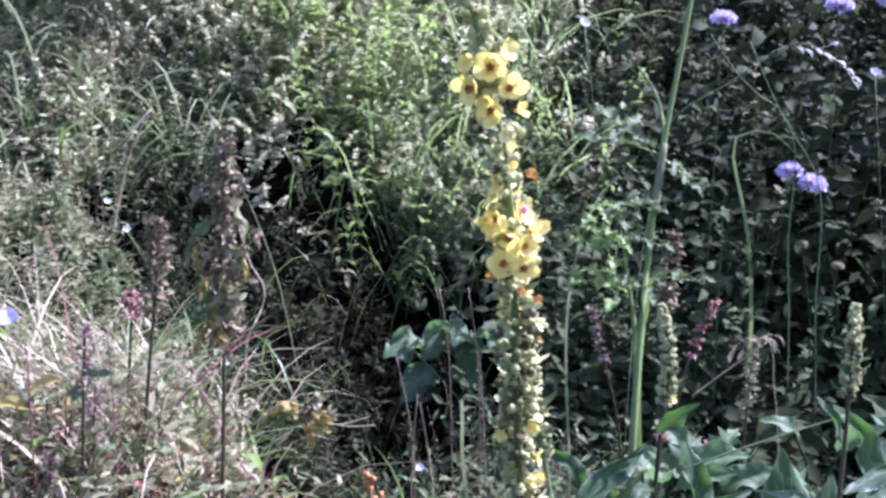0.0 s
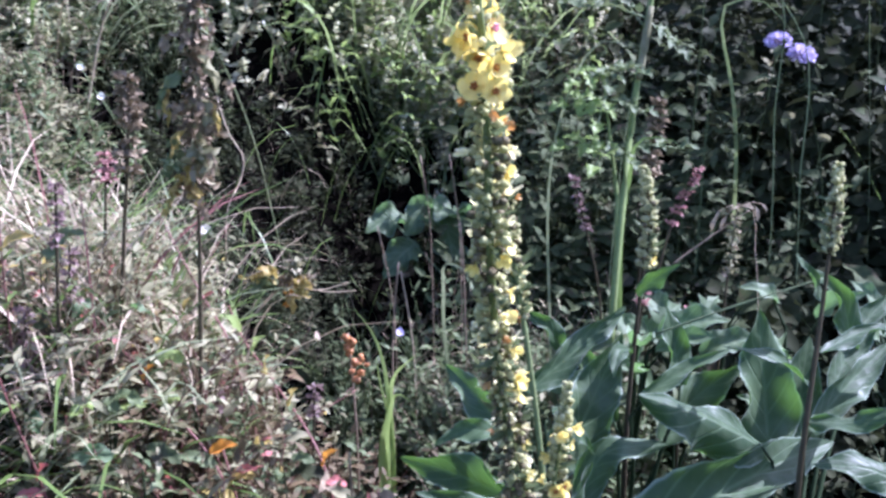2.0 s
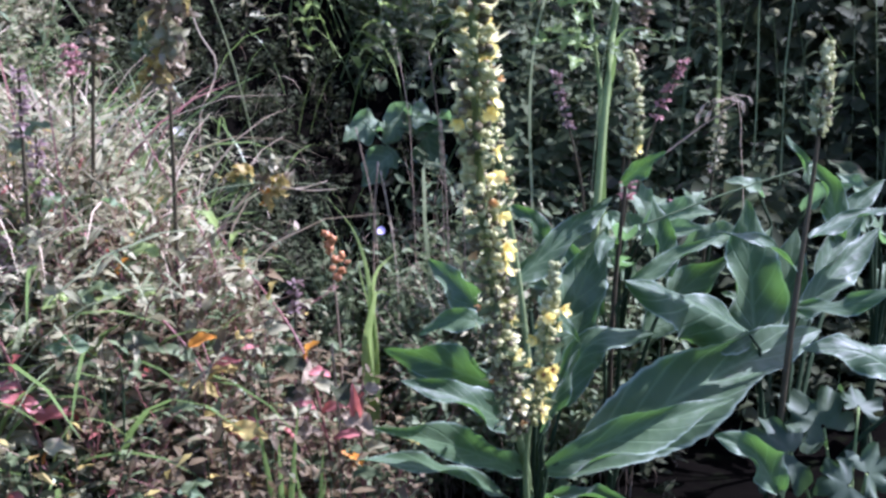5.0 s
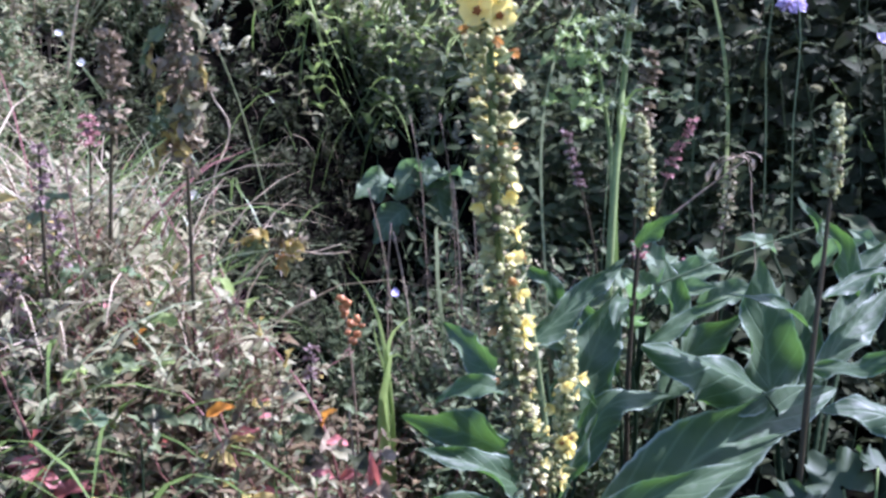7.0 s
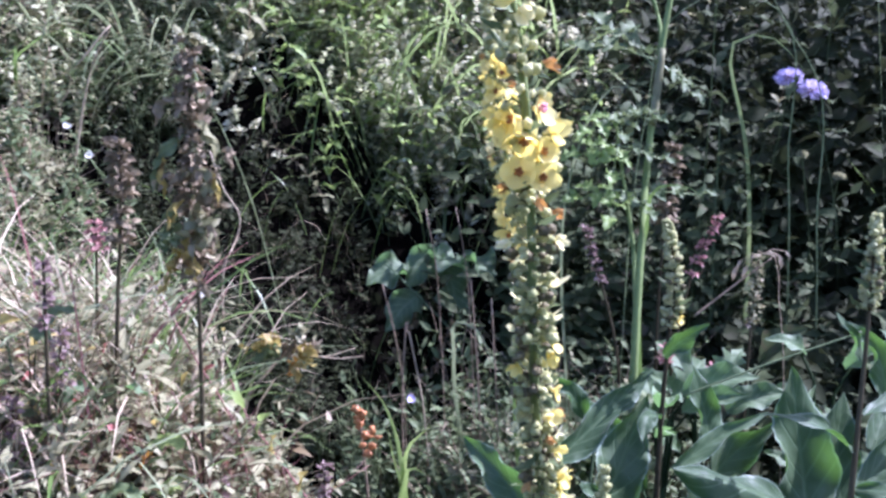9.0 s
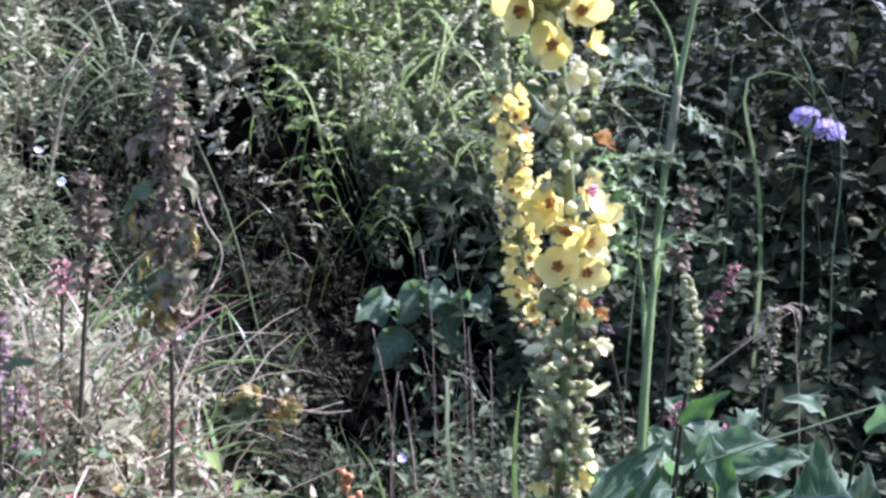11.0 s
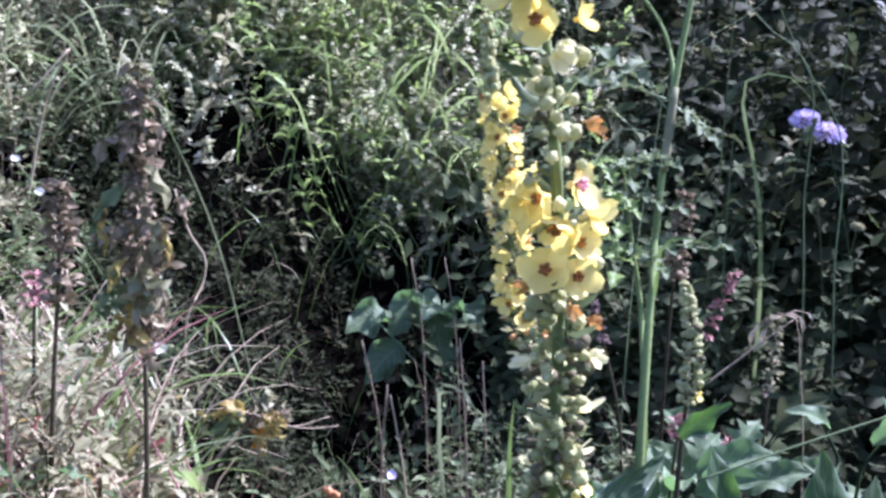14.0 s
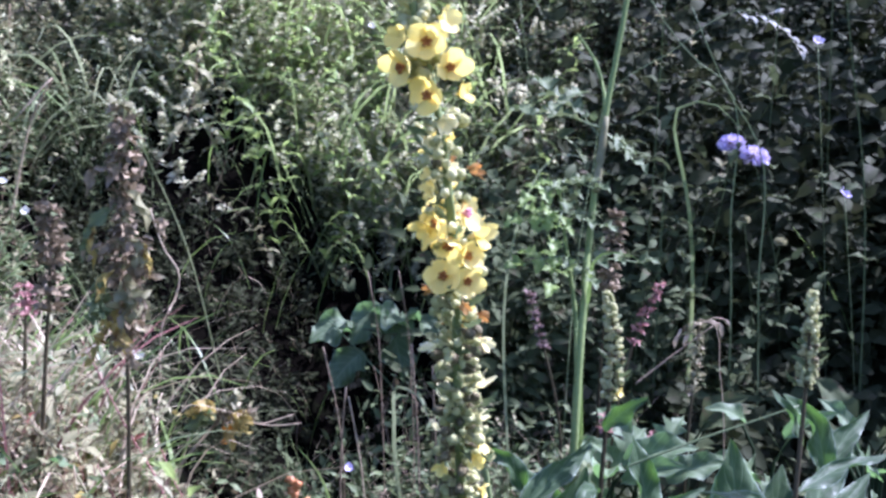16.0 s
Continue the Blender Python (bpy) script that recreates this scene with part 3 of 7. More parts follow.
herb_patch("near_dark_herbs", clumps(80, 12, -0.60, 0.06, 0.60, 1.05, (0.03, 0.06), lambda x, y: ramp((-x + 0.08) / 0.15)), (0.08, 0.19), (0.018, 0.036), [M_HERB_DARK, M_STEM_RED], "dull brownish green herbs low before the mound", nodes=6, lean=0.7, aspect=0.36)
herb_patch("reddened_herbs", spread(36, -0.50, 0.0, 0.68, 1.15, mound), (0.08, 0.20), (0.018, 0.034), [M_RED, M_STEM_RED], "reddened autumn leaves among the low herbs", nodes=5, lean=0.7, per_node=1)
herb_patch("yellowed_herbs", spread(120, -0.60, -0.03, 0.66, 1.25, lambda x, y: ramp((-x + 0.05) / 0.1)), (0.08, 0.20), (0.018, 0.034), [M_DEAD_YELLOW, M_STEM_TAN], "yellowed leaves among the low herbs", nodes=5, lean=0.7, per_node=1)

# hollow in the middle: thin herbs, fine grass; its shade partly in the leaf colour
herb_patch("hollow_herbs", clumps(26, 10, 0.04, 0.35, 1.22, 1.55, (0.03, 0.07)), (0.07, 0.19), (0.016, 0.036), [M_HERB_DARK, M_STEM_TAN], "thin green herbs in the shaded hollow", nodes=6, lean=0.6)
herb_patch("hollow_grey_herbs", clumps(20, 10, 0.0, 0.20, 1.24, 1.62, (0.03, 0.07)), (0.10, 0.24), (0.007, 0.017), [M_HERB, M_STEM_TAN], "fine grey herbs in the hollow", nodes=9, lean=0.7, per_node=4)
herb_patch("hollow_front_herbs", clumps(80, 9, 0.02, 0.28, 1.20, 1.62, (0.03, 0.06)), (0.20, 0.40), (0.016, 0.038), [M_HERB, M_STEM_TAN], "soft green herbs at the near edge of the hollow", nodes=7, lean=0.6, bare=0.3, aspect=0.38)
herb_patch("hollow_edge_herbs", clumps(20, 7, -0.14, 0.08, 1.32, 1.64, (0.03, 0.05)), (0.26, 0.46), (0.022, 0.046), [M_HERB_SHADE, M_STEM_GREEN], "slim green herbs standing in the hollow", nodes=7, lean=0.35, bare=0.3, aspect=0.30, rise=0.6)
herb_patch("stem_side_herbs", clumps(36, 7, 0.04, 0.34, 1.36, 1.72, (0.03, 0.06)), (0.34, 0.50), (0.022, 0.048), [M_HERB, M_STEM_TAN], "grey-green herbs standing round the thick stem", nodes=7, lean=0.45, bare=0.45, aspect=0.38)
herb_patch("stem_side_dry_herbs", clumps(16, 6, 0.04, 0.34, 1.36, 1.70, (0.03, 0.06)), (0.32, 0.50), (0.014, 0.030), [M_HERB_PINK, M_STEM_TAN], "dry pinkish herbs round the thick stem", nodes=7, lean=0.6, bare=0.5, aspect=0.4)
herb_patch("hollow_dark_herbs", clumps(46, 7, -0.60, 0.40, 1.40, 2.30, (0.04, 0.10)), (0.05, 0.14), (0.014, 0.032), [M_HERB_DARK, M_DEAD], "low herbs on the floor of the hollow, darkened for its shade", nodes=6, lean=0.9)
herb_patch("hollow_rim_herbs", clumps(64, 9, -0.62, -0.16, 1.42, 2.15, (0.04, 0.08)), (0.08, 0.18), (0.012, 0.030), [M_HERB_DARK, M_HERB_DARK], "fine herbs on the mound's far side above the hollow, darkened for its shade", nodes=7, per_node=2, lean=0.9)
blade_patch("hollow_grass", spread(46, -0.50, 0.12, 1.75, 2.3), (0.18, 0.38), (0.0014, 0.004), M_GRASS, "long green grass blade arching over the hollow", "plant", lean=(0.6, 1.5), curl=1.0, single="sedge")
blade_patch("hollow_straws", spread(14, -0.50, 0.16, 1.45, 2.1), (0.16, 0.34), (0.001, 0.002), M_STRAW, "thin pale straw bent over the hollow", lean=(0.8, 1.7), curl=1.0, single="straw")

# back bank: clumps that lean out over the hollow
def bank_edge(x, y):
    return (y > 2.22 + 0.18 * ramp((x + 0.48) / 0.16)) * (0.25 + 0.75 * ramp((0.30 - x) / 0.2))


herb_patch("bank_fluffy_herbs", clumps(36, 10, -0.85, 0.40, 2.32, 3.2, (0.05, 0.12), bank_edge), (0.16, 0.36), (0.016, 0.034), [M_HERB_GREY, M_STEM_GREEN], "dense grey-green flowering herbs on the bank", nodes=9, per_node=3, lean=0.8, aspect=0.5, tilt=(0, -0.25), bare=0.3, leaf_up=(0.5, 0.05, 0.85))
herb_patch("bank_litter", clumps(860, 7, -1.3, 0.50, 2.22, 3.3, (0.05, 0.12), bank_edge), (0.03, 0.09), (0.014, 0.034), [M_FLUFF, M_STRAW], "low pale herbs and dry leaves close on the bank", nodes=4, per_node=3, lean=1.0, aspect=0.45, tilt=(0, -0.2), bare=0.1, leaf_up=(0.5, 0.05, 0.85))
herb_patch("bank_cover_herbs", clumps(1120, 9, -1.3, 0.42, 2.22, 3.3, (0.05, 0.12), bank_edge), (0.07, 0.17), (0.012, 0.026), [M_HERB_MOSS, M_STEM_GREEN], "low yellowish green herbs covering the bank", nodes=6, per_node=3, lean=0.9, aspect=0.45, tilt=(0, -0.25), bare=0.2, leaf_up=(0.5, 0.05, 0.85))
herb_patch("bank_flower_fluff", clumps(560, 9, -0.95, 0.42, 2.30, 3.2, (0.05, 0.14), bank_edge), (0.12, 0.26), (0.006, 0.013), [M_FLUFF, M_STEM_GREEN], "beige fluffy flower heads of the bank herbs", nodes=8, per_node=6, lean=0.9, aspect=0.7, tilt=(0, -0.25), bare=0.60, leaf_up=(0.5, 0.05, 0.85), taper=0.1)
herb_patch("bank_pale_heads", clumps(270, 8, -0.75, 0.18, 2.37, 3.1, (0.05, 0.10)), (0.12, 0.26), (0.006, 0.012), [M_HERB_MOSS, M_STEM_GREEN], "pale grey-green flower heads at the front of the bank", nodes=6, per_node=5, lean=0.8, aspect=0.7, tilt=(0, -0.2), bare=0.66, leaf_up=(0.5, 0.05, 0.85), taper=0.1)
herb_patch("bank_fresh_herbs", clumps(110, 8, -0.75, 0.20, 2.38, 3.2, (0.04, 0.11)), (0.18, 0.42), (0.022, 0.048), [M_HERB_LIME, M_STEM_GREEN], "fresh green leafy herbs on the bank", nodes=7, lean=0.8, aspect=0.36, tilt=(0, -0.25), bare=0.35, leaf_up=(0.5, 0.05, 0.85))
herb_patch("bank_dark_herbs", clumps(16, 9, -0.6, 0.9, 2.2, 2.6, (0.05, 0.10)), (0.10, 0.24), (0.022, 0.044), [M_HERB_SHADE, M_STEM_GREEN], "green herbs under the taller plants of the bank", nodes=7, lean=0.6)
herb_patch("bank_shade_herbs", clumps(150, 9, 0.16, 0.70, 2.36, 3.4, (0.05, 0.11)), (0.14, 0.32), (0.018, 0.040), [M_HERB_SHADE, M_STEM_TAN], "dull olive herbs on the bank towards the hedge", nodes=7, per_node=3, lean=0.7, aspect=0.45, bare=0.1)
blade_patch("bank_grass", spread(950, -0.9, 0.3, 2.36, 3.1), (0.24, 0.52), (0.004, 0.010), M_GRASS_LIME, "green grass blades between the herbs of the bank", lean=(0.7, 1.6), curl=1.2)
blade_patch("bank_front_grass", spread(70, -0.50, 0.20, 2.22, 2.5), (0.22, 0.46), (0.003, 0.007), M_GRASS_LIME, "fresh grass arching from the bank over the hollow", lean=(0.7, 1.7), curl=1.2)
blade_patch("bank_straw", spread(620, -1.4, 0.3, 1.9, 3.2, lambda x, y: np.where(y > 2.38, 0.45, ramp((-x - 0.6) / 0.15))), (0.26, 0.6), (0.0016, 0.004), M_STRAW, "dry grey straws between the herbs of the bank", lean=(0.9, 1.7), curl=0.7)
blade_patch("tussock_grass", clumps(130, 12, -1.5, -0.5, 1.75, 3.1, (0.03, 0.10), lambda x, y: ramp((-x - 0.52) / 0.2)), (0.20, 0.42), (0.003, 0.007), M_GRASS_BLUE, "arching grey-green grass tussock on the slope", lean=(0.9, 1.9), curl=1.0, az=-0.3, spread_az=1.5)
blade_patch("tussock_green_grass", clumps(16, 10, -1.5, -0.62, 1.75, 3.1, (0.03, 0.10)), (0.20, 0.42), (0.004, 0.008), M_GRASS, "green blades in the grass tussock", lean=(0.8, 1.8), curl=1.0, az=-0.3, spread_az=1.5)
herb_patch("slope_fine_herbs", clumps(90, 10, -1.4, -0.6, 1.9, 3.0, (0.04, 0.10)), (0.14, 0.32), (0.008, 0.020), [M_HERB_GREY, M_STEM_TAN], "fine grey herbs tangled with the slope's grass", nodes=8, per_node=3, lean=1.0)
herb_patch("slope_foot_herbs", clumps(60, 10, -1.25, -0.60, 1.6, 2.25, (0.04, 0.09)), (0.10, 0.22), (0.014, 0.034), [M_HERB_GREY, M_STEM_TAN], "soft grey-green herbs at the foot of the slope", nodes=7, lean=0.8)
herb_patch("slope_pale_herbs", clumps(100, 10, -1.5, -0.62, 1.95, 2.9, (0.04, 0.09)), (0.10, 0.24), (0.016, 0.036), [M_HERB_MOSS, M_STEM_TAN], "pale grey-green herbs between the grass tussocks", nodes=7, lean=0.8, leaf_up=(0.5, 0.05, 0.85))
herb_patch("slope_join_herbs", clumps(52, 9, -0.95, -0.52, 2.02, 2.45, (0.04, 0.09)), (0.10, 0.24), (0.012, 0.028), [M_HERB_SHADE, M_STEM_GREEN], "low green herbs where the slope meets the bank", nodes=7, per_node=3, lean=0.9, tilt=(0, -0.2))
herb_patch("slope_herbs", clumps(100, 12, -1.4, -0.42, 1.45, 2.7, (0.04, 0.09), lambda x, y: ramp((-x - 0.28 - 0.35 * ramp((2.3 - y) / 0.3) * ramp((y - 1.4) / 0.2) * 0.5) / 0.12)), (0.10, 0.24), (0.016, 0.036), [M_HERB, M_STEM_TAN], "grey-green herbs on the left slope", nodes=8, lean=0.7)

# hedge on the right, its shade put into the dark leaf colour
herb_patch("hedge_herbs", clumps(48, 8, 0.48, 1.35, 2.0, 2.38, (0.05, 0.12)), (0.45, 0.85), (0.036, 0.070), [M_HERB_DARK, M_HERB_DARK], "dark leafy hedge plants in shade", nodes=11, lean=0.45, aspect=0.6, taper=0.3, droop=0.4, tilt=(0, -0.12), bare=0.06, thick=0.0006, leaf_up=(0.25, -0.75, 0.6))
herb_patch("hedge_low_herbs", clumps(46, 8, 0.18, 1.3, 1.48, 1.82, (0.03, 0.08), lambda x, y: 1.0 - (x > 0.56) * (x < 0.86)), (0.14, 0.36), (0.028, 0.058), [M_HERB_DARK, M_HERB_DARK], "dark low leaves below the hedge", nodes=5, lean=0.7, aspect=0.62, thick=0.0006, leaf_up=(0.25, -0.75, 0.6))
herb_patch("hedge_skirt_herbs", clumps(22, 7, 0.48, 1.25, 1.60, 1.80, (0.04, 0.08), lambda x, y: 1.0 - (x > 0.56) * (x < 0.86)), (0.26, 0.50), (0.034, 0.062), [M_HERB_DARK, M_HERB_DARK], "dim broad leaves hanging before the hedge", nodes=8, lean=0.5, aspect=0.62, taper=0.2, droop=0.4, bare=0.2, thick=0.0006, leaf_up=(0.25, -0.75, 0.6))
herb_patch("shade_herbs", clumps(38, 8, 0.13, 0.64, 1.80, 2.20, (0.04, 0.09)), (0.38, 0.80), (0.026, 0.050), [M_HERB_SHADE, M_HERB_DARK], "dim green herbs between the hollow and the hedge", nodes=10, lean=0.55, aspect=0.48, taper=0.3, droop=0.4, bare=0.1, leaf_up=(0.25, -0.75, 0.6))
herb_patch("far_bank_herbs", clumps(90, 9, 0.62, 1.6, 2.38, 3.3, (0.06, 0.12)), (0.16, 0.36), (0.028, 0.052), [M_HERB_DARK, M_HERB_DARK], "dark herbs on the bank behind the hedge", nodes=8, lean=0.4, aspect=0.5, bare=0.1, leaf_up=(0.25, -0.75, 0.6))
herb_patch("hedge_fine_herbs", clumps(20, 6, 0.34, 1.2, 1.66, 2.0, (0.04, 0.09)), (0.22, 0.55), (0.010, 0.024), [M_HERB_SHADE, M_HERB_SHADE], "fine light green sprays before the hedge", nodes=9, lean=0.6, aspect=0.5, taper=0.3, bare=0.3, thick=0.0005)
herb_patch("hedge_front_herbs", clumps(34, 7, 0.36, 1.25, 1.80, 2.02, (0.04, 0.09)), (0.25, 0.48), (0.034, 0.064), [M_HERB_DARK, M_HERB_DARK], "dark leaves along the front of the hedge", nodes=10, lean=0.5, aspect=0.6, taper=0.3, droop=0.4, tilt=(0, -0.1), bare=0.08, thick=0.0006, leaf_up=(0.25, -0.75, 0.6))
# Tall plants added outside the view to cast shade on the hedge.
herb_patch("hedge_tall_herbs", clumps(44, 8, 1.12, 1.75, 1.78, 2.5, (0.06, 0.12)), (0.70, 1.05), (0.05, 0.085), [M_HERB_DARK, M_HERB_DARK], "unseen tall leafy plants added to shade the hedge", nodes=11, lean=0.4, aspect=0.6, taper=0.3, droop=0.4, bare=0.1, leaf_up=(0.25, -0.5, 0.8))
blade_patch("hedge_grass", spread(13, 0.30, 1.3, 1.7, 2.3), (0.4, 0.8), (0.002, 0.005), M_GRASS, "thin green grass blade in front of the hedge", "plant", lean=(0.3, 1.1), curl=0.9, single="sedge")
# Undergrowth in the dark leaf tone, which paints the shade below the rosettes.
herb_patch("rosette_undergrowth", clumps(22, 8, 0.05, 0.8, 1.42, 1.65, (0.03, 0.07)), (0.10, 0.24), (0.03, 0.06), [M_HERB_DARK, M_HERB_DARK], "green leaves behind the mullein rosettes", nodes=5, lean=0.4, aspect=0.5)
herb_patch("rosette_floor_herbs", clumps(24, 6, 0.08, 0.75, 0.72, 1.12, (0.03, 0.07)), (0.03, 0.09), (0.016, 0.038), [M_HERB_DARK, M_HERB_DARK], "low leaves under the mullein rosettes, darkened for the shade there", nodes=4, lean=0.8, aspect=0.5)


# meadow round about, past the view
blade_patch("meadow_grass", spread(12000, -3.4, 3.4, -2.4, 4.8, lambda x, y: 1.0 - ramp((y - 0.35) / 0.2) * ramp((3.1 - y) / 0.2) * ramp((1.5 - np.abs(x)) / 0.2)), (0.12, 0.30), (0.004, 0.010), M_GRASS, "meadow grass round about", lean=(0.3, 1.2), curl=0.8)


# ---- mulleins ----
def petal_flower(r, cup, seed, lobes=5):
    """Five rounded petals that spread from a short tube, facing +z."""
    rng = np.random.default_rng(seed)
    pieces = []
    for k in range(lobes):
        a0 = 2 * math.pi * k / lobes + rng.uniform(-0.1, 0.1)
        rr = r * rng.uniform(0.8, 1.2)
        tw = rng.uniform(-0.5, 0.5)
        cup_k = cup * rng.uniform(0.5, 1.5)
        V, F = [], []
        for i, s in enumerate((0.08, 0.35, 0.62, 0.85, 1.0)):
            w = rr * 0.52 * (0.3, 0.75, 1.0, 0.82, 0.38)[i]
            for j, u in enumerate((-1, -0.5, 0, 0.5, 1)):
                rad = rr * (s - 0.05 * u * u * (i > 2))
                z = cup_k * rr * s**1.6 + 0.10 * rr * u * u * s + tw * w * u * 0.5
                x, y = rad, w * u
                V.append([x * math.cos(a0) - y * math.sin(a0), x * math.sin(a0) + y * math.cos(a0), z])
        for i in range(4):
            for j in range(4):
                F.append([i * 5 + j, i * 5 + j + 1, (i + 1) * 5 + j + 1, (i + 1) * 5 + j])
        pieces.append((np.array(V), F))
    tv, tf = tube([[0, 0, -0.35 * r], [0, 0, -0.1 * r], [0, 0, 0.03 * r]], [r * 0.16, r * 0.18, r * 0.24], 7)
    pieces.append((tv, tf))
    V, F, _ = join(*pieces)
    return V, F


def stamens(r):
    pieces = []
    for k in range(5):
        a = 2 * math.pi * k / 5 + 0.5
        top = np.array([math.cos(a) * 0.20 * r, math.sin(a) * 0.20 * r, 0.36 * r])
        pieces.append(tube([[0, 0, 0], top * [0.5, 0.5, 0.6], top], [0.10 * r, 0.13 * r, 0.07 * r], 5))
        pieces.append(blob(top, 0.13 * r, rings=3, sides=5, rough=0.3))
    return join(*pieces)[:2]


def bud_mesh(r, points=5):
    """A round woolly bud in its toothed cup, on a short stalk along +z."""
    pieces = [blob((0, 0, r * 1.15), r, (1, 1, 1.1), 5, 8, 0.06), tube([[0, 0, -r * 1.5], [0, 0, 0], [0, 0, r * 0.7]], [r * 0.28, r * 0.4, r * 0.95], 6)]
    for k in range(points):
        a = 2 * math.pi * k / points
        c, s = math.cos(a), math.sin(a)
        pieces.append((np.array([[c * r - s * r * 0.4, s * r + c * r * 0.4, r * 0.5], [c * r + s * r * 0.4, s * r - c * r * 0.4, r * 0.5], [c * r * 1.25, s * r * 1.25, r * 1.6], [c * r * 0.85, s * r * 0.85, r * 1.1]]), [[0, 1, 3], [1, 2, 3], [0, 3, 2]]))
    return join(*pieces)[:2]


FLOWERS = [mesh_of("flower", *petal_flower(0.0088, c, i), M_PETAL) for i, c in enumerate((0.40, 0.55, 0.70, 0.90))]
FLOWER_SMALL = [mesh_of("flower", *petal_flower(0.0062, c, 10 + i), M_PETAL) for i, c in enumerate((0.5, 0.9, 1.3))]
FLOWER_OLD = [mesh_of("flower", *petal_flower(0.0042, c, 20 + i), M_PETAL_OLD) for i, c in enumerate((1.4, 2.0))]
STAMENS = [mesh_of("flower_centre", *stamens(0.0085), M_STAMEN), mesh_of("flower_centre", *stamens(0.0085), M_STAMEN_PINK)]
BUDS = [mesh_of("bud", *bud_mesh(r), M_BUD) for r in (0.0023, 0.0028, 0.0033)]
FLOWER_BUDS = [mesh_of("opening_bud", *petal_flower(0.0038, c, 30 + i), M_PETAL_PALE) for i, c in enumerate((1.3, 2.0))]
BUDS_GREY = [mesh_of("bud", *bud_mesh(r), M_BUD_GREY) for r in (0.0021, 0.0026, 0.0031)]
CAPSULES = [mesh_of("seed_capsule", *bud_mesh(r), M_CAPSULE) for r in (0.0025, 0.0031)]
BUDS_TINY = [mesh_of("bud", *bud_mesh(r), M_BUD) for r in (0.0020, 0.0026)]


BV, BF, _ = big_leaf((0, 0, 0), (0, 0, 0.020), 0.006, up=(0, 1, 0.01), arch=0.15, nl=6, nw=2)
BRACT = mesh_of("bract", BV, BF, M_HERB)


def aim(place, way, spin=0.0, size=1.0):
    q = Vector(way).to_track_quat("Z", "Y")
    return Matrix.Translation(place) @ q.to_matrix().to_4x4() @ pose(0, 0, 0, 0, 0, math.degrees(spin)) @ Matrix.Scale(size, 4)


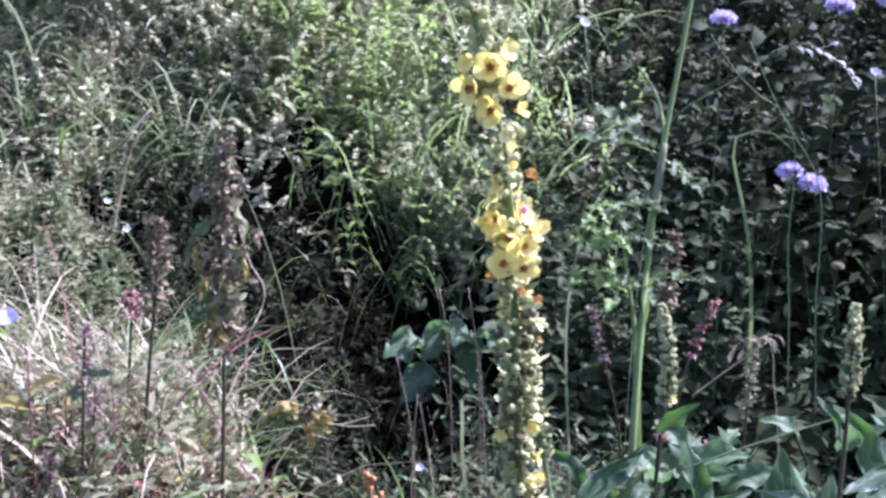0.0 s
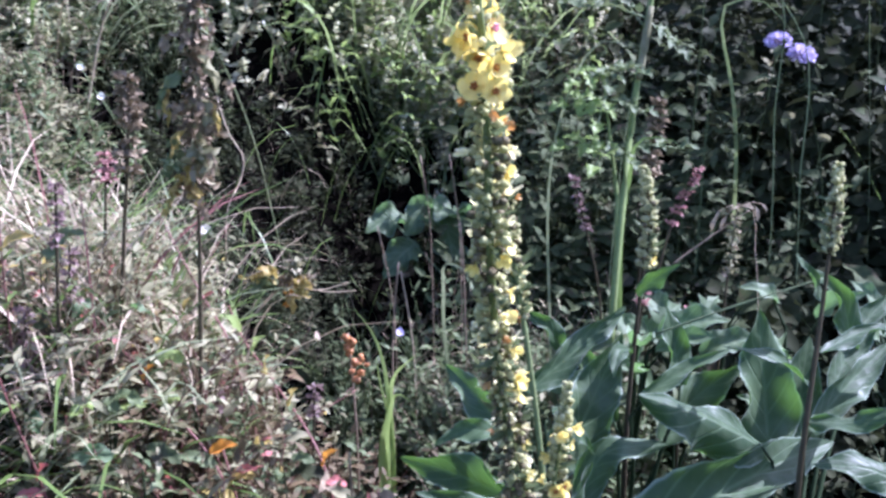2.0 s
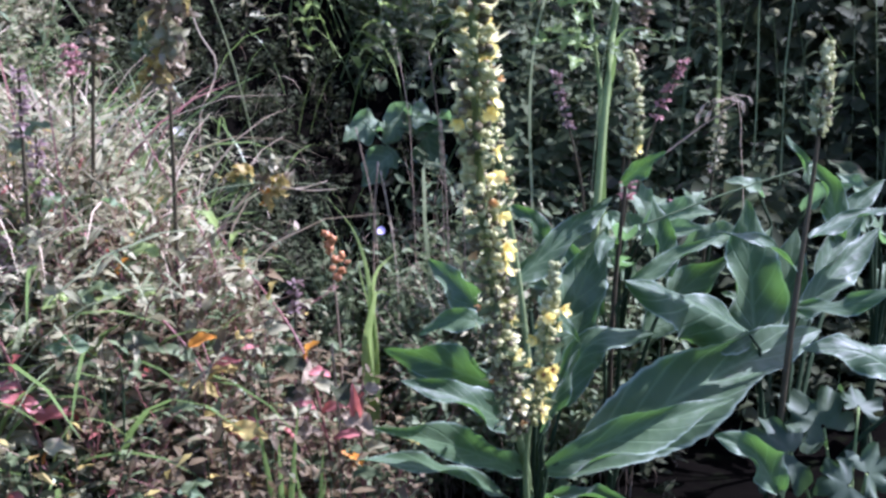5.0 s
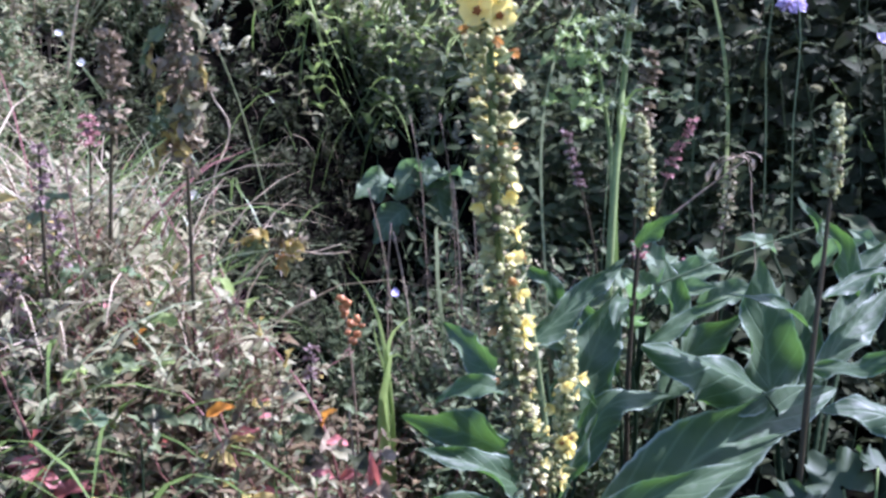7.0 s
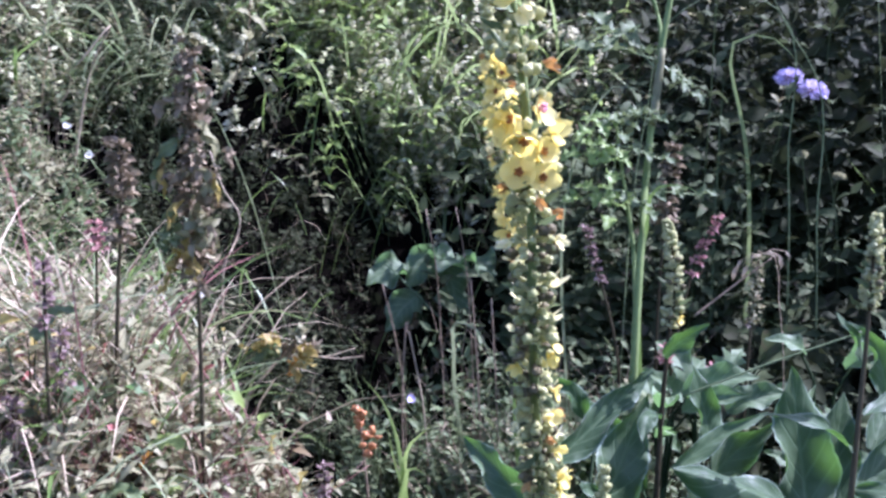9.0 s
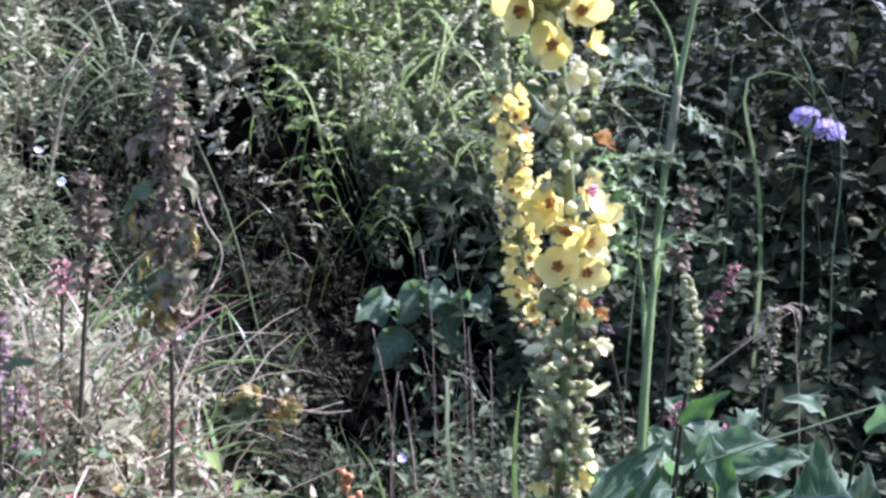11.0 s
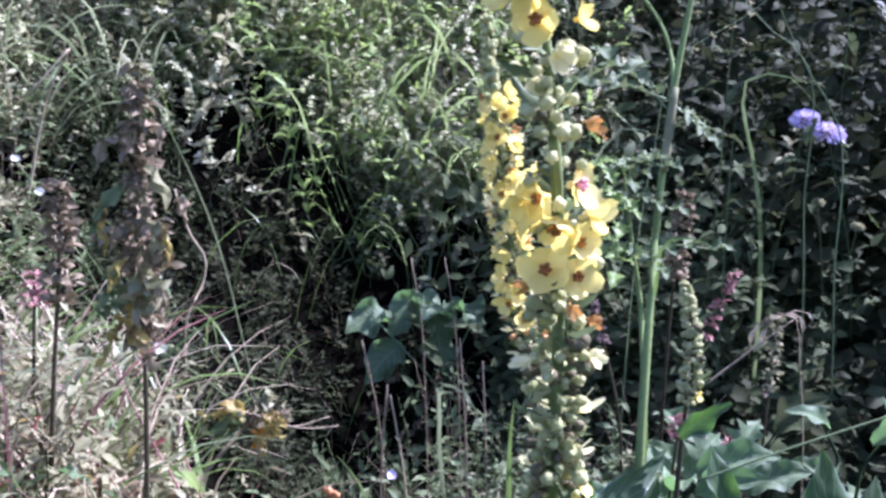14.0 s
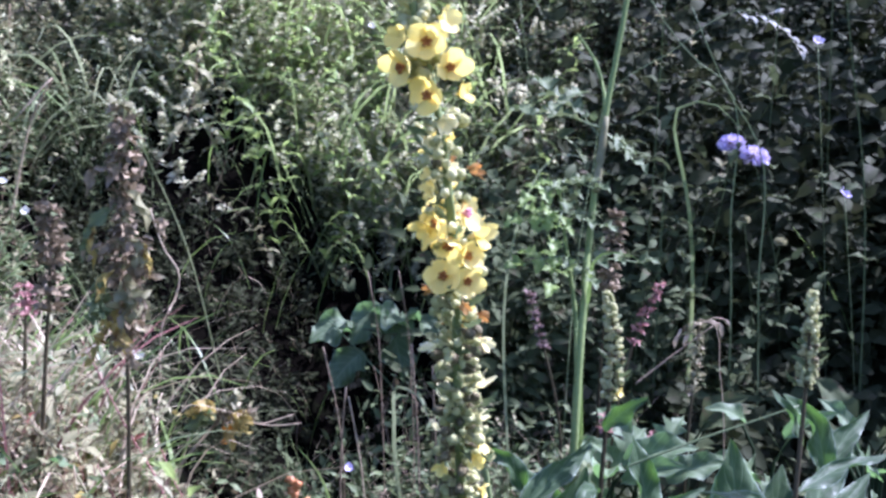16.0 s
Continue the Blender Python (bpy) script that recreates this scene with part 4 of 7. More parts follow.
def mullein(label, points, zlow, ztop, thick, flowers, bud_every=0.0075, per=4, brown=0.35, stalk=None, tip=0.12, seed=1, tight=False, open_from=9.0):
    """A mullein: a stalk through the points, and from zlow to ztop a dense spike of buds, capsules and flowers.
    flowers: rows of height, turn about the stalk (degrees, -90 to the viewer), kind."""
    rng = np.random.default_rng(seed)
    plant = thing("mullein", points[0], label, "wildflower", "mullein plants")
    C = curve(points, 60)
    V, F = tube(C, np.interp(np.linspace(0, 1, 60), [0, 0.5, 0.95, 1], [thick, thick * 0.75, thick * 0.4, thick * 0.15]), 8)
    part("stem", mesh_of("stem", V, F, stalk or M_SPIKE_STEM), plant)
    along = np.r_[0, np.cumsum(np.linalg.norm(np.diff(C, axis=0), axis=1))]
    s0, s1 = np.interp([zlow, ztop], C[:, 2], along)
    n = int((s1 - s0) / bud_every)
    dirs = unit(np.gradient(C, axis=0))

    def frame_at(s):
        p = np.array([np.interp(s, along, C[:, k]) for k in range(3)])
        d = unit(np.array([np.interp(s, along, dirs[:, k]) for k in range(3)]))
        return p, d

    def outward(d, az, lift):
        a = unit(np.cross(d, [0, 1.0, 0]))
        b = np.cross(d, a)
        o = -a * math.cos(az) - b * math.sin(az)
        return o * math.cos(lift) + d * math.sin(lift)

    for i in range(n):
        f = i / max(1, n - 1)
        s = s0 + (s1 - s0) * f
        loose = frame_at(s)[0][2] > open_from
        crowded = open_from < frame_at(s)[0][2] < open_from + 0.055
        for _ in range(2 if crowded else per // 2 if loose else per):
            p, d = frame_at(s + rng.uniform(-0.5, 0.5) * bud_every)
            near_tip = f > 1 - tip
            o = outward(d, rng.uniform(0, 6.28), rng.uniform(0.1, 0.6) + (0.5 if near_tip else 0))
            rad = thick * (0.85 - 0.5 * f)
            if near_tip:
                me, name, size = BUDS_TINY[rng.integers(2)], "bud", 1.5 - 0.6 * (f - 1 + tip) / tip
                out = rad + 0.0022 - 0.0012 * (f - 1 + tip) / tip
            elif rng.random() < brown * (0.1 if loose else max(0.30, 0.9 - 0.8 * f)):
                me, name, size, out = CAPSULES[rng.integers(2)], "seed_capsule", rng.uniform(0.8, 1.2), rad + rng.uniform(0.001, 0.007)
            elif not tight and rng.random() < (0.05 if loose else 0.09):
                me, name, size, out = FLOWER_BUDS[rng.integers(2)], "opening_bud", rng.uniform(0.8, 1.2), rad + rng.uniform(0.006, 0.012)
            else:
                me, name, size, out = (BUDS_GREY if loose or (tight and not flowers[1:]) else BUDS)[rng.integers(3)], "bud", rng.uniform(0.7, 1.15) * (1.0 if loose else 0.92), rad + (rng.uniform(0.001, 0.005) if tight else rng.uniform(0.001, 0.011 if loose else 0.0075))
            part(name, me, plant, aim(p + o * out, o + rng.normal(0, 0.15, 3), rng.uniform(0, 6), size))
    for i in range(n):
        f = (i + 0.5) / n
        if f < 1 - tip:
            p, d = frame_at(s0 + (s1 - s0) * f)
            o = outward(d, rng.uniform(0, 6.28), 0.5)
            part("bract", BRACT, plant, aim(p + o * thick * 0.6, o, rng.uniform(0, 6), (1.25 - 0.6 * f) * rng.uniform(0.8, 1.2)))
    for z, az, kind in flowers:
        p, d = frame_at(np.interp(z, C[:, 2], along))
        o = outward(d, math.radians(az), 0.15)
        spin = rng.uniform(0, 6)
        if kind == "old":
            part("wilted_flower", FLOWER_OLD[rng.integers(2)], plant, aim(p + o * (thick + 0.007), o + np.array([0, 0, -0.4]), spin, 0.85), "orange-brown wilted flower")
            continue
        if kind == "bud":
            part("opening_bud", FLOWER_BUDS[0], plant, aim(p + o * (thick + 0.006), o, spin, 1.3))
            continue
        if kind == "small":
            me, size, reach = FLOWER_SMALL[rng.integers(3)], rng.uniform(0.8, 1.15), 0.009
        else:
            me, size, reach = FLOWERS[rng.integers(4)], rng.uniform(0.92, 1.1) * (0.98 if kind == "large" else 1.0), 0.0075
        m = aim(p + o * (thick * 0.7 + reach), o + np.array([0, -0.15, 0.1]) + rng.normal(0, 0.28, 3), spin, size)
        fl = part("flower", me, plant, m, "pale yellow five-petalled flower")
        if kind != "small":
            part("flower_centre", STAMENS[1 if kind == "pink" else 0], fl, m)
    return plant


open_flowers = [(0.780, -58, "pink"), (0.776, -128, "big"), (0.766, -102, "big"), (0.757, -58, "big"), (0.763, -8, "big"), (0.747, -125, "big"), (0.744, -62, "big"), (0.771, -165, "small"), (0.754, 95, "big"), (0.774, 140, "big"), (0.742, 60, "big")]
top_flowers = [(0.838, -105, "large"), (0.846, -35, "large"), (0.850, -165, "big"), (0.833, -15, "small"), (0.852, 70, "big"), (0.842, 130, "big"), (0.860, -80, "big"), (0.866, -20, "small"), (0.864, -140, "small"), (0.826, -80, "bud")]
low_flowers = [(0.799, -15, "old"), (0.721, -12, "old"), (0.733, -75, "old"), (0.735, 170, "old"), (0.640, -25, "small"), (0.634, -50, "small"), (0.627, -150, "small"), (0.603, -20, "small"), (0.586, -40, "small"), (0.582, -8, "old"), (0.570, -60, "old"), (0.548, -22, "small"), (0.517, -25, "small"), (0.508, -10, "small"), (0.520, -140, "old"), (0.494, -20, "small"), (0.460, -165, "old"), (0.440, -20, "small"), (0.400, -30, "small"), (0.370, -160, "old"), (0.335, -15, "small"), (0.310, -60, "old")]
mull_a = mullein("tall yellow-flowered mullein leaning out of its grey-green leaf rosette", [(0.15, 1.00, 0.03), (0.139, 0.945, 0.20), (0.121, 0.88, 0.295), (0.099, 0.78, 0.425), (0.086, 0.715, 0.515), (0.078, 0.66, 0.58), (0.073, 0.615, 0.65), (0.070, 0.583, 0.72), (0.065, 0.558, 0.785), (0.057, 0.535, 0.835), (0.046, 0.52, 0.88), (0.034, 0.51, 0.925)], 0.285, 0.923, 0.0048, open_flowers + top_flowers + low_flowers, 0.0072, 9, 0.60, seed=3, open_from=0.735)
sec_flowers = [(0.60 + 0.0038 * i, (-20, -150, -75, 30, -110, 150, -50)[i % 7] + RNG.uniform(-25, 25), "old" if i % 8 == 5 or i < 4 else ("small" if i % 4 else "big")) for i in range(54)]
mull_b = mullein("slender yellow mullein spike standing behind the tall one", [(0.16, 1.03, 0.03), (0.142, 1.03, 0.33), (0.122, 1.03, 0.47), (0.105, 1.03, 0.57), (0.091, 1.03, 0.65), (0.079, 1.03, 0.735), (0.064, 1.02, 0.858)], 0.475, 0.858, 0.0040, sec_flowers, 0.0075, 7, 0.25, tip=0.16, seed=5)
third_flowers = [(0.412, -20, "small"), (0.405, -100, "small"), (0.396, -45, "small"), (0.380, -150, "small"), (0.352, -35, "big"), (0.349, -85, "big"), (0.334, -25, "small"), (0.312, -40, "small"), (0.318, -130, "old"), (0.300, -30, "small"), (0.388, 120, "small"), (0.345, 150, "small")]
mullein("short young mullein side spike with a few yellow flowers", [(0.15, 0.95, 0.05), (0.135, 0.905, 0.27), (0.145, 0.88, 0.356), (0.154, 0.87, 0.452)], 0.285, 0.45, 0.0038, third_flowers, 0.0058, 7, 0.15, tip=0.3, seed=7, tight=True)
mull_e = mullein("mullein stalk with a bent spike of closed grey-green buds", [(0.262, 1.16, 0.03), (0.261, 1.17, 0.31), (0.275, 1.19, 0.47), (0.283, 1.195, 0.55), (0.274, 1.20, 0.607)], 0.49, 0.607, 0.0042, [(0.497, -60, "small")], 0.0046, 10, 0.05, M_STALK_BROWN, tip=0.25, seed=11, tight=True)
mull_f = mullein("mullein stalk with an upright spike of closed grey-green buds", [(0.425, 1.04, 0.03), (0.439, 1.055, 0.327), (0.462, 1.09, 0.515), (0.469, 1.10, 0.625)], 0.53, 0.625, 0.0046, [], 0.0046, 10, 0.12, M_STALK_BROWN, tip=0.25, seed=13, tight=True)

FACE, LEVEL, STEEP = (0, -0.75, 0.65), (0, -0.3, 0.95), (0.1, -1.0, 0.15)
FOOT_A, FOOT_B, FOOT_E, FOOT_F = (0.15, 1.00, 0.06), (0.16, 1.03, 0.05), (0.262, 1.16, 0.05), (0.43, 1.04, 0.05)
# leaves of the tall plant, towards the mound
rib_leaf("leaf", mull_b, [(0.107, 1.03, 0.333), (0.077, 1.10, 0.351), (0.037, 1.16, 0.375)], (0.022, 0.026), (-0.2, -0.9, 0.5), (0.3, 0.5), foot=FOOT_B)
rib_leaf("leaf", mull_a, [(0.108, 1.00, 0.350), (0.064, 1.00, 0.356), (0.027, 1.00, 0.339)], (0.016, 0.014), FACE, (0.3, 0.2), foot=FOOT_A)
rib_leaf("leaf", mull_a, [(0.122, 0.99, 0.275), (0.058, 1.00, 0.303), (-0.010, 1.01, 0.320)], (0.028, 0.030), (-0.3, -0.95, 0.2), (0.2, 0.3), foot=FOOT_A)
rib_leaf("leaf", mull_a, [(0.128, 0.96, 0.248), (0.073, 0.93, 0.297), (0.010, 0.92, 0.322)], (0.020, 0.022), (0, -0.65, 0.75), (0.4, 0.2), foot=FOOT_A)
rib_leaf("leaf", mull_a, [(0.134, 0.93, 0.215), (0.058, 0.86, 0.283), (-0.010, 0.80, 0.330)], (0.017, 0.024), (-0.2, -0.8, 0.55), (0.35, 0.5), foot=FOOT_A, nl=33)
rib_leaf("leaf", mull_a, [(0.112, 0.93, 0.190), (0.035, 0.85, 0.265), (-0.024, 0.80, 0.300)], (0.018, 0.020), LEVEL, (0.3, 0.3), foot=FOOT_A)
rib_leaf("leaf", mull_a, [(0.135, 1.01, 0.235), (0.075, 1.06, 0.262), (0.010, 1.09, 0.262)], (0.026, 0.026), (-0.3, -0.95, 0.2), (0.2, 0.3), foot=FOOT_A)
rib_leaf("leaf", mull_a, [(0.128, 0.92, 0.160), (0.085, 0.83, 0.195), (0.055, 0.77, 0.185)], (0.018, 0.018), LEVEL, (0.3, 0.3), foot=FOOT_A)
# towards the hedge
rib_leaf("leaf", mull_b, [(0.132, 1.10, 0.362), (0.193, 1.14, 0.401), (0.258, 1.19, 0.441)], (0.019, 0.024), (0, -0.7, 0.7), (0.55, 0.30), foot=FOOT_B)
rib_leaf("leaf", mull_b, [(0.170, 1.14, 0.240), (0.220, 1.20, 0.310), (0.262, 1.24, 0.392)], (0.040, 0.040), STEEP, (0.15, 0.25), foot=FOOT_B)
rib_leaf("leaf", mull_b, [(0.184, 1.20, 0.375), (0.163, 1.20, 0.410), (0.130, 1.20, 0.431)], (0.012, 0.016), FACE, foot=FOOT_B)
rib_leaf("leaf", mull_b, [(0.120, 1.03, 0.480), (0.109, 1.03, 0.525), (0.105, 1.03, 0.572)], (0.005, 0.005), STEEP)
rib_leaf("leaf", mull_a, [(0.157, 1.05, 0.362), (0.181, 1.06, 0.338), (0.207, 1.06, 0.303)], (0.010, 0.012), (0.3, -0.6, 0.7), (0.2, 0.3), foot=FOOT_A)
rib_leaf("leaf", mull_a, [(0.186, 1.05, 0.235), (0.220, 1.07, 0.300), (0.295, 1.08, 0.308)], (0.020, 0.026), (0, -0.45, 0.9), (0.25, -0.25), foot=FOOT_A)
rib_leaf("leaf", mull_a, [(0.152, 0.95, 0.250), (0.170, 0.96, 0.291), (0.193, 0.97, 0.335)], (0.018, 0.016), (0.75, -0.65, 0.25), (0.25, 0.2), foot=FOOT_A)
rib_leaf("leaf", mull_a, [(0.178, 0.97, 0.195), (0.330, 1.03, 0.262), (0.430, 1.09, 0.284), (0.504, 1.14, 0.287)], (0.050, 0.052), (-0.28, -0.80, 0.52), (0.50, 0.25), 0.07, foot=FOOT_A, nl=39, nw=10)
rib_leaf("leaf", mull_a, [(0.158, 0.94, 0.215), (0.250, 0.93, 0.262), (0.352, 0.96, 0.281)], (0.020, 0.034), (0, -0.7, 0.7), (0.35, 0.45), 0.08, foot=FOOT_A, nl=33)
rib_leaf("leaf", mull_a, [(0.160, 0.94, 0.180), (0.200, 0.87, 0.222), (0.240, 0.82, 0.228)], (0.014, 0.018), LEVEL, (0.4, 0.3), foot=FOOT_A)
# by the closed spikes
rib_leaf("leaf", mull_e, [(0.259, 1.165, 0.392), (0.243, 1.14, 0.399), (0.233, 1.11, 0.376)], (0.013, 0.012), FACE, (0.5, 0.3))
rib_leaf("leaf", mull_e, [(0.266, 1.17, 0.462), (0.285, 1.16, 0.482), (0.312, 1.15, 0.503)], (0.011, 0.015), (0.25, -0.65, 0.7), (0.4, 0.2))
rib_leaf("leaf", mull_e, [(0.259, 1.08, 0.362), (0.310, 1.10, 0.388), (0.371, 1.12, 0.410)], (0.012, 0.014), (0, -0.5, 0.85), (0.5, 0.3), foot=FOOT_E)
rib_leaf("leaf", mull_e, [(0.332, 1.20, 0.335), (0.324, 1.22, 0.385), (0.316, 1.24, 0.428)], (0.019, 0.023), STEEP, (0.5, 0.1), foot=FOOT_E)
rib_leaf("leaf", mull_e, [(0.310, 1.20, 0.260), (0.355, 1.24, 0.300), (0.425, 1.26, 0.345)], (0.030, 0.034), STEEP, (0.2, 0.3), foot=FOOT_E)
rib_leaf("leaf", mull_e, [(0.250, 1.19, 0.290), (0.215, 1.26, 0.350), (0.180, 1.30, 0.372)], (0.022, 0.022), FACE, foot=FOOT_E)
rib_leaf("leaf", mull_f, [(0.405, 1.08, 0.304), (0.324, 1.05, 0.356), (0.246, 1.02, 0.390)], (0.050, 0.024), (0, -0.45, 0.9), (-0.75, -0.10), foot=FOOT_F, nl=33)
rib_leaf("leaf", mull_f, [(0.450, 1.07, 0.380), (0.394, 1.05, 0.423), (0.337, 1.04, 0.437)], (0.011, 0.013), (0, -0.4, 0.9), (0.35, 0.1))
rib_leaf("leaf", mull_f, [(0.436, 1.15, 0.240), (0.434, 1.19, 0.325), (0.428, 1.22, 0.430)], (0.044, 0.046), STEEP, (0.25, 0.15), foot=FOOT_F, nl=33)
rib_leaf("leaf", mull_f, [(0.450, 1.07, 0.330), (0.511, 1.12, 0.371), (0.575, 1.17, 0.405)], (0.016, 0.028), (0, -0.75, 0.65), (0.35, 0.25), foot=FOOT_F)
rib_leaf("leaf", mull_f, [(0.462, 1.09, 0.415), (0.518, 1.12, 0.430), (0.580, 1.13, 0.441)], (0.010, 0.016), LEVEL, (0.2, 0.2))
rib_leaf("leaf", mull_f, [(0.445, 1.06, 0.345), (0.476, 1.02, 0.360), (0.530, 1.00, 0.386)], (0.014, 0.018), LEVEL, (0.2, -0.3))
rib_leaf("leaf", mull_f, [(0.560, 1.00, 0.272), (0.494, 1.00, 0.314), (0.430, 1.00, 0.319)], (0.026, 0.030), (-0.2, -0.7, 0.6), (0.2, -0.4), foot=FOOT_F)
rib_leaf("leaf", mull_f, [(0.395, 0.93, 0.190), (0.361, 0.92, 0.240), (0.322, 0.92, 0.260)], (0.020, 0.026), FACE, (0.3, 0.5), 0.10, foot=FOOT_F)
rib_leaf("leaf", mull_f, [(0.465, 1.10, 0.465), (0.446, 1.08, 0.500), (0.416, 1.06, 0.537)], (0.012, 0.009), (0.6, -0.7, 0.3), (0.3, 0.3))
rib_leaf("leaf", mull_f, [(0.495, 1.20, 0.230), (0.495, 1.24, 0.300), (0.515, 1.28, 0.375)], (0.034, 0.034), STEEP, (0.2, 0.3), foot=FOOT_F)
rib_leaf("leaf", mull_f, [(0.520, 1.20, 0.330), (0.585, 1.28, 0.395), (0.640, 1.32, 0.430)], (0.024, 0.026), FACE, foot=FOOT_F)
rib_leaf("leaf", mull_f, [(0.560, 1.25, 0.360), (0.545, 1.26, 0.430), (0.500, 1.25, 0.475)], (0.020, 0.020), FACE, foot=FOOT_F)


# ---- single plants ----
def stem_part(parent, points, radii, mat, n=24, sides=6, name="stem", label=""):
    V, F = tube(curve(points, n), radii, sides)
    return part(name, mesh_of(name, V, F, mat), parent, None, label)


def small_leaf(parent, base, tip, width, mat, name="leaf", label="", up=(0, -0.5, 0.85), **kw):
    V, F, uv = big_leaf(base, tip, width, up=up, nl=9, nw=4, **kw)
    return part(name, mesh_of(name, V, F, [mat], None, uv), parent, None, label)


def crumpled(parent, base, way, w, mat, n=22, label="crumpled withered leaf", name="withered_leaf"):
    """A withered leaf: many small curled shreds along a drooping line."""
    k = RNG.uniform(0, 1, n)[:, None]
    q = np.asarray(base) + np.asarray(way) * 0.85 * k + RNG.normal(0, w * 0.15, (n, 3))
    d = RNG.normal(0, 1, (n, 3)) + unit(np.asarray(way)) * 1.2
    V, F = many_leaves(q, d, RNG.normal(0, 1, (n, 3)) + np.array([0, -0.6, 0.6]), RNG.uniform(0.25, 0.6, n) * w, RNG.uniform(0.2, 0.45, n) * w, 0.6, 0.5)
    return part(name, mesh_of(name, V, faces_list(F), mat), parent, None, label)


def cut_leaf(parent, base, tip, width, mat, up=(0, -0.6, 0.8), pairs=4, name="leaf", label=""):
    """A leaf cut into toothed leaflets along a thin rib."""
    base, tip = np.asarray(base, float), np.asarray(tip, float)
    D = unit(tip - base)
    S = unit(np.cross(D, up))
    U = np.cross(S, D)
    L = np.linalg.norm(tip - base)
    rib = curve([base, (base + tip) / 2 + U * 0.06 * L, tip], 10)
    pieces = [(*tube(rib, [0.0016, 0.0008], 4), 1)]
    for i in range(pairs):
        f = 0.25 + 0.65 * i / pairs
        p = np.array([np.interp(f, np.linspace(0, 1, 10), rib[:, k]) for k in range(3)])
        for sgn in (-1, 1):
            d = unit(D * 0.75 + S * sgn * RNG.uniform(0.8, 1.15) + U * RNG.normal(0.0, 0.25))
            l = width * 0.62 * RNG.uniform(0.8, 1.15) * (1 - 0.35 * abs(f - 0.4))
            V, F, _ = big_leaf(p, p + d * l, l * 0.55, up=U + RNG.normal(0, 0.15, 3), shape="lobed", nl=13, nw=4, arch=0.1)
            pieces.append((V, F, 0))
    V, F, _ = big_leaf(rib[-2], rib[-1] + D * width * 0.45, width * 0.4, up=U, shape="lobed", nl=13, nw=4, arch=0.1)
    pieces.append((V, F, 0))
    V, F, S2 = join(*pieces)
    return part(name, mesh_of(name, V, F, [mat, M_STEM_GREEN], S2), parent, None, label)


# tall thick stem with cut leaves
hog = thing("hogweed", (0.25, 1.30, 0.02), "tall ridged green stem with cut leaves and a dried side umbel", "wildflower")
stem_part(hog, [(0.25, 1.30, 0.02), (0.262, 1.34, 0.35), (0.276, 1.38, 0.50), (0.30, 1.45, 0.66), (0.322, 1.49, 0.785), (0.352, 1.52, 0.93), (0.385, 1.55, 1.10)], [0.0062, 0.0058, 0.0050, 0.0040, 0.0034], M_STALK, 40, 10)
V, F = tube(curve([(0.307, 1.455, 0.70), (0.318, 1.48, 0.755), (0.326, 1.492, 0.80)], 8), [0.0050, 0.0062, 0.0044], 8)
part("leaf_sheath", mesh_of("leaf_sheath", V, F, M_HERB_GREY), hog, None, "swollen pale leaf sheath at the stem's joint")
stem_part(hog, [(0.322, 1.49, 0.785), (0.330, 1.53, 0.83), (0.318, 1.55, 0.88), (0.292, 1.55, 0.917)], [0.0035, 0.002], M_STALK, 14, 6, "side_stalk")
pieces = []
for i in range(26):
    a, r = RNG.uniform(0, 6.28), RNG.uniform(0.003, 0.022)
    p = np.array([0.288 + math.cos(a) * r, 1.55 + math.sin(a) * r, 0.93 + RNG.uniform(-0.008, 0.006)])
    pieces += [tube([(0.292, 1.55, 0.915), p], [0.0008, 0.0006], 3), blob(p, RNG.uniform(0.002, 0.0036), rings=3, sides=5)]
V, F, _ = join(*pieces)
part("umbel", mesh_of("umbel", V, F, M_HERB_PINK), hog, None, "dried pinkish seed umbel")
for b, t, w in (((0.318, 1.49, 0.785), (0.225, 1.60, 0.80), 0.06), ((0.315, 1.49, 0.775), (0.262, 1.66, 0.84), 0.06), ((0.322, 1.49, 0.78), (0.365, 1.47, 0.735), 0.035), ((0.255, 1.45, 0.715), (0.212, 1.41, 0.695), 0.040), ((0.255, 1.45, 0.715), (0.298, 1.40, 0.708), 0.040), ((0.255, 1.45, 0.715), (0.252, 1.37, 0.690), 0.036), ((0.260, 1.45, 0.675), (0.198, 1.42, 0.662), 0.044), ((0.260, 1.45, 0.675), (0.238, 1.37, 0.640), 0.040), ((0.262, 1.45, 0.672), (0.312, 1.42, 0.655), 0.036), ((0.268, 1.45, 0.612), (0.202, 1.43, 0.603), 0.044), ((0.268, 1.45, 0.612), (0.236, 1.38, 0.580), 0.038), ((0.270, 1.45, 0.61), (0.288, 1.38, 0.588), 0.036), ((0.29, 1.48, 0.60), (0.376, 1.46, 0.600), 0.040)):
    cut_leaf(hog, b, t, w * 1.3, M_HERB_LIME if t[2] < 0.72 and t[0] < 0.25 else M_HERB, up=(0.2, -0.35, 0.9), pairs=2)
stem_part(hog, [(0.272, 1.37, 0.46), (0.279, 1.44, 0.535), (0.266, 1.45, 0.63), (0.254, 1.45, 0.718)], [0.0045, 0.003, 0.0015], M_STALK, 18, 6, "leaf_stalk")


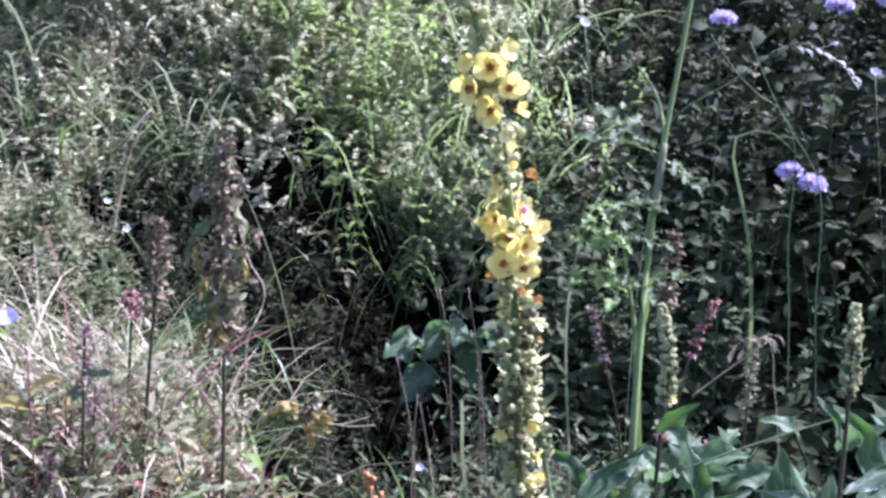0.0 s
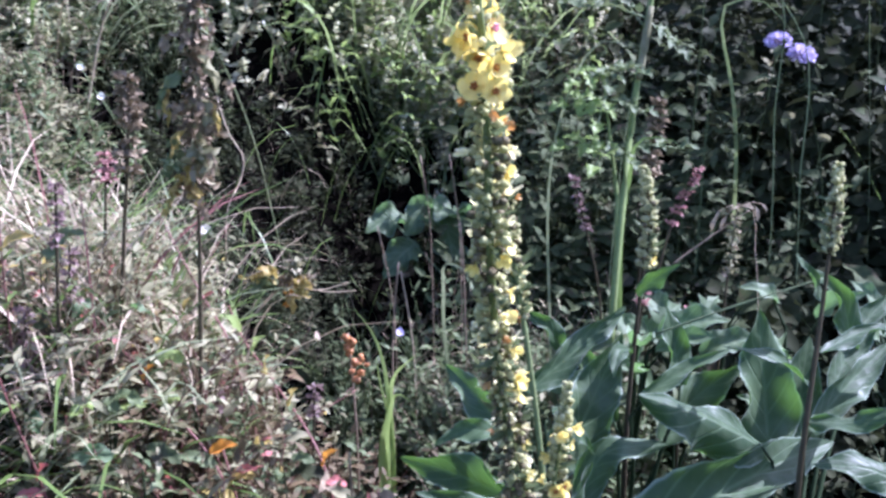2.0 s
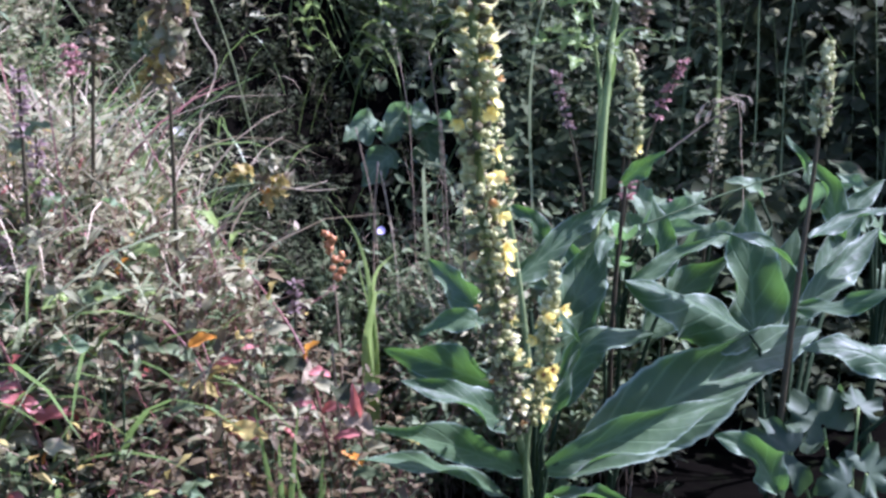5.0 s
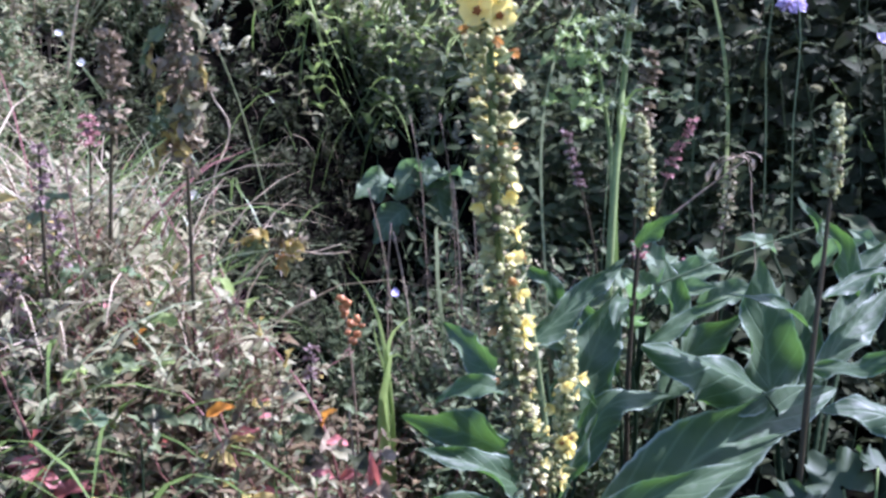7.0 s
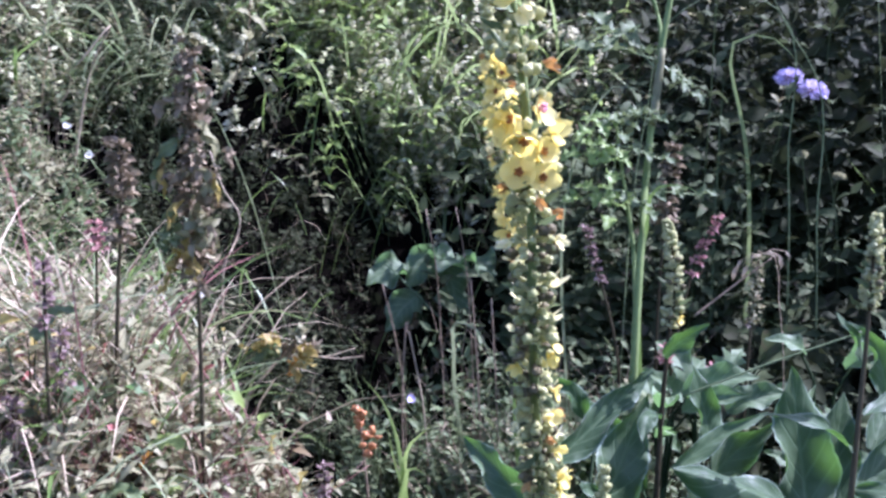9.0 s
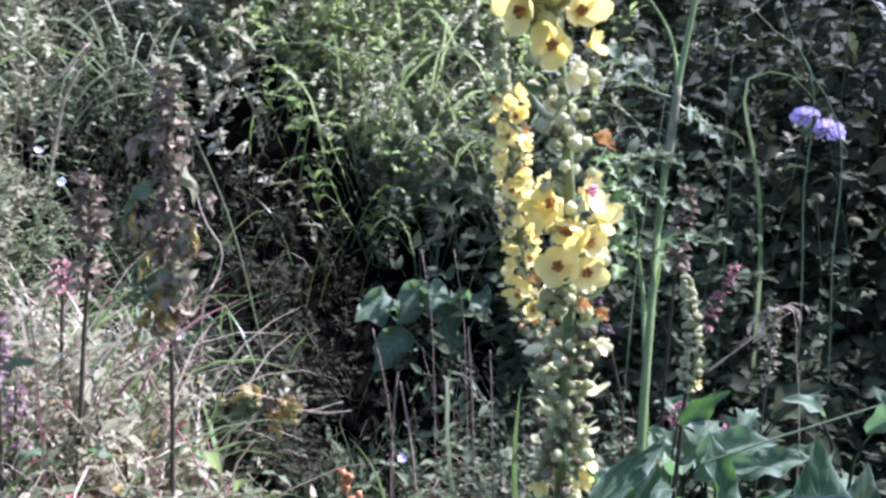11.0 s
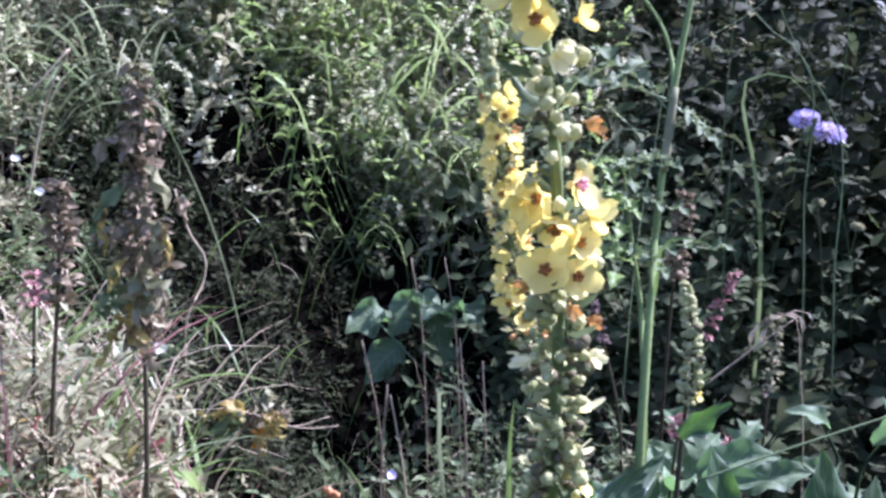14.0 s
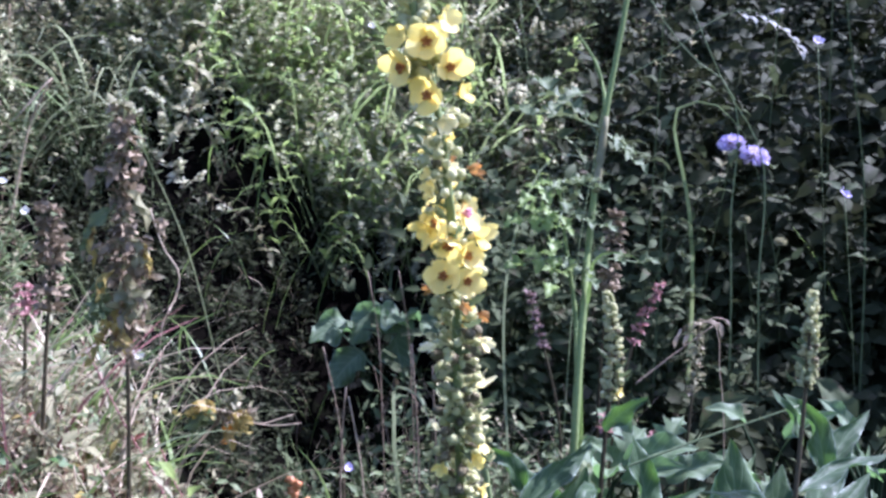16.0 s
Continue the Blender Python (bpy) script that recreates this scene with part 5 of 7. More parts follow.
def floret_head(centre, r, way, seed):
    """A domed head of many small florets, the outer ones longer."""
    rng = np.random.default_rng(seed)
    n = 150
    k = np.arange(n)
    ph = k * 2.39996
    th = np.arccos(1 - (k + 0.5) / n * 1.12)
    P = np.stack([np.sin(th) * np.cos(ph), np.sin(th) * np.sin(ph), 0.78 * np.cos(th)], 1)
    D = unit(P + rng.normal(0, 0.22, P.shape))
    R = np.array(Vector(way).to_track_quat("Z", "Y").to_matrix())
    L = r * rng.uniform(0.30, 0.5, n) * (0.7 + 0.5 * np.sin(th))
    V, F = many_leaves(np.asarray(centre) + (P * r * 0.62) @ R.T, D @ R.T, rng.normal(0, 1, (n, 3)) + np.array([0, 0, 1]), L, L * 0.6, 0.3, 0.1)
    return V, faces_list(F)


def scabious(points, r, way, label, seed, head_mat=None):
    points = [tuple(np.add(p, (0.06 * k * (-1) ** seed, 0.16 * k, 0))) for p, k in zip(points, np.linspace(1, 0, len(points)) ** 1.3)]
    s = thing("scabious", points[0], label, "wildflower", "scabious flowers")
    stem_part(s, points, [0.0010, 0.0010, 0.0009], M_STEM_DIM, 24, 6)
    top = np.asarray(points[-1])
    w = unit(np.asarray(way, float))
    hd = part("flower_head", mesh_of("flower_head", *floret_head(top + w * r * 0.18, r, way, seed), head_mat or M_LILAC), s, None, "domed lilac flower head")
    V, F = blob(top + w * r * 0.15, r * 0.55, (1, 1, 0.5), 4, 9, 0.1)
    part("disc", mesh_of("disc", V, F, M_PURPLE if head_mat is None else M_HERB_GREY), hd)
    pieces = []
    for i in range(9):
        a = i * 0.7
        pieces.append(big_leaf(top, top + np.array([math.cos(a) * r * 0.75, math.sin(a) * r * 0.75, -r * 0.1]), r * 0.25, up=(0, 0, 1), nl=5, nw=2)[:2])
    V, F, _ = join(*pieces)
    tagged(part("bract_ring", mesh_of("bract_ring", V, F, M_HERB), s), kind="stuff")
    return s


scabious([(0.655, 1.80, 0.18), (0.640, 1.81, 0.55), (0.622, 1.815, 0.66), (0.607, 1.82, 0.739)], 0.0225, (-0.1, -0.35, 0.9), "lilac scabious flower on a thin green stem by the hedge", 1)
scabious([(0.72, 1.84, 0.22), (0.70, 1.84, 0.52), (0.672, 1.845, 0.65), (0.658, 1.85, 0.715)], 0.024, (0.05, -0.4, 0.9), "lilac scabious flower beside its twin by the hedge", 2)
scabious([(0.83, 2.05, 0.30), (0.79, 2.02, 0.75), (0.745, 2.0, 1.045)], 0.026, (0, -0.3, 0.9), "lilac scabious flower high before the hedge", 3)
scabious([(0.88, 2.05, 0.30), (0.86, 2.02, 0.75), (0.842, 2.0, 1.055)], 0.026, (0, -0.3, 0.9), "lilac scabious flower high before the hedge", 4)
scabious([(0.50, 1.70, 0.15), (0.47, 1.66, 0.60), (0.433, 1.61, 0.985)], 0.020, (0, -0.3, 0.9), "pale lilac scabious flower beside the thick stem", 5)
scabious([(0.66, 1.80, 0.20), (0.64, 1.80, 0.5), (0.628, 1.80, 0.615)], 0.010, (0, -0.3, 0.9), "spent grey scabious seed head on a thin stem", 6, M_HERB_GREY)
scabious([(0.73, 1.80, 0.20), (0.72, 1.80, 0.45), (0.692, 1.80, 0.575)], 0.011, (0, -0.3, 0.9), "spent grey scabious seed head on a thin stem", 7, M_HERB_GREY)


def whorl_spike(name, label, points, z0, z1, r, mat, stem_mat, category="wildflower", group="", gap=0.012, per=9, fuzz=0.008, tip=None, seed=1):
    """A stem with whorls of small crumpled calyces or flowers; each whorl is a part."""
    rng = np.random.default_rng(seed)
    s = thing(name, points[0], label, category, group)
    C = curve(points, 40)
    V, F = tube(C, [0.0026, 0.0022, 0.0014], 6)
    part("stem", mesh_of("stem", V, F, stem_mat), s)
    z = z0
    while z < z1:
        f = (z - z0) / (z1 - z0)
        p = np.array([np.interp(z, C[:, 2], C[:, 0]), np.interp(z, C[:, 2], C[:, 1]), z])
        rr = r * (1 - 0.55 * f) * rng.uniform(0.55, 1.25)
        n = per * 3
        a = rng.uniform(0, 6.28, n)
        e = rng.uniform(-0.5, 0.7, n)
        D = np.stack([np.cos(a) * np.cos(e), np.sin(a) * np.cos(e), np.sin(e)], 1)
        L = fuzz * rng.uniform(0.7, 1.5, n)
        q = p + D * (rr * rng.uniform(0.1, 0.8, n))[:, None] * [1, 1, 0.45]
        V1, F1 = many_leaves(q, D, rng.normal(0, 1, (n, 3)) + [0, 0, 0.6], L, L * 0.62, 0.5, 0.3)
        V2, F2 = blob(p, rr * 0.45, (1, 1, 0.7), 4, 7, 0.3)
        V, F, _ = join((V1, faces_list(F1)), (V2, F2))
        tagged(part("whorl", mesh_of("whorl", V, F, tip if tip is not None and f > 0.95 else mat), s), kind="stuff")
        z += gap * rng.uniform(0.6, 1.4) * (1.1 - 0.3 * f)
    return s, C


dock, C = whorl_spike("dead_nettle", "tall dead brown spike of dry whorls with withered yellowing leaves", [(-0.235, 1.04, 0.22), (-0.226, 1.03, 0.42), (-0.221, 1.028, 0.53), (-0.214, 1.015, 0.68), (-0.207, 1.003, 0.825)], 0.612, 0.825, 0.0185, M_DEAD, M_STALK_BROWN, gap=0.0165, per=6, fuzz=0.011, tip=M_HERB_PINK, seed=21)
for x, y, z, dx, dz, w, mt in ((-0.208, 1.0, 0.720, 0.020, -0.026, 0.022, M_DEAD), (-0.214, 1.0, 0.702, -0.026, -0.010, 0.020, M_DEAD), (-0.212, 1.0, 0.689, 0.030, -0.022, 0.026, M_RUSSET), (-0.214, 1.0, 0.672, 0.024, -0.034, 0.026, M_HERB_PINK), (-0.222, 1.0, 0.669, -0.022, -0.040, 0.028, M_HERB), (-0.216, 1.0, 0.653, 0.024, -0.026, 0.030, M_HERB_PINK), (-0.222, 1.0, 0.637, 0.012, -0.036, 0.024, M_DEAD_YELLOW), (-0.228, 1.0, 0.630, -0.016, -0.040, 0.020, M_DEAD_YELLOW), (-0.222, 1.0, 0.612, 0.016, -0.022, 0.018, M_DEAD)):
    crumpled(dock, (x, y - 0.006, z), (dx, -0.004, dz), w, mt, label="crumpled hanging leaf with a yellow edge")
for b, t, w, mt in (((-0.213, 0.770), (-0.240, 0.742), 0.020, M_DEAD), ((-0.215, 0.735), (-0.246, 0.683), 0.020, M_HERB), ((-0.240, 0.720), (-0.236, 0.676), 0.016, M_DEAD_YELLOW), ((-0.206, 0.748), (-0.186, 0.710), 0.024, M_HERB_GREY), ((-0.207, 0.712), (-0.192, 0.662), 0.028, M_HERB_GREY), ((-0.196, 0.702), (-0.186, 0.670), 0.014, M_DEAD_YELLOW), ((-0.220, 0.676), (-0.236, 0.632), 0.018, M_DEAD_YELLOW), ((-0.212, 0.655), (-0.192, 0.625), 0.020, M_DEAD), ((-0.205, 0.780), (-0.188, 0.760), 0.020, M_DEAD), ((-0.180, 0.720), (-0.172, 0.702), 0.020, M_DEAD)):
    rib_leaf("withered_leaf", dock, [(b[0], 1.0, b[1]), ((b[0] + t[0]) / 2 + (t[0] - b[0]) * 0.25, 0.993, (b[1] + t[1]) / 2 + 0.006), (t[0], 0.99, t[1])], (w * 0.36, w * 0.40), (0.4, -0.8, 0.5), (0.9, 0.7), 0.25, mt, None, "hanging leaf with a curled edge", nl=13, nw=6)
for i in range(26):
    z = 0.617 + 0.0076 * i
    p = (np.interp(z, C[:, 2], C[:, 0]), np.interp(z, C[:, 2], C[:, 1]) - 0.004, z)
    crumpled(dock, p, (RNG.uniform(-1, 1.3) * 0.016, RNG.uniform(-0.012, 0.004), RNG.uniform(-0.014, 0.004)), 0.017 - 0.0003 * i, (M_DEAD, M_RUSSET, M_DEAD, M_HERB_PINK)[i % 4], 14)
whorl_spike("dead_nettle", "shorter brown dead spike on the mound", [(-0.345, 1.12, 0.38), (-0.325, 1.11, 0.56), (-0.312, 1.10, 0.65), (-0.308, 1.10, 0.725)], 0.62, 0.725, 0.016, M_DEAD, M_STALK_BROWN, gap=0.013, fuzz=0.009, seed=22)
whorl_spike("dead_nettle", "brown dead spike behind the pink-flowered stems", [(0.325, 1.52, 0.15), (0.33, 1.5, 0.50), (0.336, 1.5, 0.58), (0.346, 1.5, 0.665)], 0.56, 0.665, 0.018, M_DEAD, M_STALK_BROWN, gap=0.015, fuzz=0.010, seed=23)

for lab, pts, z0, z1, r, mt, sd in (
    ("purple betony flower spike on the faded mound", [(-0.375, 1.04, 0.30), (-0.366, 1.03, 0.45), (-0.359, 1.03, 0.55)], 0.49, 0.55, 0.010, M_PURPLE, 31),
    ("purple betony flower spike with a lilac tip", [(-0.375, 1.01, 0.30), (-0.364, 1.0, 0.50), (-0.357, 1.0, 0.62)], 0.555, 0.62, 0.009, M_PURPLE, 32),
    ("purple betony flower spike with a crimson tuft", [(-0.40, 1.20, 0.35), (-0.38, 1.2, 0.52), (-0.372, 1.2, 0.63)], 0.595, 0.63, 0.015, M_PINK, 33),
    ("purple betony flower spike low on the mound", [(-0.40, 0.98, 0.22), (-0.39, 0.97, 0.40), (-0.385, 0.965, 0.50)], 0.43, 0.50, 0.010, M_PURPLE, 34),
    ("small purple flower spike among faded herbs", [(-0.22, 1.05, 0.18), (-0.215, 1.04, 0.30), (-0.212, 1.04, 0.385)], 0.345, 0.385, 0.010, M_PURPLE, 35),
    ("small purple flower spike among faded herbs", [(-0.12, 1.12, 0.12), (-0.118, 1.11, 0.28), (-0.115, 1.11, 0.365)], 0.33, 0.365, 0.010, M_PURPLE, 36),
    ("dull pink flower spike in the shade behind the leaves", [(0.27, 1.5, 0.1), (0.262, 1.5, 0.40), (0.245, 1.5, 0.47), (0.222, 1.5, 0.555)], 0.475, 0.555, 0.010, M_PURPLE, 37),
    ("bright pink flower spike leaning over the leaves", [(0.325, 1.40, 0.1), (0.335, 1.41, 0.42), (0.357, 1.42, 0.502), (0.398, 1.44, 0.58)], 0.50, 0.58, 0.011, M_PINK, 38),
    ("faded pink flower spike hung with dry grass", [(0.44, 1.46, 0.08), (0.446, 1.45, 0.40), (0.449, 1.45, 0.44), (0.455, 1.45, 0.515)], 0.42, 0.515, 0.012, M_HERB_PINK, 39),
    ("small pink flower spike between leaves", [(0.36, 1.33, 0.1), (0.36, 1.33, 0.33), (0.365, 1.33, 0.405)], 0.37, 0.405, 0.010, M_PINK, 40),
    ("small pink flower spike between leaves", [(0.29, 1.32, 0.1), (0.298, 1.32, 0.38), (0.305, 1.32, 0.435)], 0.41, 0.435, 0.011, M_PINK, 41),
):
    whorl_spike("betony", lab, pts, z0, z1, r, mt, M_STALK_BROWN, group="pink and purple spikes", gap=0.010, fuzz=0.0065, per=4, seed=sd)

# dried yellow flower head on a bent stem
dry = thing("dried_flower", (-0.26, 1.22, 0.2), "withered brown flower head with curled yellow leaves", "wildflower")
stem_part(dry, [(-0.27, 1.21, 0.2), (-0.235, 1.24, 0.38), (-0.205, 1.28, 0.415), (-0.175, 1.30, 0.445)], [0.0025, 0.0018], M_DEAD)
for i in range(5):
    c = np.array([-0.172, 1.295, 0.445]) + RNG.normal(0, 0.011, 3)
    crumpled(dry, c, RNG.normal(0, 0.010, 3), 0.018, (M_DEAD, M_HERB_PINK, M_RUSSET)[i % 3], 20, "dry brown seed head", "seed_head")
for dx, dz, w, mt in ((-0.045, 0.015, 0.020, M_DEAD_YELLOW), (-0.04, -0.008, 0.024, M_HERB), (0.03, 0.0, 0.020, M_DEAD_YELLOW), (0.018, 0.032, 0.022, M_HERB_PINK), (0.03, -0.014, 0.018, M_DEAD_YELLOW), (0.008, -0.028, 0.016, M_ORANGE), (-0.055, 0.008, 0.014, M_DEAD_YELLOW), (0.04, 0.01, 0.018, M_DEAD)):
    crumpled(dry, (-0.175 + dx * 0.4, 1.283, 0.443 + dz * 0.4), (dx * 0.6, -0.008, dz * 0.6), w, mt, 20, "curled yellow leaf")
for b, t, w, mt, lab in (((-0.185, 0.452), (-0.212, 0.466), 0.020, M_DEAD_YELLOW, "curled bright yellow leaf"), ((-0.185, 0.445), (-0.222, 0.432), 0.026, M_HERB, "green leaf under the dry head"), ((-0.160, 0.445), (-0.138, 0.438), 0.024, M_DEAD_YELLOW, "pale yellow leaf"), ((-0.168, 0.435), (-0.164, 0.405), 0.020, M_DEAD_YELLOW, "hanging yellow leaf"), ((-0.165, 0.455), (-0.145, 0.474), 0.024, M_HERB_PINK, "pale dry leaf")):
    rib_leaf("leaf", dry, [(b[0], 1.285, b[1]), ((b[0] + t[0]) / 2, 1.275, (b[1] + t[1]) / 2 + 0.005), (t[0], 1.27, t[1])], (w * 0.5, w * 0.5), (0.1, -0.7, 0.7), (0.5, 0.3), 0.2, mt, None, lab, nl=11, nw=6)
stem_part(dry, [(-0.175, 1.30, 0.44), (-0.14, 1.30, 0.43), (-0.095, 1.31, 0.438)], [0.0012, 0.0006], M_STRAW, 10, 4, "side_twig")
stem_part(dry, [(-0.15, 1.30, 0.433), (-0.12, 1.30, 0.428), (-0.085, 1.31, 0.427)], [0.001, 0.0005], M_STRAW, 10, 4, "side_twig")

# orange seed cluster
seeds = thing("seed_cluster", (-0.075, 1.21, 0.12), "rusty orange seed cluster on a short stem", "wildflower")
stem_part(seeds, [(-0.075, 1.21, 0.12), (-0.078, 1.205, 0.30), (-0.085, 1.203, 0.40)], [0.002, 0.0012], M_STEM_TAN)
for i in range(14):
    f = i / 13
    V, F = blob((-0.086 + 0.022 * f + RNG.normal(0, 0.006), 1.198 + RNG.normal(0, 0.005), 0.398 - 0.055 * f), RNG.uniform(0.0025, 0.0048), (1.2, 0.7, 0.9), 5, 7, 0.6)
    part("seed", mesh_of("seed", V, F, M_BERRY), seeds)


def blade(parent, points, width, mat, name="blade", label="", face=(0, -1, 0.3)):
    C = curve(points, 22)
    d = unit(np.gradient(C, axis=0))
    S = unit(np.cross(d, face))
    N = np.cross(S, d)
    w = width / 2 * np.interp(np.linspace(0, 1, 22), [0, 0.3, 0.7, 1], [0.6, 1, 0.8, 0.05])
    V = np.stack([C - S * w[:, None] + N * w[:, None] * 0.3, C, C + S * w[:, None] + N * w[:, None] * 0.3], 1).reshape(-1, 3)
    F = [[3 * i + j, 3 * i + j + 1, 3 * i + j + 4, 3 * i + j + 3] for i in range(21) for j in range(2)]
    return part(name, mesh_of(name, V, F, mat), parent, None, label)


tuft = thing("grass_tuft", (-0.033, 1.20, 0.06), "fresh bright green grass tuft at the hollow's edge", "grass")
for pts, w in (([(-0.033, 1.20, 0.06), (-0.034, 1.20, 0.305), (-0.031, 1.20, 0.335), (-0.026, 1.195, 0.350), (0.000, 1.19, 0.376)], 0.011), ([(-0.033, 1.20, 0.06), (-0.035, 1.20, 0.315), (-0.043, 1.20, 0.370), (-0.057, 1.20, 0.407), (-0.078, 1.20, 0.434)], 0.007), ([(-0.033, 1.20, 0.06), (-0.033, 1.19, 0.300), (-0.024, 1.185, 0.328), (-0.006, 1.18, 0.320)], 0.014), ([(-0.033, 1.20, 0.06), (-0.037, 1.20, 0.300), (-0.047, 1.20, 0.345), (-0.050, 1.20, 0.372)], 0.006)):
    blade(tuft, pts, w, M_HERB_LIME)
for x, y, h in ((-0.10, 0.85, 0.33), (-0.37, 0.80, 0.27), (-0.075, 0.87, 0.27)):
    g = thing("grass_tuft", (x, y, float(ground_z(x, y)) - 0.01), "green grass tuft low among the herbs", "grass")
    for k in range(4):
        a = k * 1.6 + x * 30
        z0 = float(ground_z(x, y)) - 0.01
        blade(g, [(x, y, z0), (x + 0.008 * math.cos(a), y + 0.008 * math.sin(a), z0 + (h - z0) * 0.6), (x + 0.02 * math.cos(a), y + 0.02 * math.sin(a), h - 0.02 * (k % 2))], 0.007, M_GRASS)

for pts, w, mt, lab in (
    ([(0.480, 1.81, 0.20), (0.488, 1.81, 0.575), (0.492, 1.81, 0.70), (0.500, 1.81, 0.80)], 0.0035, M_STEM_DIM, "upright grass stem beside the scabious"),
    ([(0.545, 1.82, 0.20), (0.526, 1.80, 0.668), (0.504, 1.80, 0.762), (0.501, 1.80, 0.798), (0.511, 1.80, 0.809), (0.535, 1.80, 0.816), (0.560, 1.80, 0.817), (0.584, 1.80, 0.804), (0.606, 1.80, 0.781), (0.625, 1.80, 0.759)], 0.0075, M_GRASS_LIME, "long grass blade arching over beside the scabious"),
    ([(0.190, 1.46, 0.25), (0.205, 1.43, 0.68), (0.225, 1.42, 0.731), (0.254, 1.42, 0.756), (0.288, 1.42, 0.744), (0.325, 1.42, 0.725)], 0.004, M_GRASS_BLUE, "thin grass blade arching across the thick stem"),
    ([(0.292, 1.44, 0.25), (0.294, 1.43, 0.56), (0.305, 1.42, 0.617), (0.346, 1.42, 0.619), (0.369, 1.42, 0.604)], 0.008, M_GRASS, "short curved blade beside the thick stem"),
    ([(0.05, 1.50, 0.15), (0.03, 1.46, 0.38), (0.035, 1.44, 0.435), (0.06, 1.42, 0.43), (0.085, 1.40, 0.38)], 0.006, M_GRASS_BLUE, "grass blade bent over in the hollow"),
    ([(0.12, 1.32, 0.15), (0.108, 1.31, 0.40), (0.112, 1.30, 0.46)], 0.008, M_GRASS, "green grass blade behind the flower spike"),
):
    g = thing("arching_grass", pts[0], lab, "grass")
    blade(g, pts, w, mt)

# oat-like panicle and thin stalks by the hedge
oat = thing("oat_grass", (0.30, 1.70, 0.15), "wild oat stalk with pale drooping spikelets", "grass")
stem_part(oat, [(0.30, 1.70, 0.15), (0.345, 1.70, 0.70), (0.376, 1.70, 0.836), (0.470, 1.70, 0.897), (0.555, 1.70, 0.954), (0.585, 1.70, 0.961), (0.616, 1.70, 0.950), (0.648, 1.70, 0.927), (0.676, 1.70, 0.892)], [0.0014, 0.0011, 0.0009, 0.0007, 0.0005], M_STEM_GREEN, 40, 4)
for bx, bz, tx, tz in ((0.571, 0.958, 0.584, 0.941), (0.579, 0.957, 0.599, 0.935), (0.599, 0.955, 0.613, 0.939), (0.609, 0.950, 0.630, 0.928), (0.634, 0.937, 0.653, 0.918), (0.649, 0.925, 0.667, 0.904), (0.660, 0.913, 0.679, 0.889), (0.618, 0.954, 0.642, 0.955), (0.667, 0.903, 0.675, 0.882)):
    b, e = np.array([bx, 1.70, bz]), np.array([tx, 1.69, tz])
    m = b * 0.65 + e * 0.35
    V, F, _ = join(tube([b, m], [0.0005, 0.0004], 3), big_leaf(m, e, 0.0048, nl=6, nw=2, fold=0.6)[:2], big_leaf(m, e + [0.003, 0.004, 0.004], 0.0040, nl=6, nw=2, fold=0.6)[:2])
    part("spikelet", mesh_of("spikelet", V, F, M_PALE), oat, None, "pale drooping spikelet")
for pts, mt in (([(0.647, 1.74, 0.2), (0.637, 1.74, 0.5), (0.617, 1.74, 0.768), (0.583, 1.74, 0.817), (0.556, 1.74, 0.866), (0.510, 1.74, 0.966)], M_STEM_GREEN), ([(0.602, 1.76, 0.2), (0.592, 1.76, 0.6), (0.562, 1.76, 0.860), (0.528, 1.76, 0.881), (0.481, 1.76, 0.932), (0.448, 1.76, 0.980)], M_STEM_GREEN), ([(0.85, 1.8, 0.2), (0.83, 1.8, 0.7), (0.79, 1.8, 0.95), (0.77, 1.8, 1.10)], M_STEM_DIM), ([(0.30, 1.21, 0.40), (0.39, 1.20, 0.438), (0.50, 1.20, 0.475)], M_STEM_GREEN), ([(0.36, 1.42, 0.44), (0.41, 1.43, 0.475), (0.47, 1.44, 0.515)], M_STEM_TAN)):
    g = thing("thin_stalk", pts[0], "thin bare stalk crossing between the plants", "stalk", "thin stalks")
    stem_part(g, pts, [0.0016, 0.0009], mt, 20, 5)
drygrass = thing("dry_grass_head", (0.455, 1.44, 0.1), "dry straw grass head drooping over the faded spike", "grass")
stem_part(drygrass, [(0.50, 1.46, 0.1), (0.485, 1.45, 0.45), (0.47, 1.445, 0.52), (0.45, 1.44, 0.525)], [0.001, 0.0006], M_STRAW, 16, 4)
for i in range(12):
    a = RNG.uniform(-0.2, 3.3)
    b = np.array([0.455, 1.44, 0.52])
    e = b + [0.035 * math.cos(a), RNG.uniform(-0.015, 0.015), 0.006 - 0.03 * RNG.random()]
    V, F, _ = join(tube([b, (b + e) / 2 + [0, 0, 0.005], e], [0.0006, 0.0004], 3), big_leaf(e, e + [0.006 * math.cos(a), 0, -0.014], 0.004, nl=6, nw=2, fold=0.5)[:2])
    part("spikelet", mesh_of("spikelet", V, F, M_STRAW), drygrass)

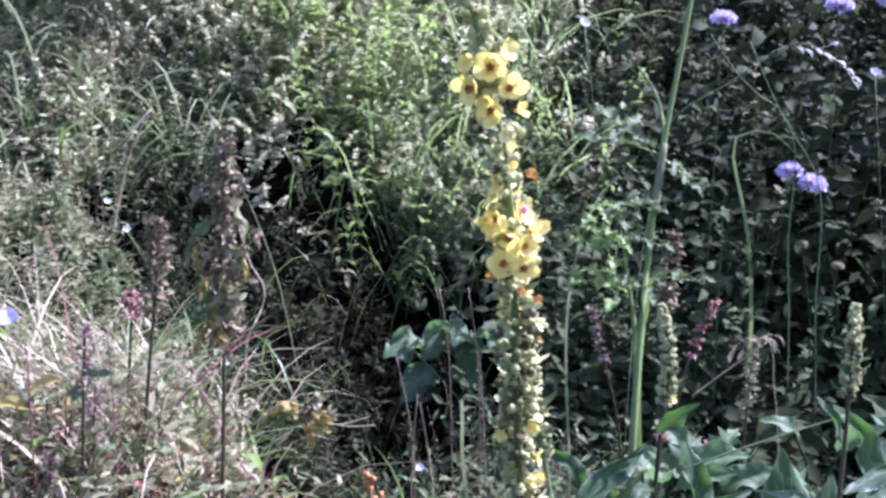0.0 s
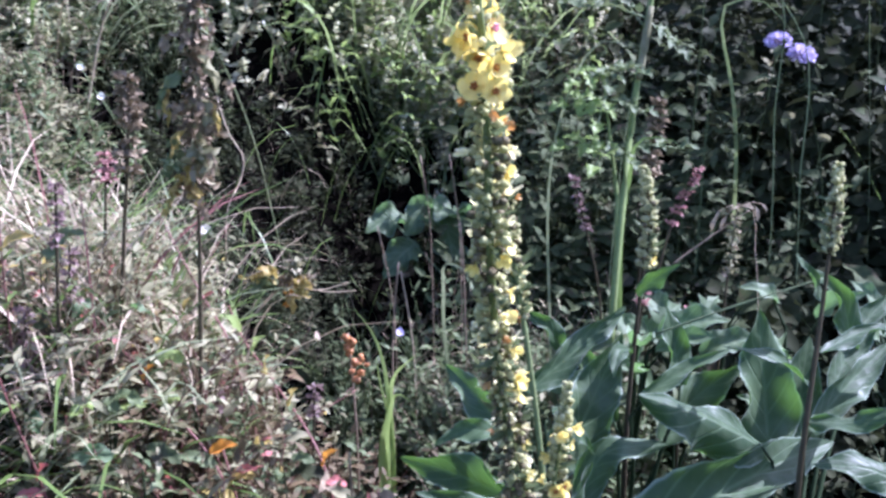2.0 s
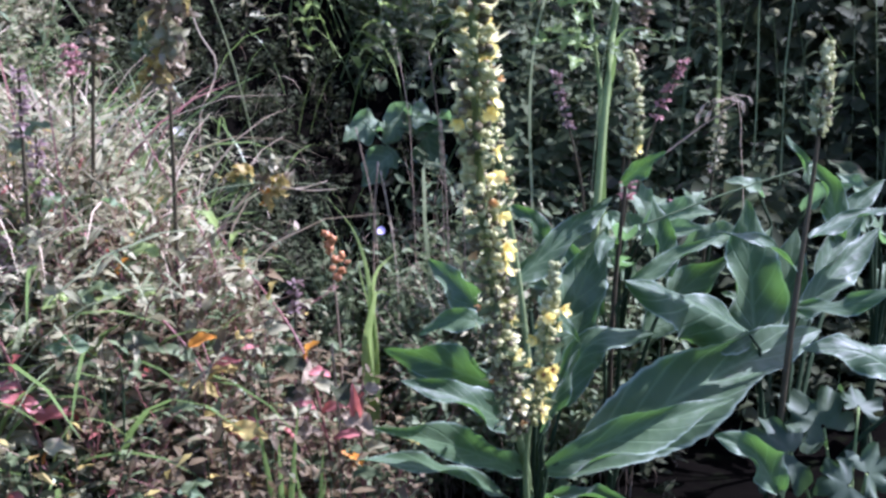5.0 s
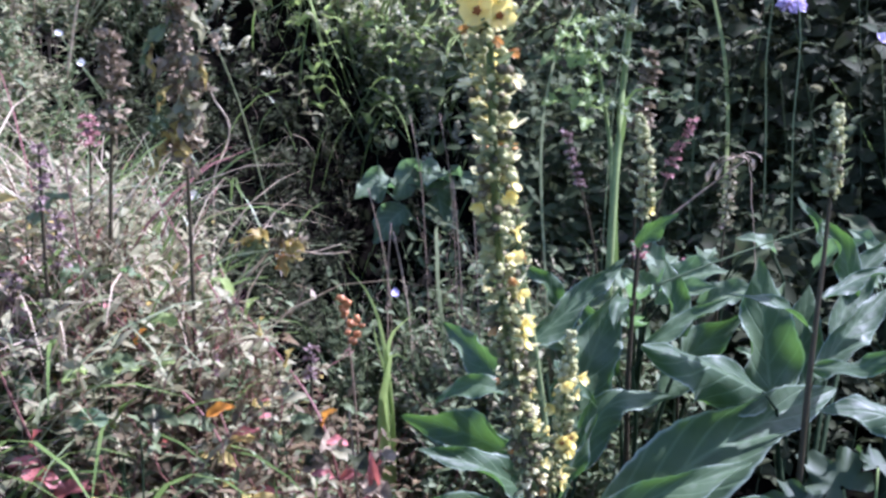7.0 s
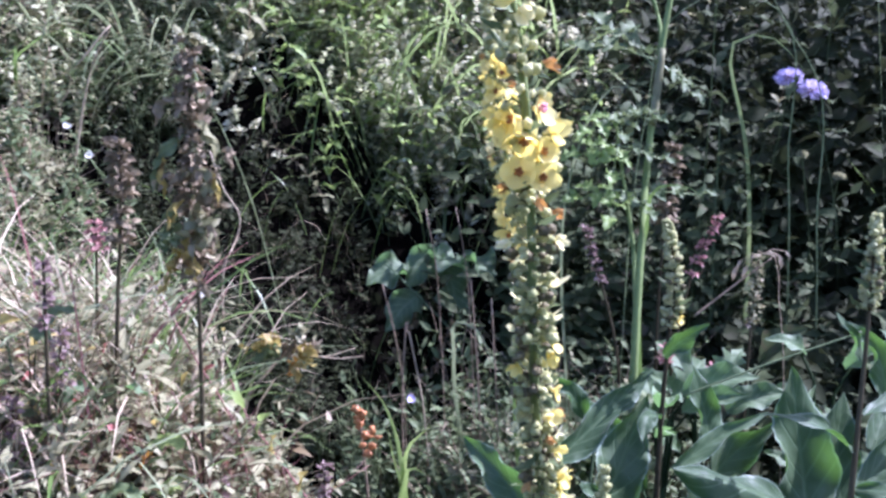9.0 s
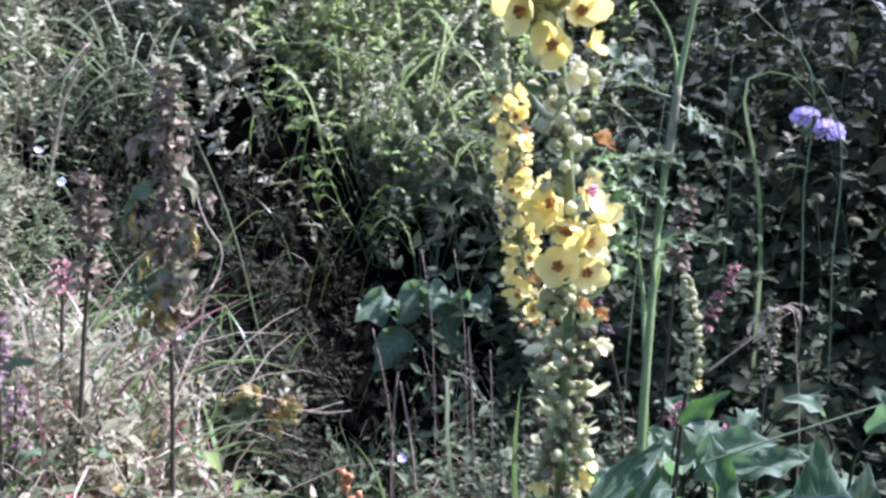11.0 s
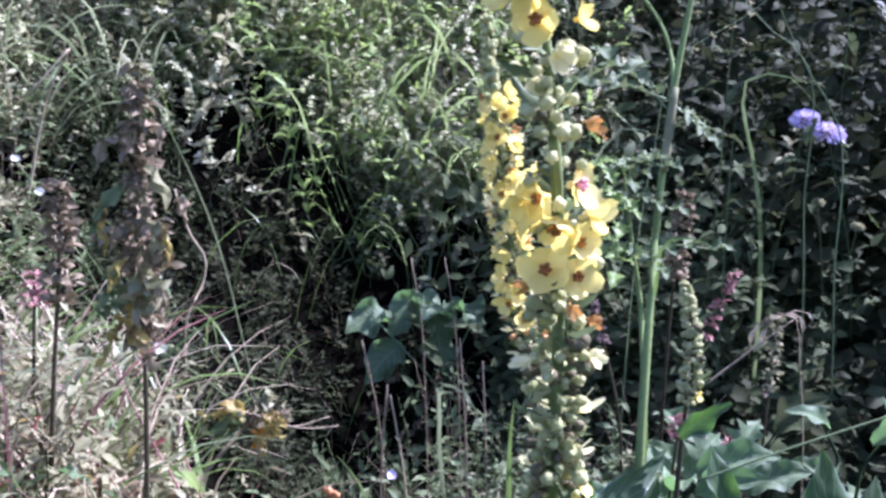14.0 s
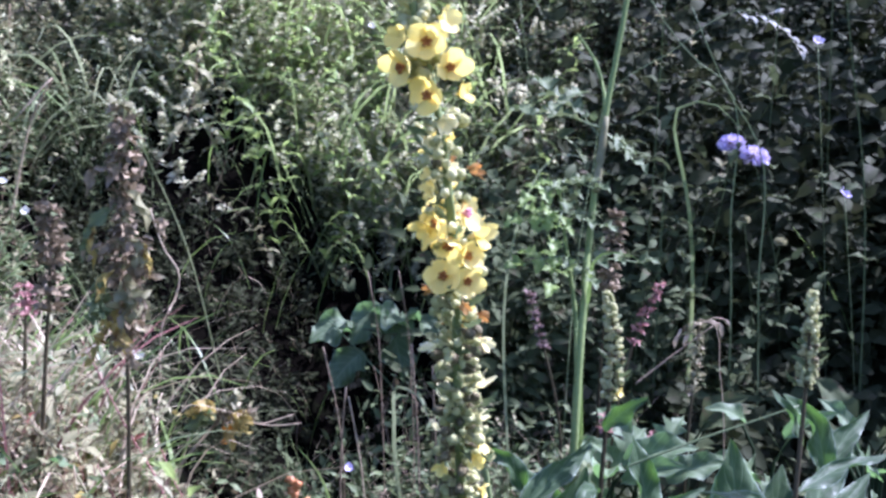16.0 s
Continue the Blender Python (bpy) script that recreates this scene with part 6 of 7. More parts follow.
# broad soft leaves at the back of the hollow
butter = thing("coltsfoot", (0.0, 1.98, 0.12), "clump of broad pale green leaves at the back of the hollow", "plant")
for b, t, w, up in (((-0.012, 1.97, 0.425), (0.050, 1.93, 0.404), 0.060, (0.1, -0.6, 0.8)), ((0.012, 1.97, 0.432), (-0.040, 1.94, 0.385), 0.055, (-0.5, -0.8, 0.3)), ((0.050, 1.98, 0.420), (0.100, 1.94, 0.395), 0.065, (0.2, -0.8, 0.5)), ((0.024, 1.95, 0.405), (0.040, 1.92, 0.325), 0.060, (0, -0.9, 0.3)), ((-0.050, 1.96, 0.405), (-0.112, 1.93, 0.385), 0.055, (0, -0.5, 0.85)), ((-0.03, 1.93, 0.36), (-0.08, 1.90, 0.31), 0.05, (0, -0.7, 0.6))):
    b, t = np.asarray(b), np.asarray(b) + (np.asarray(t) - b) * 1.25
    m = (b + t) / 2 + np.array([0, 0, 0.008])
    rib_leaf("leaf", butter, [b, m, t], (w * 0.72, w * 0.72), (0.45, up[1] * 0.55, 0.75), (0.15, 0.2), 0.12, M_COLT, (0.0, 1.98, 0.13), "", 0.4, 15, 8)
stem_part(butter, [(-0.09, 1.93, 0.419), (-0.032, 1.92, 0.358), (0.037, 1.91, 0.277), (0.05, 1.95, 0.15)], [0.0014, 0.002], M_COLT, 16, 6)
for k in range(16):
    a = RNG.uniform(0, 6.28)
    p = np.array([RNG.uniform(-0.07, 0.09), 1.90 + RNG.uniform(-0.03, 0.05), RNG.uniform(0.20, 0.34)])
    crumpled(butter, p, (0.03 * math.cos(a), -0.01, -0.025), 0.032, (M_DEAD, M_RUSSET, M_HERB_SHADE)[k % 3], 12, "withered brown leaf under the fresh ones")


# reddening willowherbs
def willowherb(label, points, leaves, mat=None):
    s = thing("willowherb", points[-1], label, "wildflower", "reddening willowherbs")
    C = curve(points, 24)
    V, F = tube(C, [0.0008, 0.0013, 0.0017], 5)
    part("stem", mesh_of("stem", V, F, mat or M_STEM_RED), s)
    for f, az, l, mt in leaves:
        p = np.array([np.interp(f, np.linspace(0, 1, 24), C[:, k]) for k in range(3)])
        a = math.radians(az)
        t = p + np.array([math.cos(a) * l, -abs(math.sin(a)) * l * 0.5, math.sin(a) * l * 0.8])
        small_leaf(s, p, t, l * 0.42, mt, "leaf", {"red_leaf": "crimson leaf", "orange_leaf": "orange leaf", "yellowing_leaf": "yellow leaf"}.get(mt.name, ""), arch=0.12, wave=0.12)
    return s


O, R_, Y, G, K = M_ORANGE, M_RED, M_DEAD_YELLOW, M_HERB, M_HERB_PINK
willowherb("red-stemmed willowherb with orange and green leaves", [(-0.375, 1.06, 0.50), (-0.33, 1.04, 0.455), (-0.27, 1.0, 0.398), (-0.20, 0.96, 0.335), (-0.15, 0.94, 0.20)], [(0.35, 60, 0.03, O), (0.5, 140, 0.03, K), (0.62, 30, 0.04, O), (0.66, 150, 0.045, G), (0.72, 50, 0.035, Y), (0.8, 200, 0.035, Y), (0.85, 20, 0.04, R_), (0.25, 120, 0.025, R_)])
willowherb("dark red willowherb stem with crimson leaves", [(-0.372, 0.85, 0.50), (-0.357, 0.85, 0.438), (-0.335, 0.85, 0.366), (-0.30, 0.84, 0.20)], [(0.2, 160, 0.035, G), (0.45, 60, 0.03, R_), (0.5, 190, 0.03, R_), (0.62, 20, 0.045, R_), (0.7, 150, 0.04, K), (0.75, 60, 0.035, O), (0.85, 30, 0.04, R_)])
willowherb("red-stemmed willowherb with yellow leaves", [(-0.225, 1.17, 0.445), (-0.21, 1.15, 0.42), (-0.16, 1.08, 0.385), (-0.097, 1.0, 0.33), (-0.06, 0.97, 0.18)], [(0.1, 120, 0.04, M_HERB_LIME), (0.3, 80, 0.035, Y), (0.45, 75, 0.04, Y), (0.55, 200, 0.03, K), (0.65, 60, 0.035, O), (0.72, 330, 0.04, K), (0.8, 20, 0.035, R_), (0.2, 60, 0.04, M_HERB_LIME)])
willowherb("red-stemmed willowherb with crimson lower leaves", [(-0.20, 0.98, 0.36), (-0.185, 0.96, 0.33), (-0.165, 0.94, 0.25), (-0.15, 0.93, 0.12)], [(0.2, 30, 0.035, R_), (0.3, 150, 0.04, Y), (0.5, 20, 0.035, R_), (0.6, 170, 0.03, O)])
willowherb("small willowherb with glowing red leaves beside the rosette", [(-0.03, 0.97, 0.30), (-0.032, 0.96, 0.26), (-0.03, 0.95, 0.12)], [(0.15, 80, 0.03, R_), (0.3, 190, 0.03, R_), (0.4, 20, 0.03, K), (0.5, 120, 0.04, O)])
willowherb("willowherb with yellow-green leaves on the mound", [(-0.41, 0.98, 0.60), (-0.405, 0.97, 0.52), (-0.40, 0.97, 0.30)], [(0.15, 30, 0.045, Y), (0.2, 170, 0.04, Y), (0.35, 50, 0.035, M_HERB_LIME), (0.5, 10, 0.03, K)])
willowherb("thin pinkish willowherb stem leaning over the mound", [(-0.42, 1.12, 0.57), (-0.36, 1.10, 0.52), (-0.29, 1.07, 0.46), (-0.24, 1.05, 0.28)], [(0.3, 60, 0.02, R_), (0.6, 20, 0.02, K)], M_HERB_PINK)
willowherb("thin pinkish willowherb stem leaning over the mound", [(-0.33, 1.25, 0.55), (-0.27, 1.20, 0.46), (-0.22, 1.15, 0.40), (-0.20, 1.12, 0.22)], [(0.35, 40, 0.02, R_), (0.55, 160, 0.02, K)], M_STEM_RED)



# broad leaves low among the mound's herbs
def broad_plant(x, y, top, leaves, size, mats, label, seed):
    """A low plant of a few broad oval leaves on thin stalks, each a part."""
    rng = np.random.default_rng(seed)
    z0 = float(ground_z(x, y))
    s = thing("broad_leaved_herb", (x, y, z0), label, "plant", "broad-leaved herbs on the mound")
    for k in range(leaves):
        a = rng.uniform(0, 6.28)
        b = np.array([x + 0.02 * math.cos(a), y + 0.015 * math.sin(a), z0 + (top - z0) * rng.uniform(0.72, 1.0)])
        l = size * rng.uniform(0.8, 1.25)
        d = np.array([math.cos(a), math.sin(a) * 0.6, rng.uniform(-0.5, 0.25)])
        rib_leaf("leaf", s, [b, b + d * l * 0.5 + np.array([0, 0, 0.08 * l]), b + d * l], (l * 0.27, l * 0.27), (rng.uniform(-0.5, 0.5), rng.uniform(-0.9, 0.1), 0.8), (0.3, 0.3), 0.12, mats[k % len(mats)], (x, y, z0 - 0.005), "", 0.35, 11, 6)
    return s


for k, (x, y, top, n, l, mts) in enumerate((
    (-0.250, 0.86, 0.40, 3, 0.044, (M_HERB_SHADE, M_COLT)), (-0.36, 0.83, 0.36, 4, 0.034, (M_RED, M_HERB_PINK)), (-0.31, 0.80, 0.33, 4, 0.034, (M_HERB, M_HERB_PINK)), (-0.16, 0.86, 0.33, 4, 0.034, (M_DEAD_YELLOW, M_HERB)), (-0.10, 0.88, 0.30, 4, 0.032, (M_RED, M_RUSSET, M_HERB)),
    (-0.05, 0.84, 0.30, 4, 0.036, (M_RUSSET, M_HERB_SHADE)), (-0.20, 0.80, 0.30, 4, 0.034, (M_HERB, M_COLT)), (-0.38, 0.92, 0.44, 4, 0.036, (M_HERB_GREY, M_COLT)), (-0.30, 0.94, 0.43, 4, 0.034, (M_HERB_LIME, M_HERB)), (-0.14, 0.98, 0.36, 4, 0.034, (M_HERB, M_DEAD_YELLOW)),
    (-0.22, 1.02, 0.43, 4, 0.036, (M_HERB_LIME, M_HERB_GREY)), (-0.33, 1.06, 0.52, 4, 0.034, (M_HERB_GREY, M_COLT)), (-0.42, 1.08, 0.56, 4, 0.036, (M_HERB_GREY, M_HERB)), (-0.12, 0.80, 0.24, 4, 0.034, (M_HERB_SHADE, M_RED)), (-0.26, 0.76, 0.27, 4, 0.034, (M_HERB, M_HERB_PINK)), (-0.35, 0.76, 0.29, 4, 0.036, (M_COLT, M_RED)),
)):
    broad_plant(x, y, top, n, l, mts, "low herb with broad oval leaves turning " + ("red" if M_RED in mts else "yellow" if M_DEAD_YELLOW in mts else "brown" if M_RUSSET in mts else "pale green"), 300 + k)

crumple = thing("withered_herb", (-0.06, 0.97, 0.08), "withered brown herb with crumpled dark leaves and crimson tips", "plant")
for i in range(22):
    a, f = RNG.uniform(0, 6.28), RNG.random()
    b = np.array([-0.06 + 0.03 * math.cos(a) * f, 0.97 + 0.03 * math.sin(a), 0.13 + 0.20 * f])
    l = RNG.uniform(0.022, 0.042)
    small_leaf(crumple, b, b + np.array([math.cos(a) * l, math.sin(a) * l * 0.7, RNG.uniform(-0.4, 0.5) * l]), l * 0.6, M_HERB_DARK if i % 3 else M_DEAD, arch=0.2, fold=0.7, wave=0.35)
stem_part(crumple, [(-0.06, 0.97, 0.08), (-0.055, 0.97, 0.2), (-0.06, 0.965, 0.345)], [0.0022, 0.0012], M_DEAD, 12, 5)
for b, t in (((-0.035, 0.94, 0.27), (-0.038, 0.935, 0.315)), ((-0.075, 0.935, 0.285), (-0.10, 0.93, 0.292)), ((-0.06, 0.94, 0.32), (-0.085, 0.93, 0.325))):
    small_leaf(crumple, b, t, 0.013, M_RED, "tip_leaf", "crimson leaf tip", arch=0.15)

# lobed leaves before the rosettes
def scalloped_leaf(parent, base, tip, up, lobes, seed, foot, mat):
    """A rounded leaf with deep round lobes and a ruffled edge, spread like a fan from its stalk."""
    rng = np.random.default_rng(seed)
    base, tip, foot = np.asarray(base, float), np.asarray(tip, float), np.asarray(foot, float)
    D = unit(tip - base)
    S = unit(np.cross(D, up))
    U = np.cross(S, D)
    R = 0.86 * np.linalg.norm(tip - base)
    th, rr = np.meshgrid(np.linspace(-2.3, 2.3, 61), np.linspace(0.06, 1, 8), indexing="ij")
    k = lobes * 0.68
    edge = 0.50 + 0.50 * np.abs(np.cos(th * k + 0.4 * np.sin(th * 1.7 + seed))) ** 0.7 + 0.05 * np.sin(th * 17 + rng.uniform(0, 6))
    r = R * rr * (1 - (1 - edge) * rr**1.5) * (1 - 0.30 * np.abs(th) / 2.3)
    lift = R * (0.13 * rr**3 * np.sin(th * k * 2 + rng.uniform(0, 6)) + 0.17 * rr**2 * np.sin(th * 2.1 + rng.uniform(0, 6)) + 0.07 * rr**4 * np.sin(th * 11 + rng.uniform(0, 6)))
    V = base + D * (r * np.cos(th) + 0.02 * R)[..., None] + S * (r * np.sin(th) * 0.95)[..., None] + U * lift[..., None]
    uv = np.stack([np.sin(th) * rr, 0.5 + 0.5 * np.cos(th) * rr], -1).reshape(-1, 2)
    V = V.reshape(-1, 3)
    F = [[i * 8 + j, i * 8 + j + 1, (i + 1) * 8 + j + 1, (i + 1) * 8 + j] for i in range(60) for j in range(7)]
    tv, tf = tube(curve([foot, foot * 0.4 + base * 0.6 + np.array([0, 0, 0.012]), base], 9), [0.0028, 0.0022, 0.0014], 6)
    F2 = F + [[a + len(V) for a in q] for q in tf]
    return part("leaf", mesh_of("leaf", np.concatenate([V, tv]), F2, [mat, M_STALK], [0] * len(F) + [1] * len(tf), np.concatenate([uv, np.full((len(tv), 2), 0.5)])), parent)


lob = thing("lobed_leaf_plant", (0.48, 0.95, 0.03), "low plant with deeply lobed grey-green ruffled leaves", "plant")
for k, (b, t, up, n) in enumerate((
    ((0.476, 1.03, 0.212), (0.438, 1.07, 0.252), (0.1, -0.75, 0.65), 5),
    ((0.420, 0.97, 0.212), (0.352, 0.98, 0.218), (0.0, -0.60, 0.80), 5),
    ((0.512, 1.03, 0.237), (0.522, 1.07, 0.252), (0.3, -0.60, 0.75), 4),
    ((0.468, 0.93, 0.196), (0.420, 0.92, 0.196), (0.1, -0.75, 0.65), 5),
    ((0.493, 0.95, 0.198), (0.535, 0.97, 0.205), (0.1, -0.80, 0.60), 5),
)):
    scalloped_leaf(lob, b, t, up, n, 40 + k, (0.48, 0.95, 0.04), M_LOBED)

# bent straws and pale bits
for pts, r, lab in (
    ([(-0.60, 1.78, 0.62), (-0.53, 1.75, 0.82), (-0.505, 1.74, 0.855), (-0.555, 1.70, 0.79)], 0.002, "bent pale straw on the slope"),
    ([(-0.325, 1.60, 0.40), (-0.313, 1.60, 0.50), (-0.300, 1.60, 0.522), (-0.290, 1.60, 0.570), (-0.308, 1.60, 0.600), (-0.328, 1.60, 0.665)], 0.0016, "wavy pale straw beside the dead spike"),
    ([(-0.22, 1.55, 0.40), (-0.262, 1.50, 0.64), (-0.310, 1.45, 0.79)], 0.0012, "straight grey grass stalk at the hollow"),
    ([(-0.040, 1.42, 0.03), (-0.040, 1.42, 0.38), (-0.034, 1.42, 0.441)], 0.0018, "brown upright dead stalk in the hollow"),
    ([(-0.010, 1.42, 0.03), (-0.018, 1.42, 0.35), (-0.031, 1.42, 0.428)], 0.0016, "yellowish dead stalk in the hollow"),
    ([(0.065, 1.42, 0.03), (0.06, 1.42, 0.42), (0.055, 1.42, 0.50)], 0.0014, "reddish dry stalk behind the spike"),
    ([(0.09, 1.40, 0.03), (0.085, 1.40, 0.40), (0.082, 1.40, 0.475)], 0.0014, "reddish dry stalk behind the spike"),
    ([(0.014, 1.52, 0.03), (0.012, 1.51, 0.40), (0.008, 1.50, 0.498), (-0.005, 1.50, 0.585)], 0.0010, "dull dry seed stalk standing in the hollow"),
    ([(0.058, 1.52, 0.03), (0.056, 1.51, 0.40), (0.051, 1.50, 0.500), (0.038, 1.50, 0.586)], 0.0009, "reddish dry seed stalk standing in the hollow"),
    ([(-0.050, 1.52, 0.03), (-0.052, 1.51, 0.38), (-0.070, 1.50, 0.477)], 0.0013, "dull tapering seed stalk standing in the hollow"),
):
    g = thing("dry_stalk", pts[0], lab, "stalk", "dry stalks")
    stem_part(g, pts, [r, r * 0.7], M_STRAW if "pale" in lab or "yell" in lab else (M_STEM_TAN if "grey" not in lab else M_GRASS_BLUE), 18, 5)
for x, y, z, r, mt, lab in ((-0.318, 1.45, 0.480, 0.008, M_PALE, "small white flower low beside the dead spike"), (-0.52, 1.55, 0.71, 0.006, M_PALE, "small white flower on the slope"), (-0.50, 1.57, 0.665, 0.006, M_PALE, "small white flower with a pink base"), (-0.02, 2.5, 0.98, 0.010, M_PALE, "small pale flower high on the bank"), (0.26, 2.0, 1.02, 0.011, M_PALE, "small pale flower high on the bank"), (0.93, 1.9, 0.98, 0.010, M_LILAC, "tiny lilac flower before the hedge"), (0.78, 1.9, 0.92, 0.010, M_LILAC, "tiny lilac flower before the hedge"), (0.80, 1.8, 0.66, 0.010, M_LILAC, "tiny lilac flower before the hedge"), (-0.026, 1.30, 0.372, 0.006, M_LILAC, "tiny lilac flower in the hollow"), (-0.46, 1.05, 0.62, 0.010, M_LILAC, "tiny lilac flower on the mound"), (-0.30, 1.0, 0.36, 0.007, M_PALE, "tiny pale flower on the mound")):
    z0 = float(ground_z(x, y))
    s = thing("small_flower", (x, y, z0), lab, "wildflower", "small scattered flowers")
    stem_part(s, [(x + 0.10, y + 0.10, z0 + 0.01), (x + 0.06, y + 0.06, (z + z0) / 2), (x, y, z)], [0.0009, 0.0006], M_STEM_GREEN, 12, 4)
    V, F = petal_flower(r, 0.5, int(1000 * abs(x)))
    me = mesh_of("petals", V, F, mt)
    part("petals", me, s, aim((x, y, z), (0.2, -0.7, 0.6)))


# ---- countable leafy stems ----
def leaf_mesh(l, w, mat, seed, shape="lance", nl=9, nw=4):
    V, F, uv = big_leaf((0, 0, 0), (l, 0, 0), w, up=(0, 0, 1), arch=0.10, fold=0.3, wave=0.12, shape=shape, nl=nl, nw=nw)
    V[:, 2] -= 0.35 * (V[:, 0] / l) ** 2 * l * (0.4 + 0.6 * (seed % 3) / 2)
    return mesh_of("leaf", V, F, [mat], None, uv)


def sprig(name, label, category, group, h, l, aspect, nodes, mat, stem_mat, seed, bend=0.25, bare=0.15, shape="lance"):
    """A leafy stem at the origin, with pairs of leaves, each a part."""
    rng = np.random.default_rng(seed)
    s = thing(name, (0, 0, 0), label, category, group)
    a = rng.uniform(0, 6.28)
    b2 = a + rng.uniform(-1.2, 1.2)
    pts = [(0, 0, 0), (bend * h * 0.25 * math.cos(b2), bend * h * 0.25 * math.sin(b2), h * 0.35), (bend * h * 0.4 * math.cos(a), bend * h * 0.4 * math.sin(a), h * 0.7), (bend * h * math.cos(a), bend * h * math.sin(a), h)]
    C = curve(pts, 14)
    V, F = tube(C, [0.0010, 0.0009, 0.0006], 4)
    part("stem", mesh_of("stem", V, F, stem_mat), s)
    meshes = [leaf_mesh(l * k, l * k * aspect, mat, i, shape) for i, k in enumerate((1.0, 0.85, 0.7, 0.5))]
    for i in range(nodes):
        f = bare + (1 - bare) * (i + 0.5) / nodes
        p = Vector([float(np.interp(f, np.linspace(0, 1, 14), C[:, k])) for k in range(3)])
        for k in range(2):
            az = math.degrees(i * 1.57 + k * 3.14 + rng.uniform(-0.4, 0.4))
            me = meshes[min(3, int(f * 3.2 + rng.uniform(-0.3, 0.6)))]
            part("leaf", me, s, Matrix.Translation(p) @ pose(0, 0, 0, rng.uniform(-25, 25), rng.uniform(-45, 20), az))
    return s


def plant_out(kinds, places, size=(0.8, 1.2), seed=0, sink=0.01, lean=12):
    rng = np.random.default_rng(seed)
    first = set()
    for i, (x, y) in enumerate(places):
        k = int(rng.integers(len(kinds)))
        m = pose(x, y, float(ground_z(x, y)) - sink, rng.uniform(-lean, lean), rng.uniform(-lean, lean), rng.uniform(0, 360)) @ Matrix.Scale(rng.uniform(*size), 4)
        if k in first:
            copy_thing(kinds[k], m)
        else:
            kinds[k].matrix_basis = m
            first.add(k)
    for k in range(len(kinds)):
        if k not in first:
            x, y = places[k]
            kinds[k].matrix_basis = pose(x + 0.03, y + 0.05, float(ground_z(x + 0.03, y + 0.05)) - sink)


def random_places(n, x0, x1, y0, y1, seed):
    rng = np.random.default_rng(seed)
    return [(float(x), float(y)) for x, y in zip(rng.uniform(x0, x1, n), rng.uniform(y0, y1, n))]


# The hedge and dim stems carry their shade in the leaf colour.
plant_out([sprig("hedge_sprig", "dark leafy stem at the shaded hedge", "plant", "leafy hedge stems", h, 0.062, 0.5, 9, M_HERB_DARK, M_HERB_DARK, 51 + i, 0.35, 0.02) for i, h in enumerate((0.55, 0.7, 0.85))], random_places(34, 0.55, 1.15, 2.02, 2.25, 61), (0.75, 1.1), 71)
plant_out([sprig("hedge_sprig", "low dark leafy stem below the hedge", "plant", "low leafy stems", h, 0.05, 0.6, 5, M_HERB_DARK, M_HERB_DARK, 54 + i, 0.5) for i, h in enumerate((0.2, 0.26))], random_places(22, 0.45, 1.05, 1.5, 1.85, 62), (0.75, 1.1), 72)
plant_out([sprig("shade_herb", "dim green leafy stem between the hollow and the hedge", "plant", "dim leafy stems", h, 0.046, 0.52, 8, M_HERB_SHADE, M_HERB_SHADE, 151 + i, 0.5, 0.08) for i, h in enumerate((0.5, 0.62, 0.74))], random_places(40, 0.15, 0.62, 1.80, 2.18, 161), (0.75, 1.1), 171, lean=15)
plant_out([sprig("bank_herb", "fresh green leafy stem on the bank", "plant", "leafy bank stems", h, 0.05, 0.4, 8, M_HERB_LIME, M_STEM_GREEN, 56 + i, 0.5) for i, h in enumerate((0.3, 0.4))], random_places(34, -0.6, 0.40, 2.2, 2.8, 63), (0.75, 1.15), 73, lean=18)
plant_out([sprig("bank_herb", "grey-green leafy stem on the bank", "plant", "leafy bank stems", h, 0.04, 0.45, 9, M_HERB_GREY, M_STEM_TAN, 58 + i, 0.5) for i, h in enumerate((0.28, 0.36))], random_places(36, -0.5, 0.7, 2.15, 2.7, 64), (0.75, 1.15), 74, lean=18)
plant_out([sprig("hollow_herb", "thin leafy stem in the hollow", "plant", "leafy stems in the hollow", h, 0.036, 0.42, 6, M_HERB, M_STEM_TAN, 60 + i, 0.5) for i, h in enumerate((0.18, 0.24))], random_places(18, -0.12, 0.30, 1.25, 1.55, 65), (0.75, 1.1), 75, lean=18)
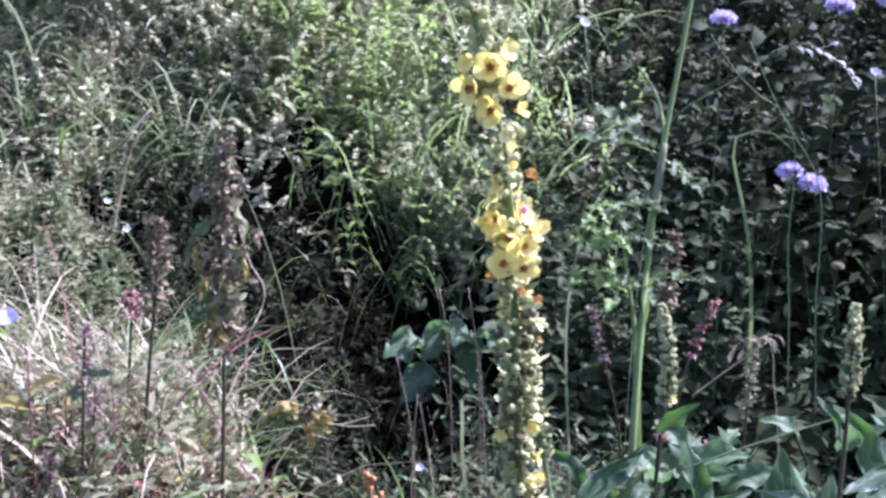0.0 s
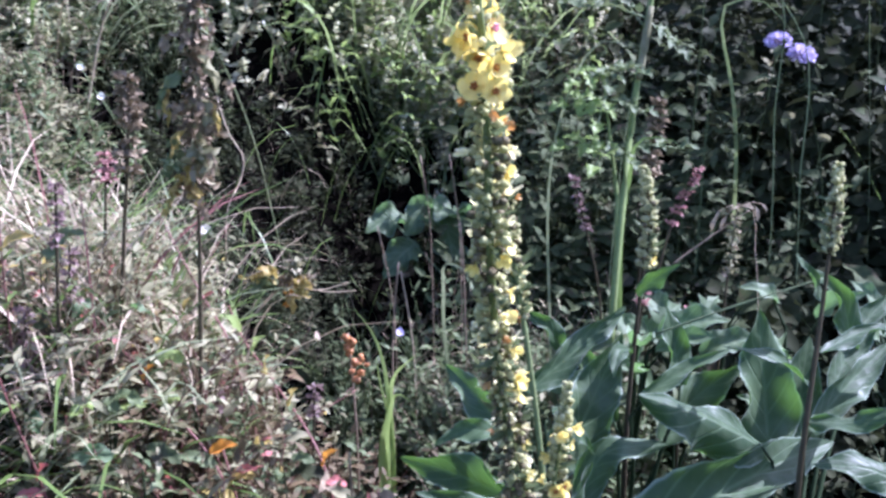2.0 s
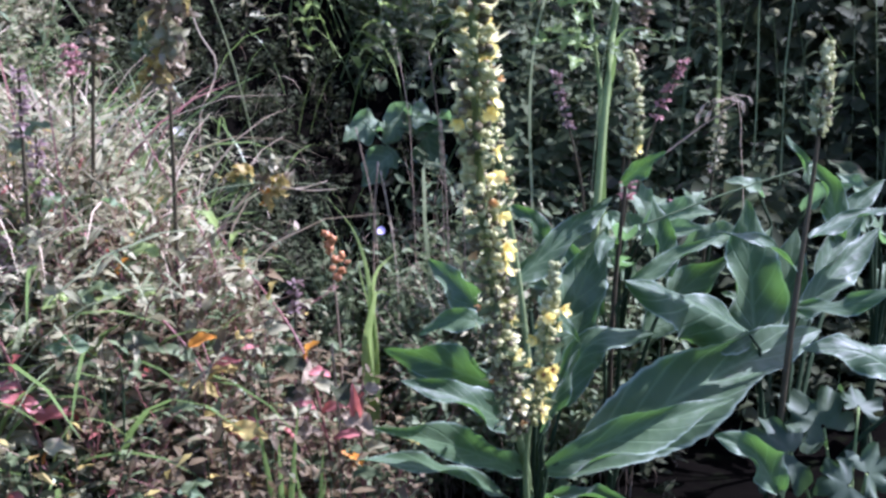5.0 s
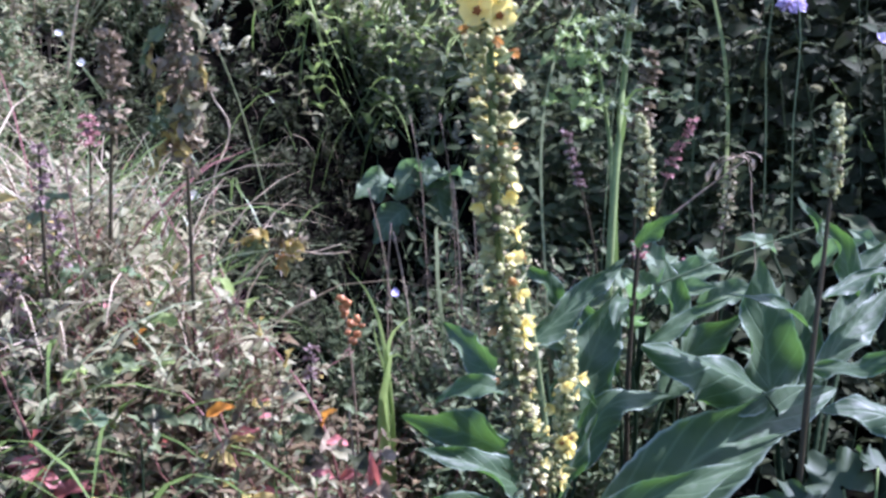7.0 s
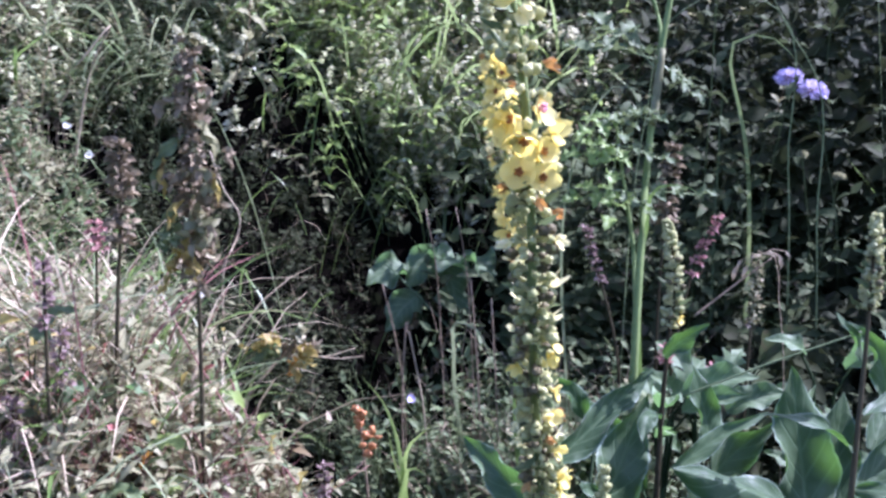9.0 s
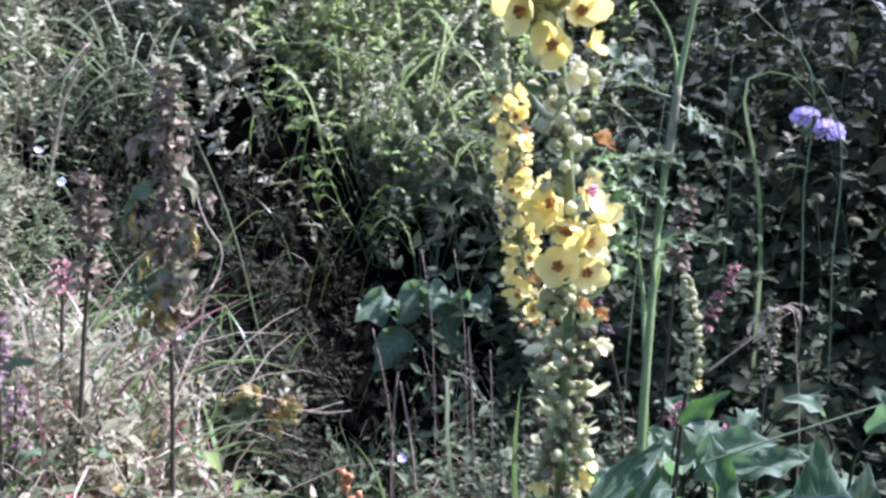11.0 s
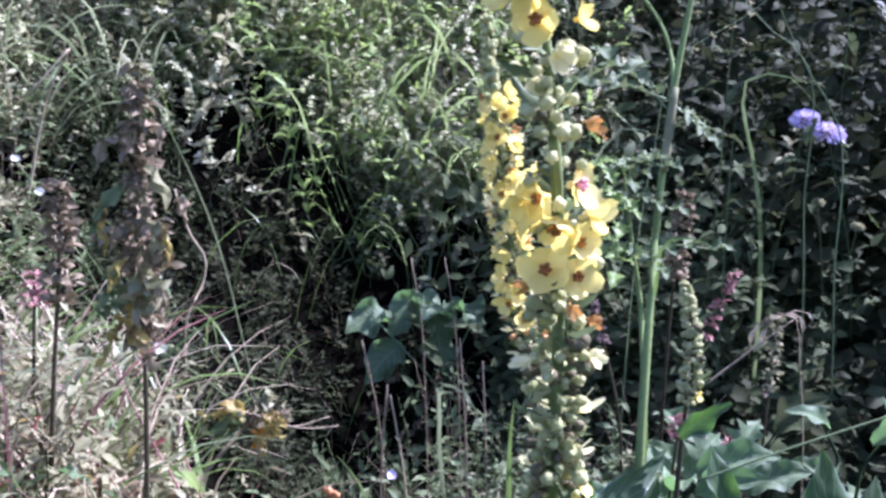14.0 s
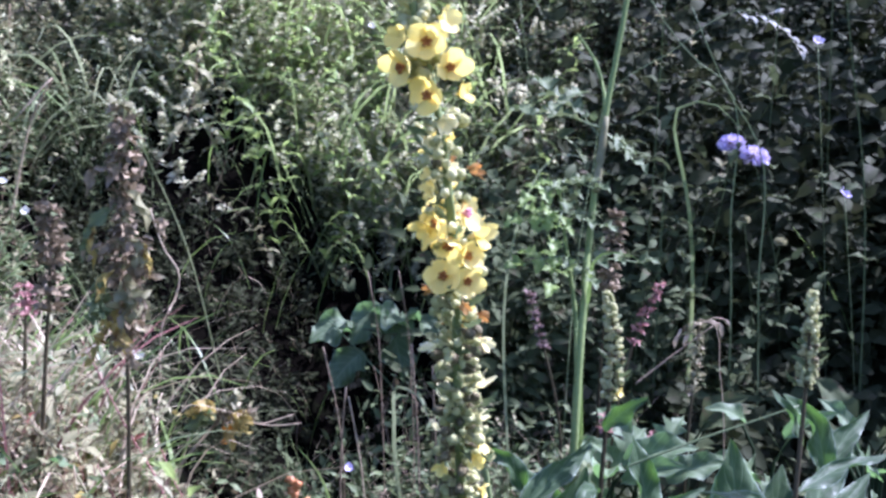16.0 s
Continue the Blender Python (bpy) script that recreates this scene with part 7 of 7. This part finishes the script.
plant_out([sprig("mound_herb", "faded leafy stem on the mound", "plant", "leafy stems on the mound", h, 0.034, 0.4, 7, mt, M_STEM_RED, 62 + i, 0.6) for i, (h, mt) in enumerate(((0.22, M_HERB_PINK), (0.24, M_HERB_GREY), (0.2, M_HERB)))], random_places(46, -0.62, -0.12, 0.75, 1.3, 66), (0.8, 1.15), 76, lean=25)
plant_out([sprig("rosette_herb", "green leafy stem behind the mullein leaves", "plant", "leafy stems behind the rosettes", h, 0.06, 0.5, 4, M_HERB_DARK, M_STEM_GREEN, 65 + i, 0.4) for i, h in enumerate((0.22, 0.28))], random_places(14, 0.2, 0.75, 1.3, 1.5, 67), (0.8, 1.1), 77)


def small_rosette(x, y, n, l, w, z_top, mat, label, seed):
    """A low plant of broad rising leaves, each a part."""
    rng = np.random.default_rng(seed)
    z0 = float(ground_z(x, y))
    s = thing("leafy_plant", (x, y, z0), label, "plant", "leafy plants behind the rosettes")
    for i in range(n):
        a = 2.4 * i + rng.uniform(-0.3, 0.3)
        h = z0 + (z_top - z0) * rng.uniform(0.45, 0.9)
        b = np.array([x + 0.03 * math.cos(a), y + 0.03 * math.sin(a), h])
        ll = l * rng.uniform(0.75, 1.15)
        t = b + np.array([math.cos(a) * ll, math.sin(a) * ll * 0.8, ll * rng.uniform(0.0, 0.7)])
        leaf_part("leaf", s, b, t, w * rng.uniform(0.8, 1.2), mat=mat, foot=(x, y, z0 - 0.01), up=(0, -0.6, 0.8), arch=0.12, nl=11, nw=6, shape="lobed" if i % 4 == 3 else "lance")
    return s


for i, (x, y, n, l, w, zt, mt) in enumerate(((0.36, 1.36, 7, 0.085, 0.040, 0.42, M_COLT), (0.29, 1.30, 8, 0.085, 0.038, 0.43, M_COLT), (0.54, 1.42, 8, 0.065, 0.030, 0.43, M_COLT), (0.66, 1.34, 8, 0.07, 0.032, 0.43, M_COLT), (0.72, 1.48, 7, 0.09, 0.045, 0.42, M_HERB_SHADE), (0.20, 1.34, 7, 0.08, 0.036, 0.38, M_HERB), (0.46, 1.54, 7, 0.09, 0.04, 0.42, M_HERB_SHADE))):
    small_rosette(x, y, n, l, w, zt, mt, "broad-leaved green plant behind the mullein rosettes", 90 + i)
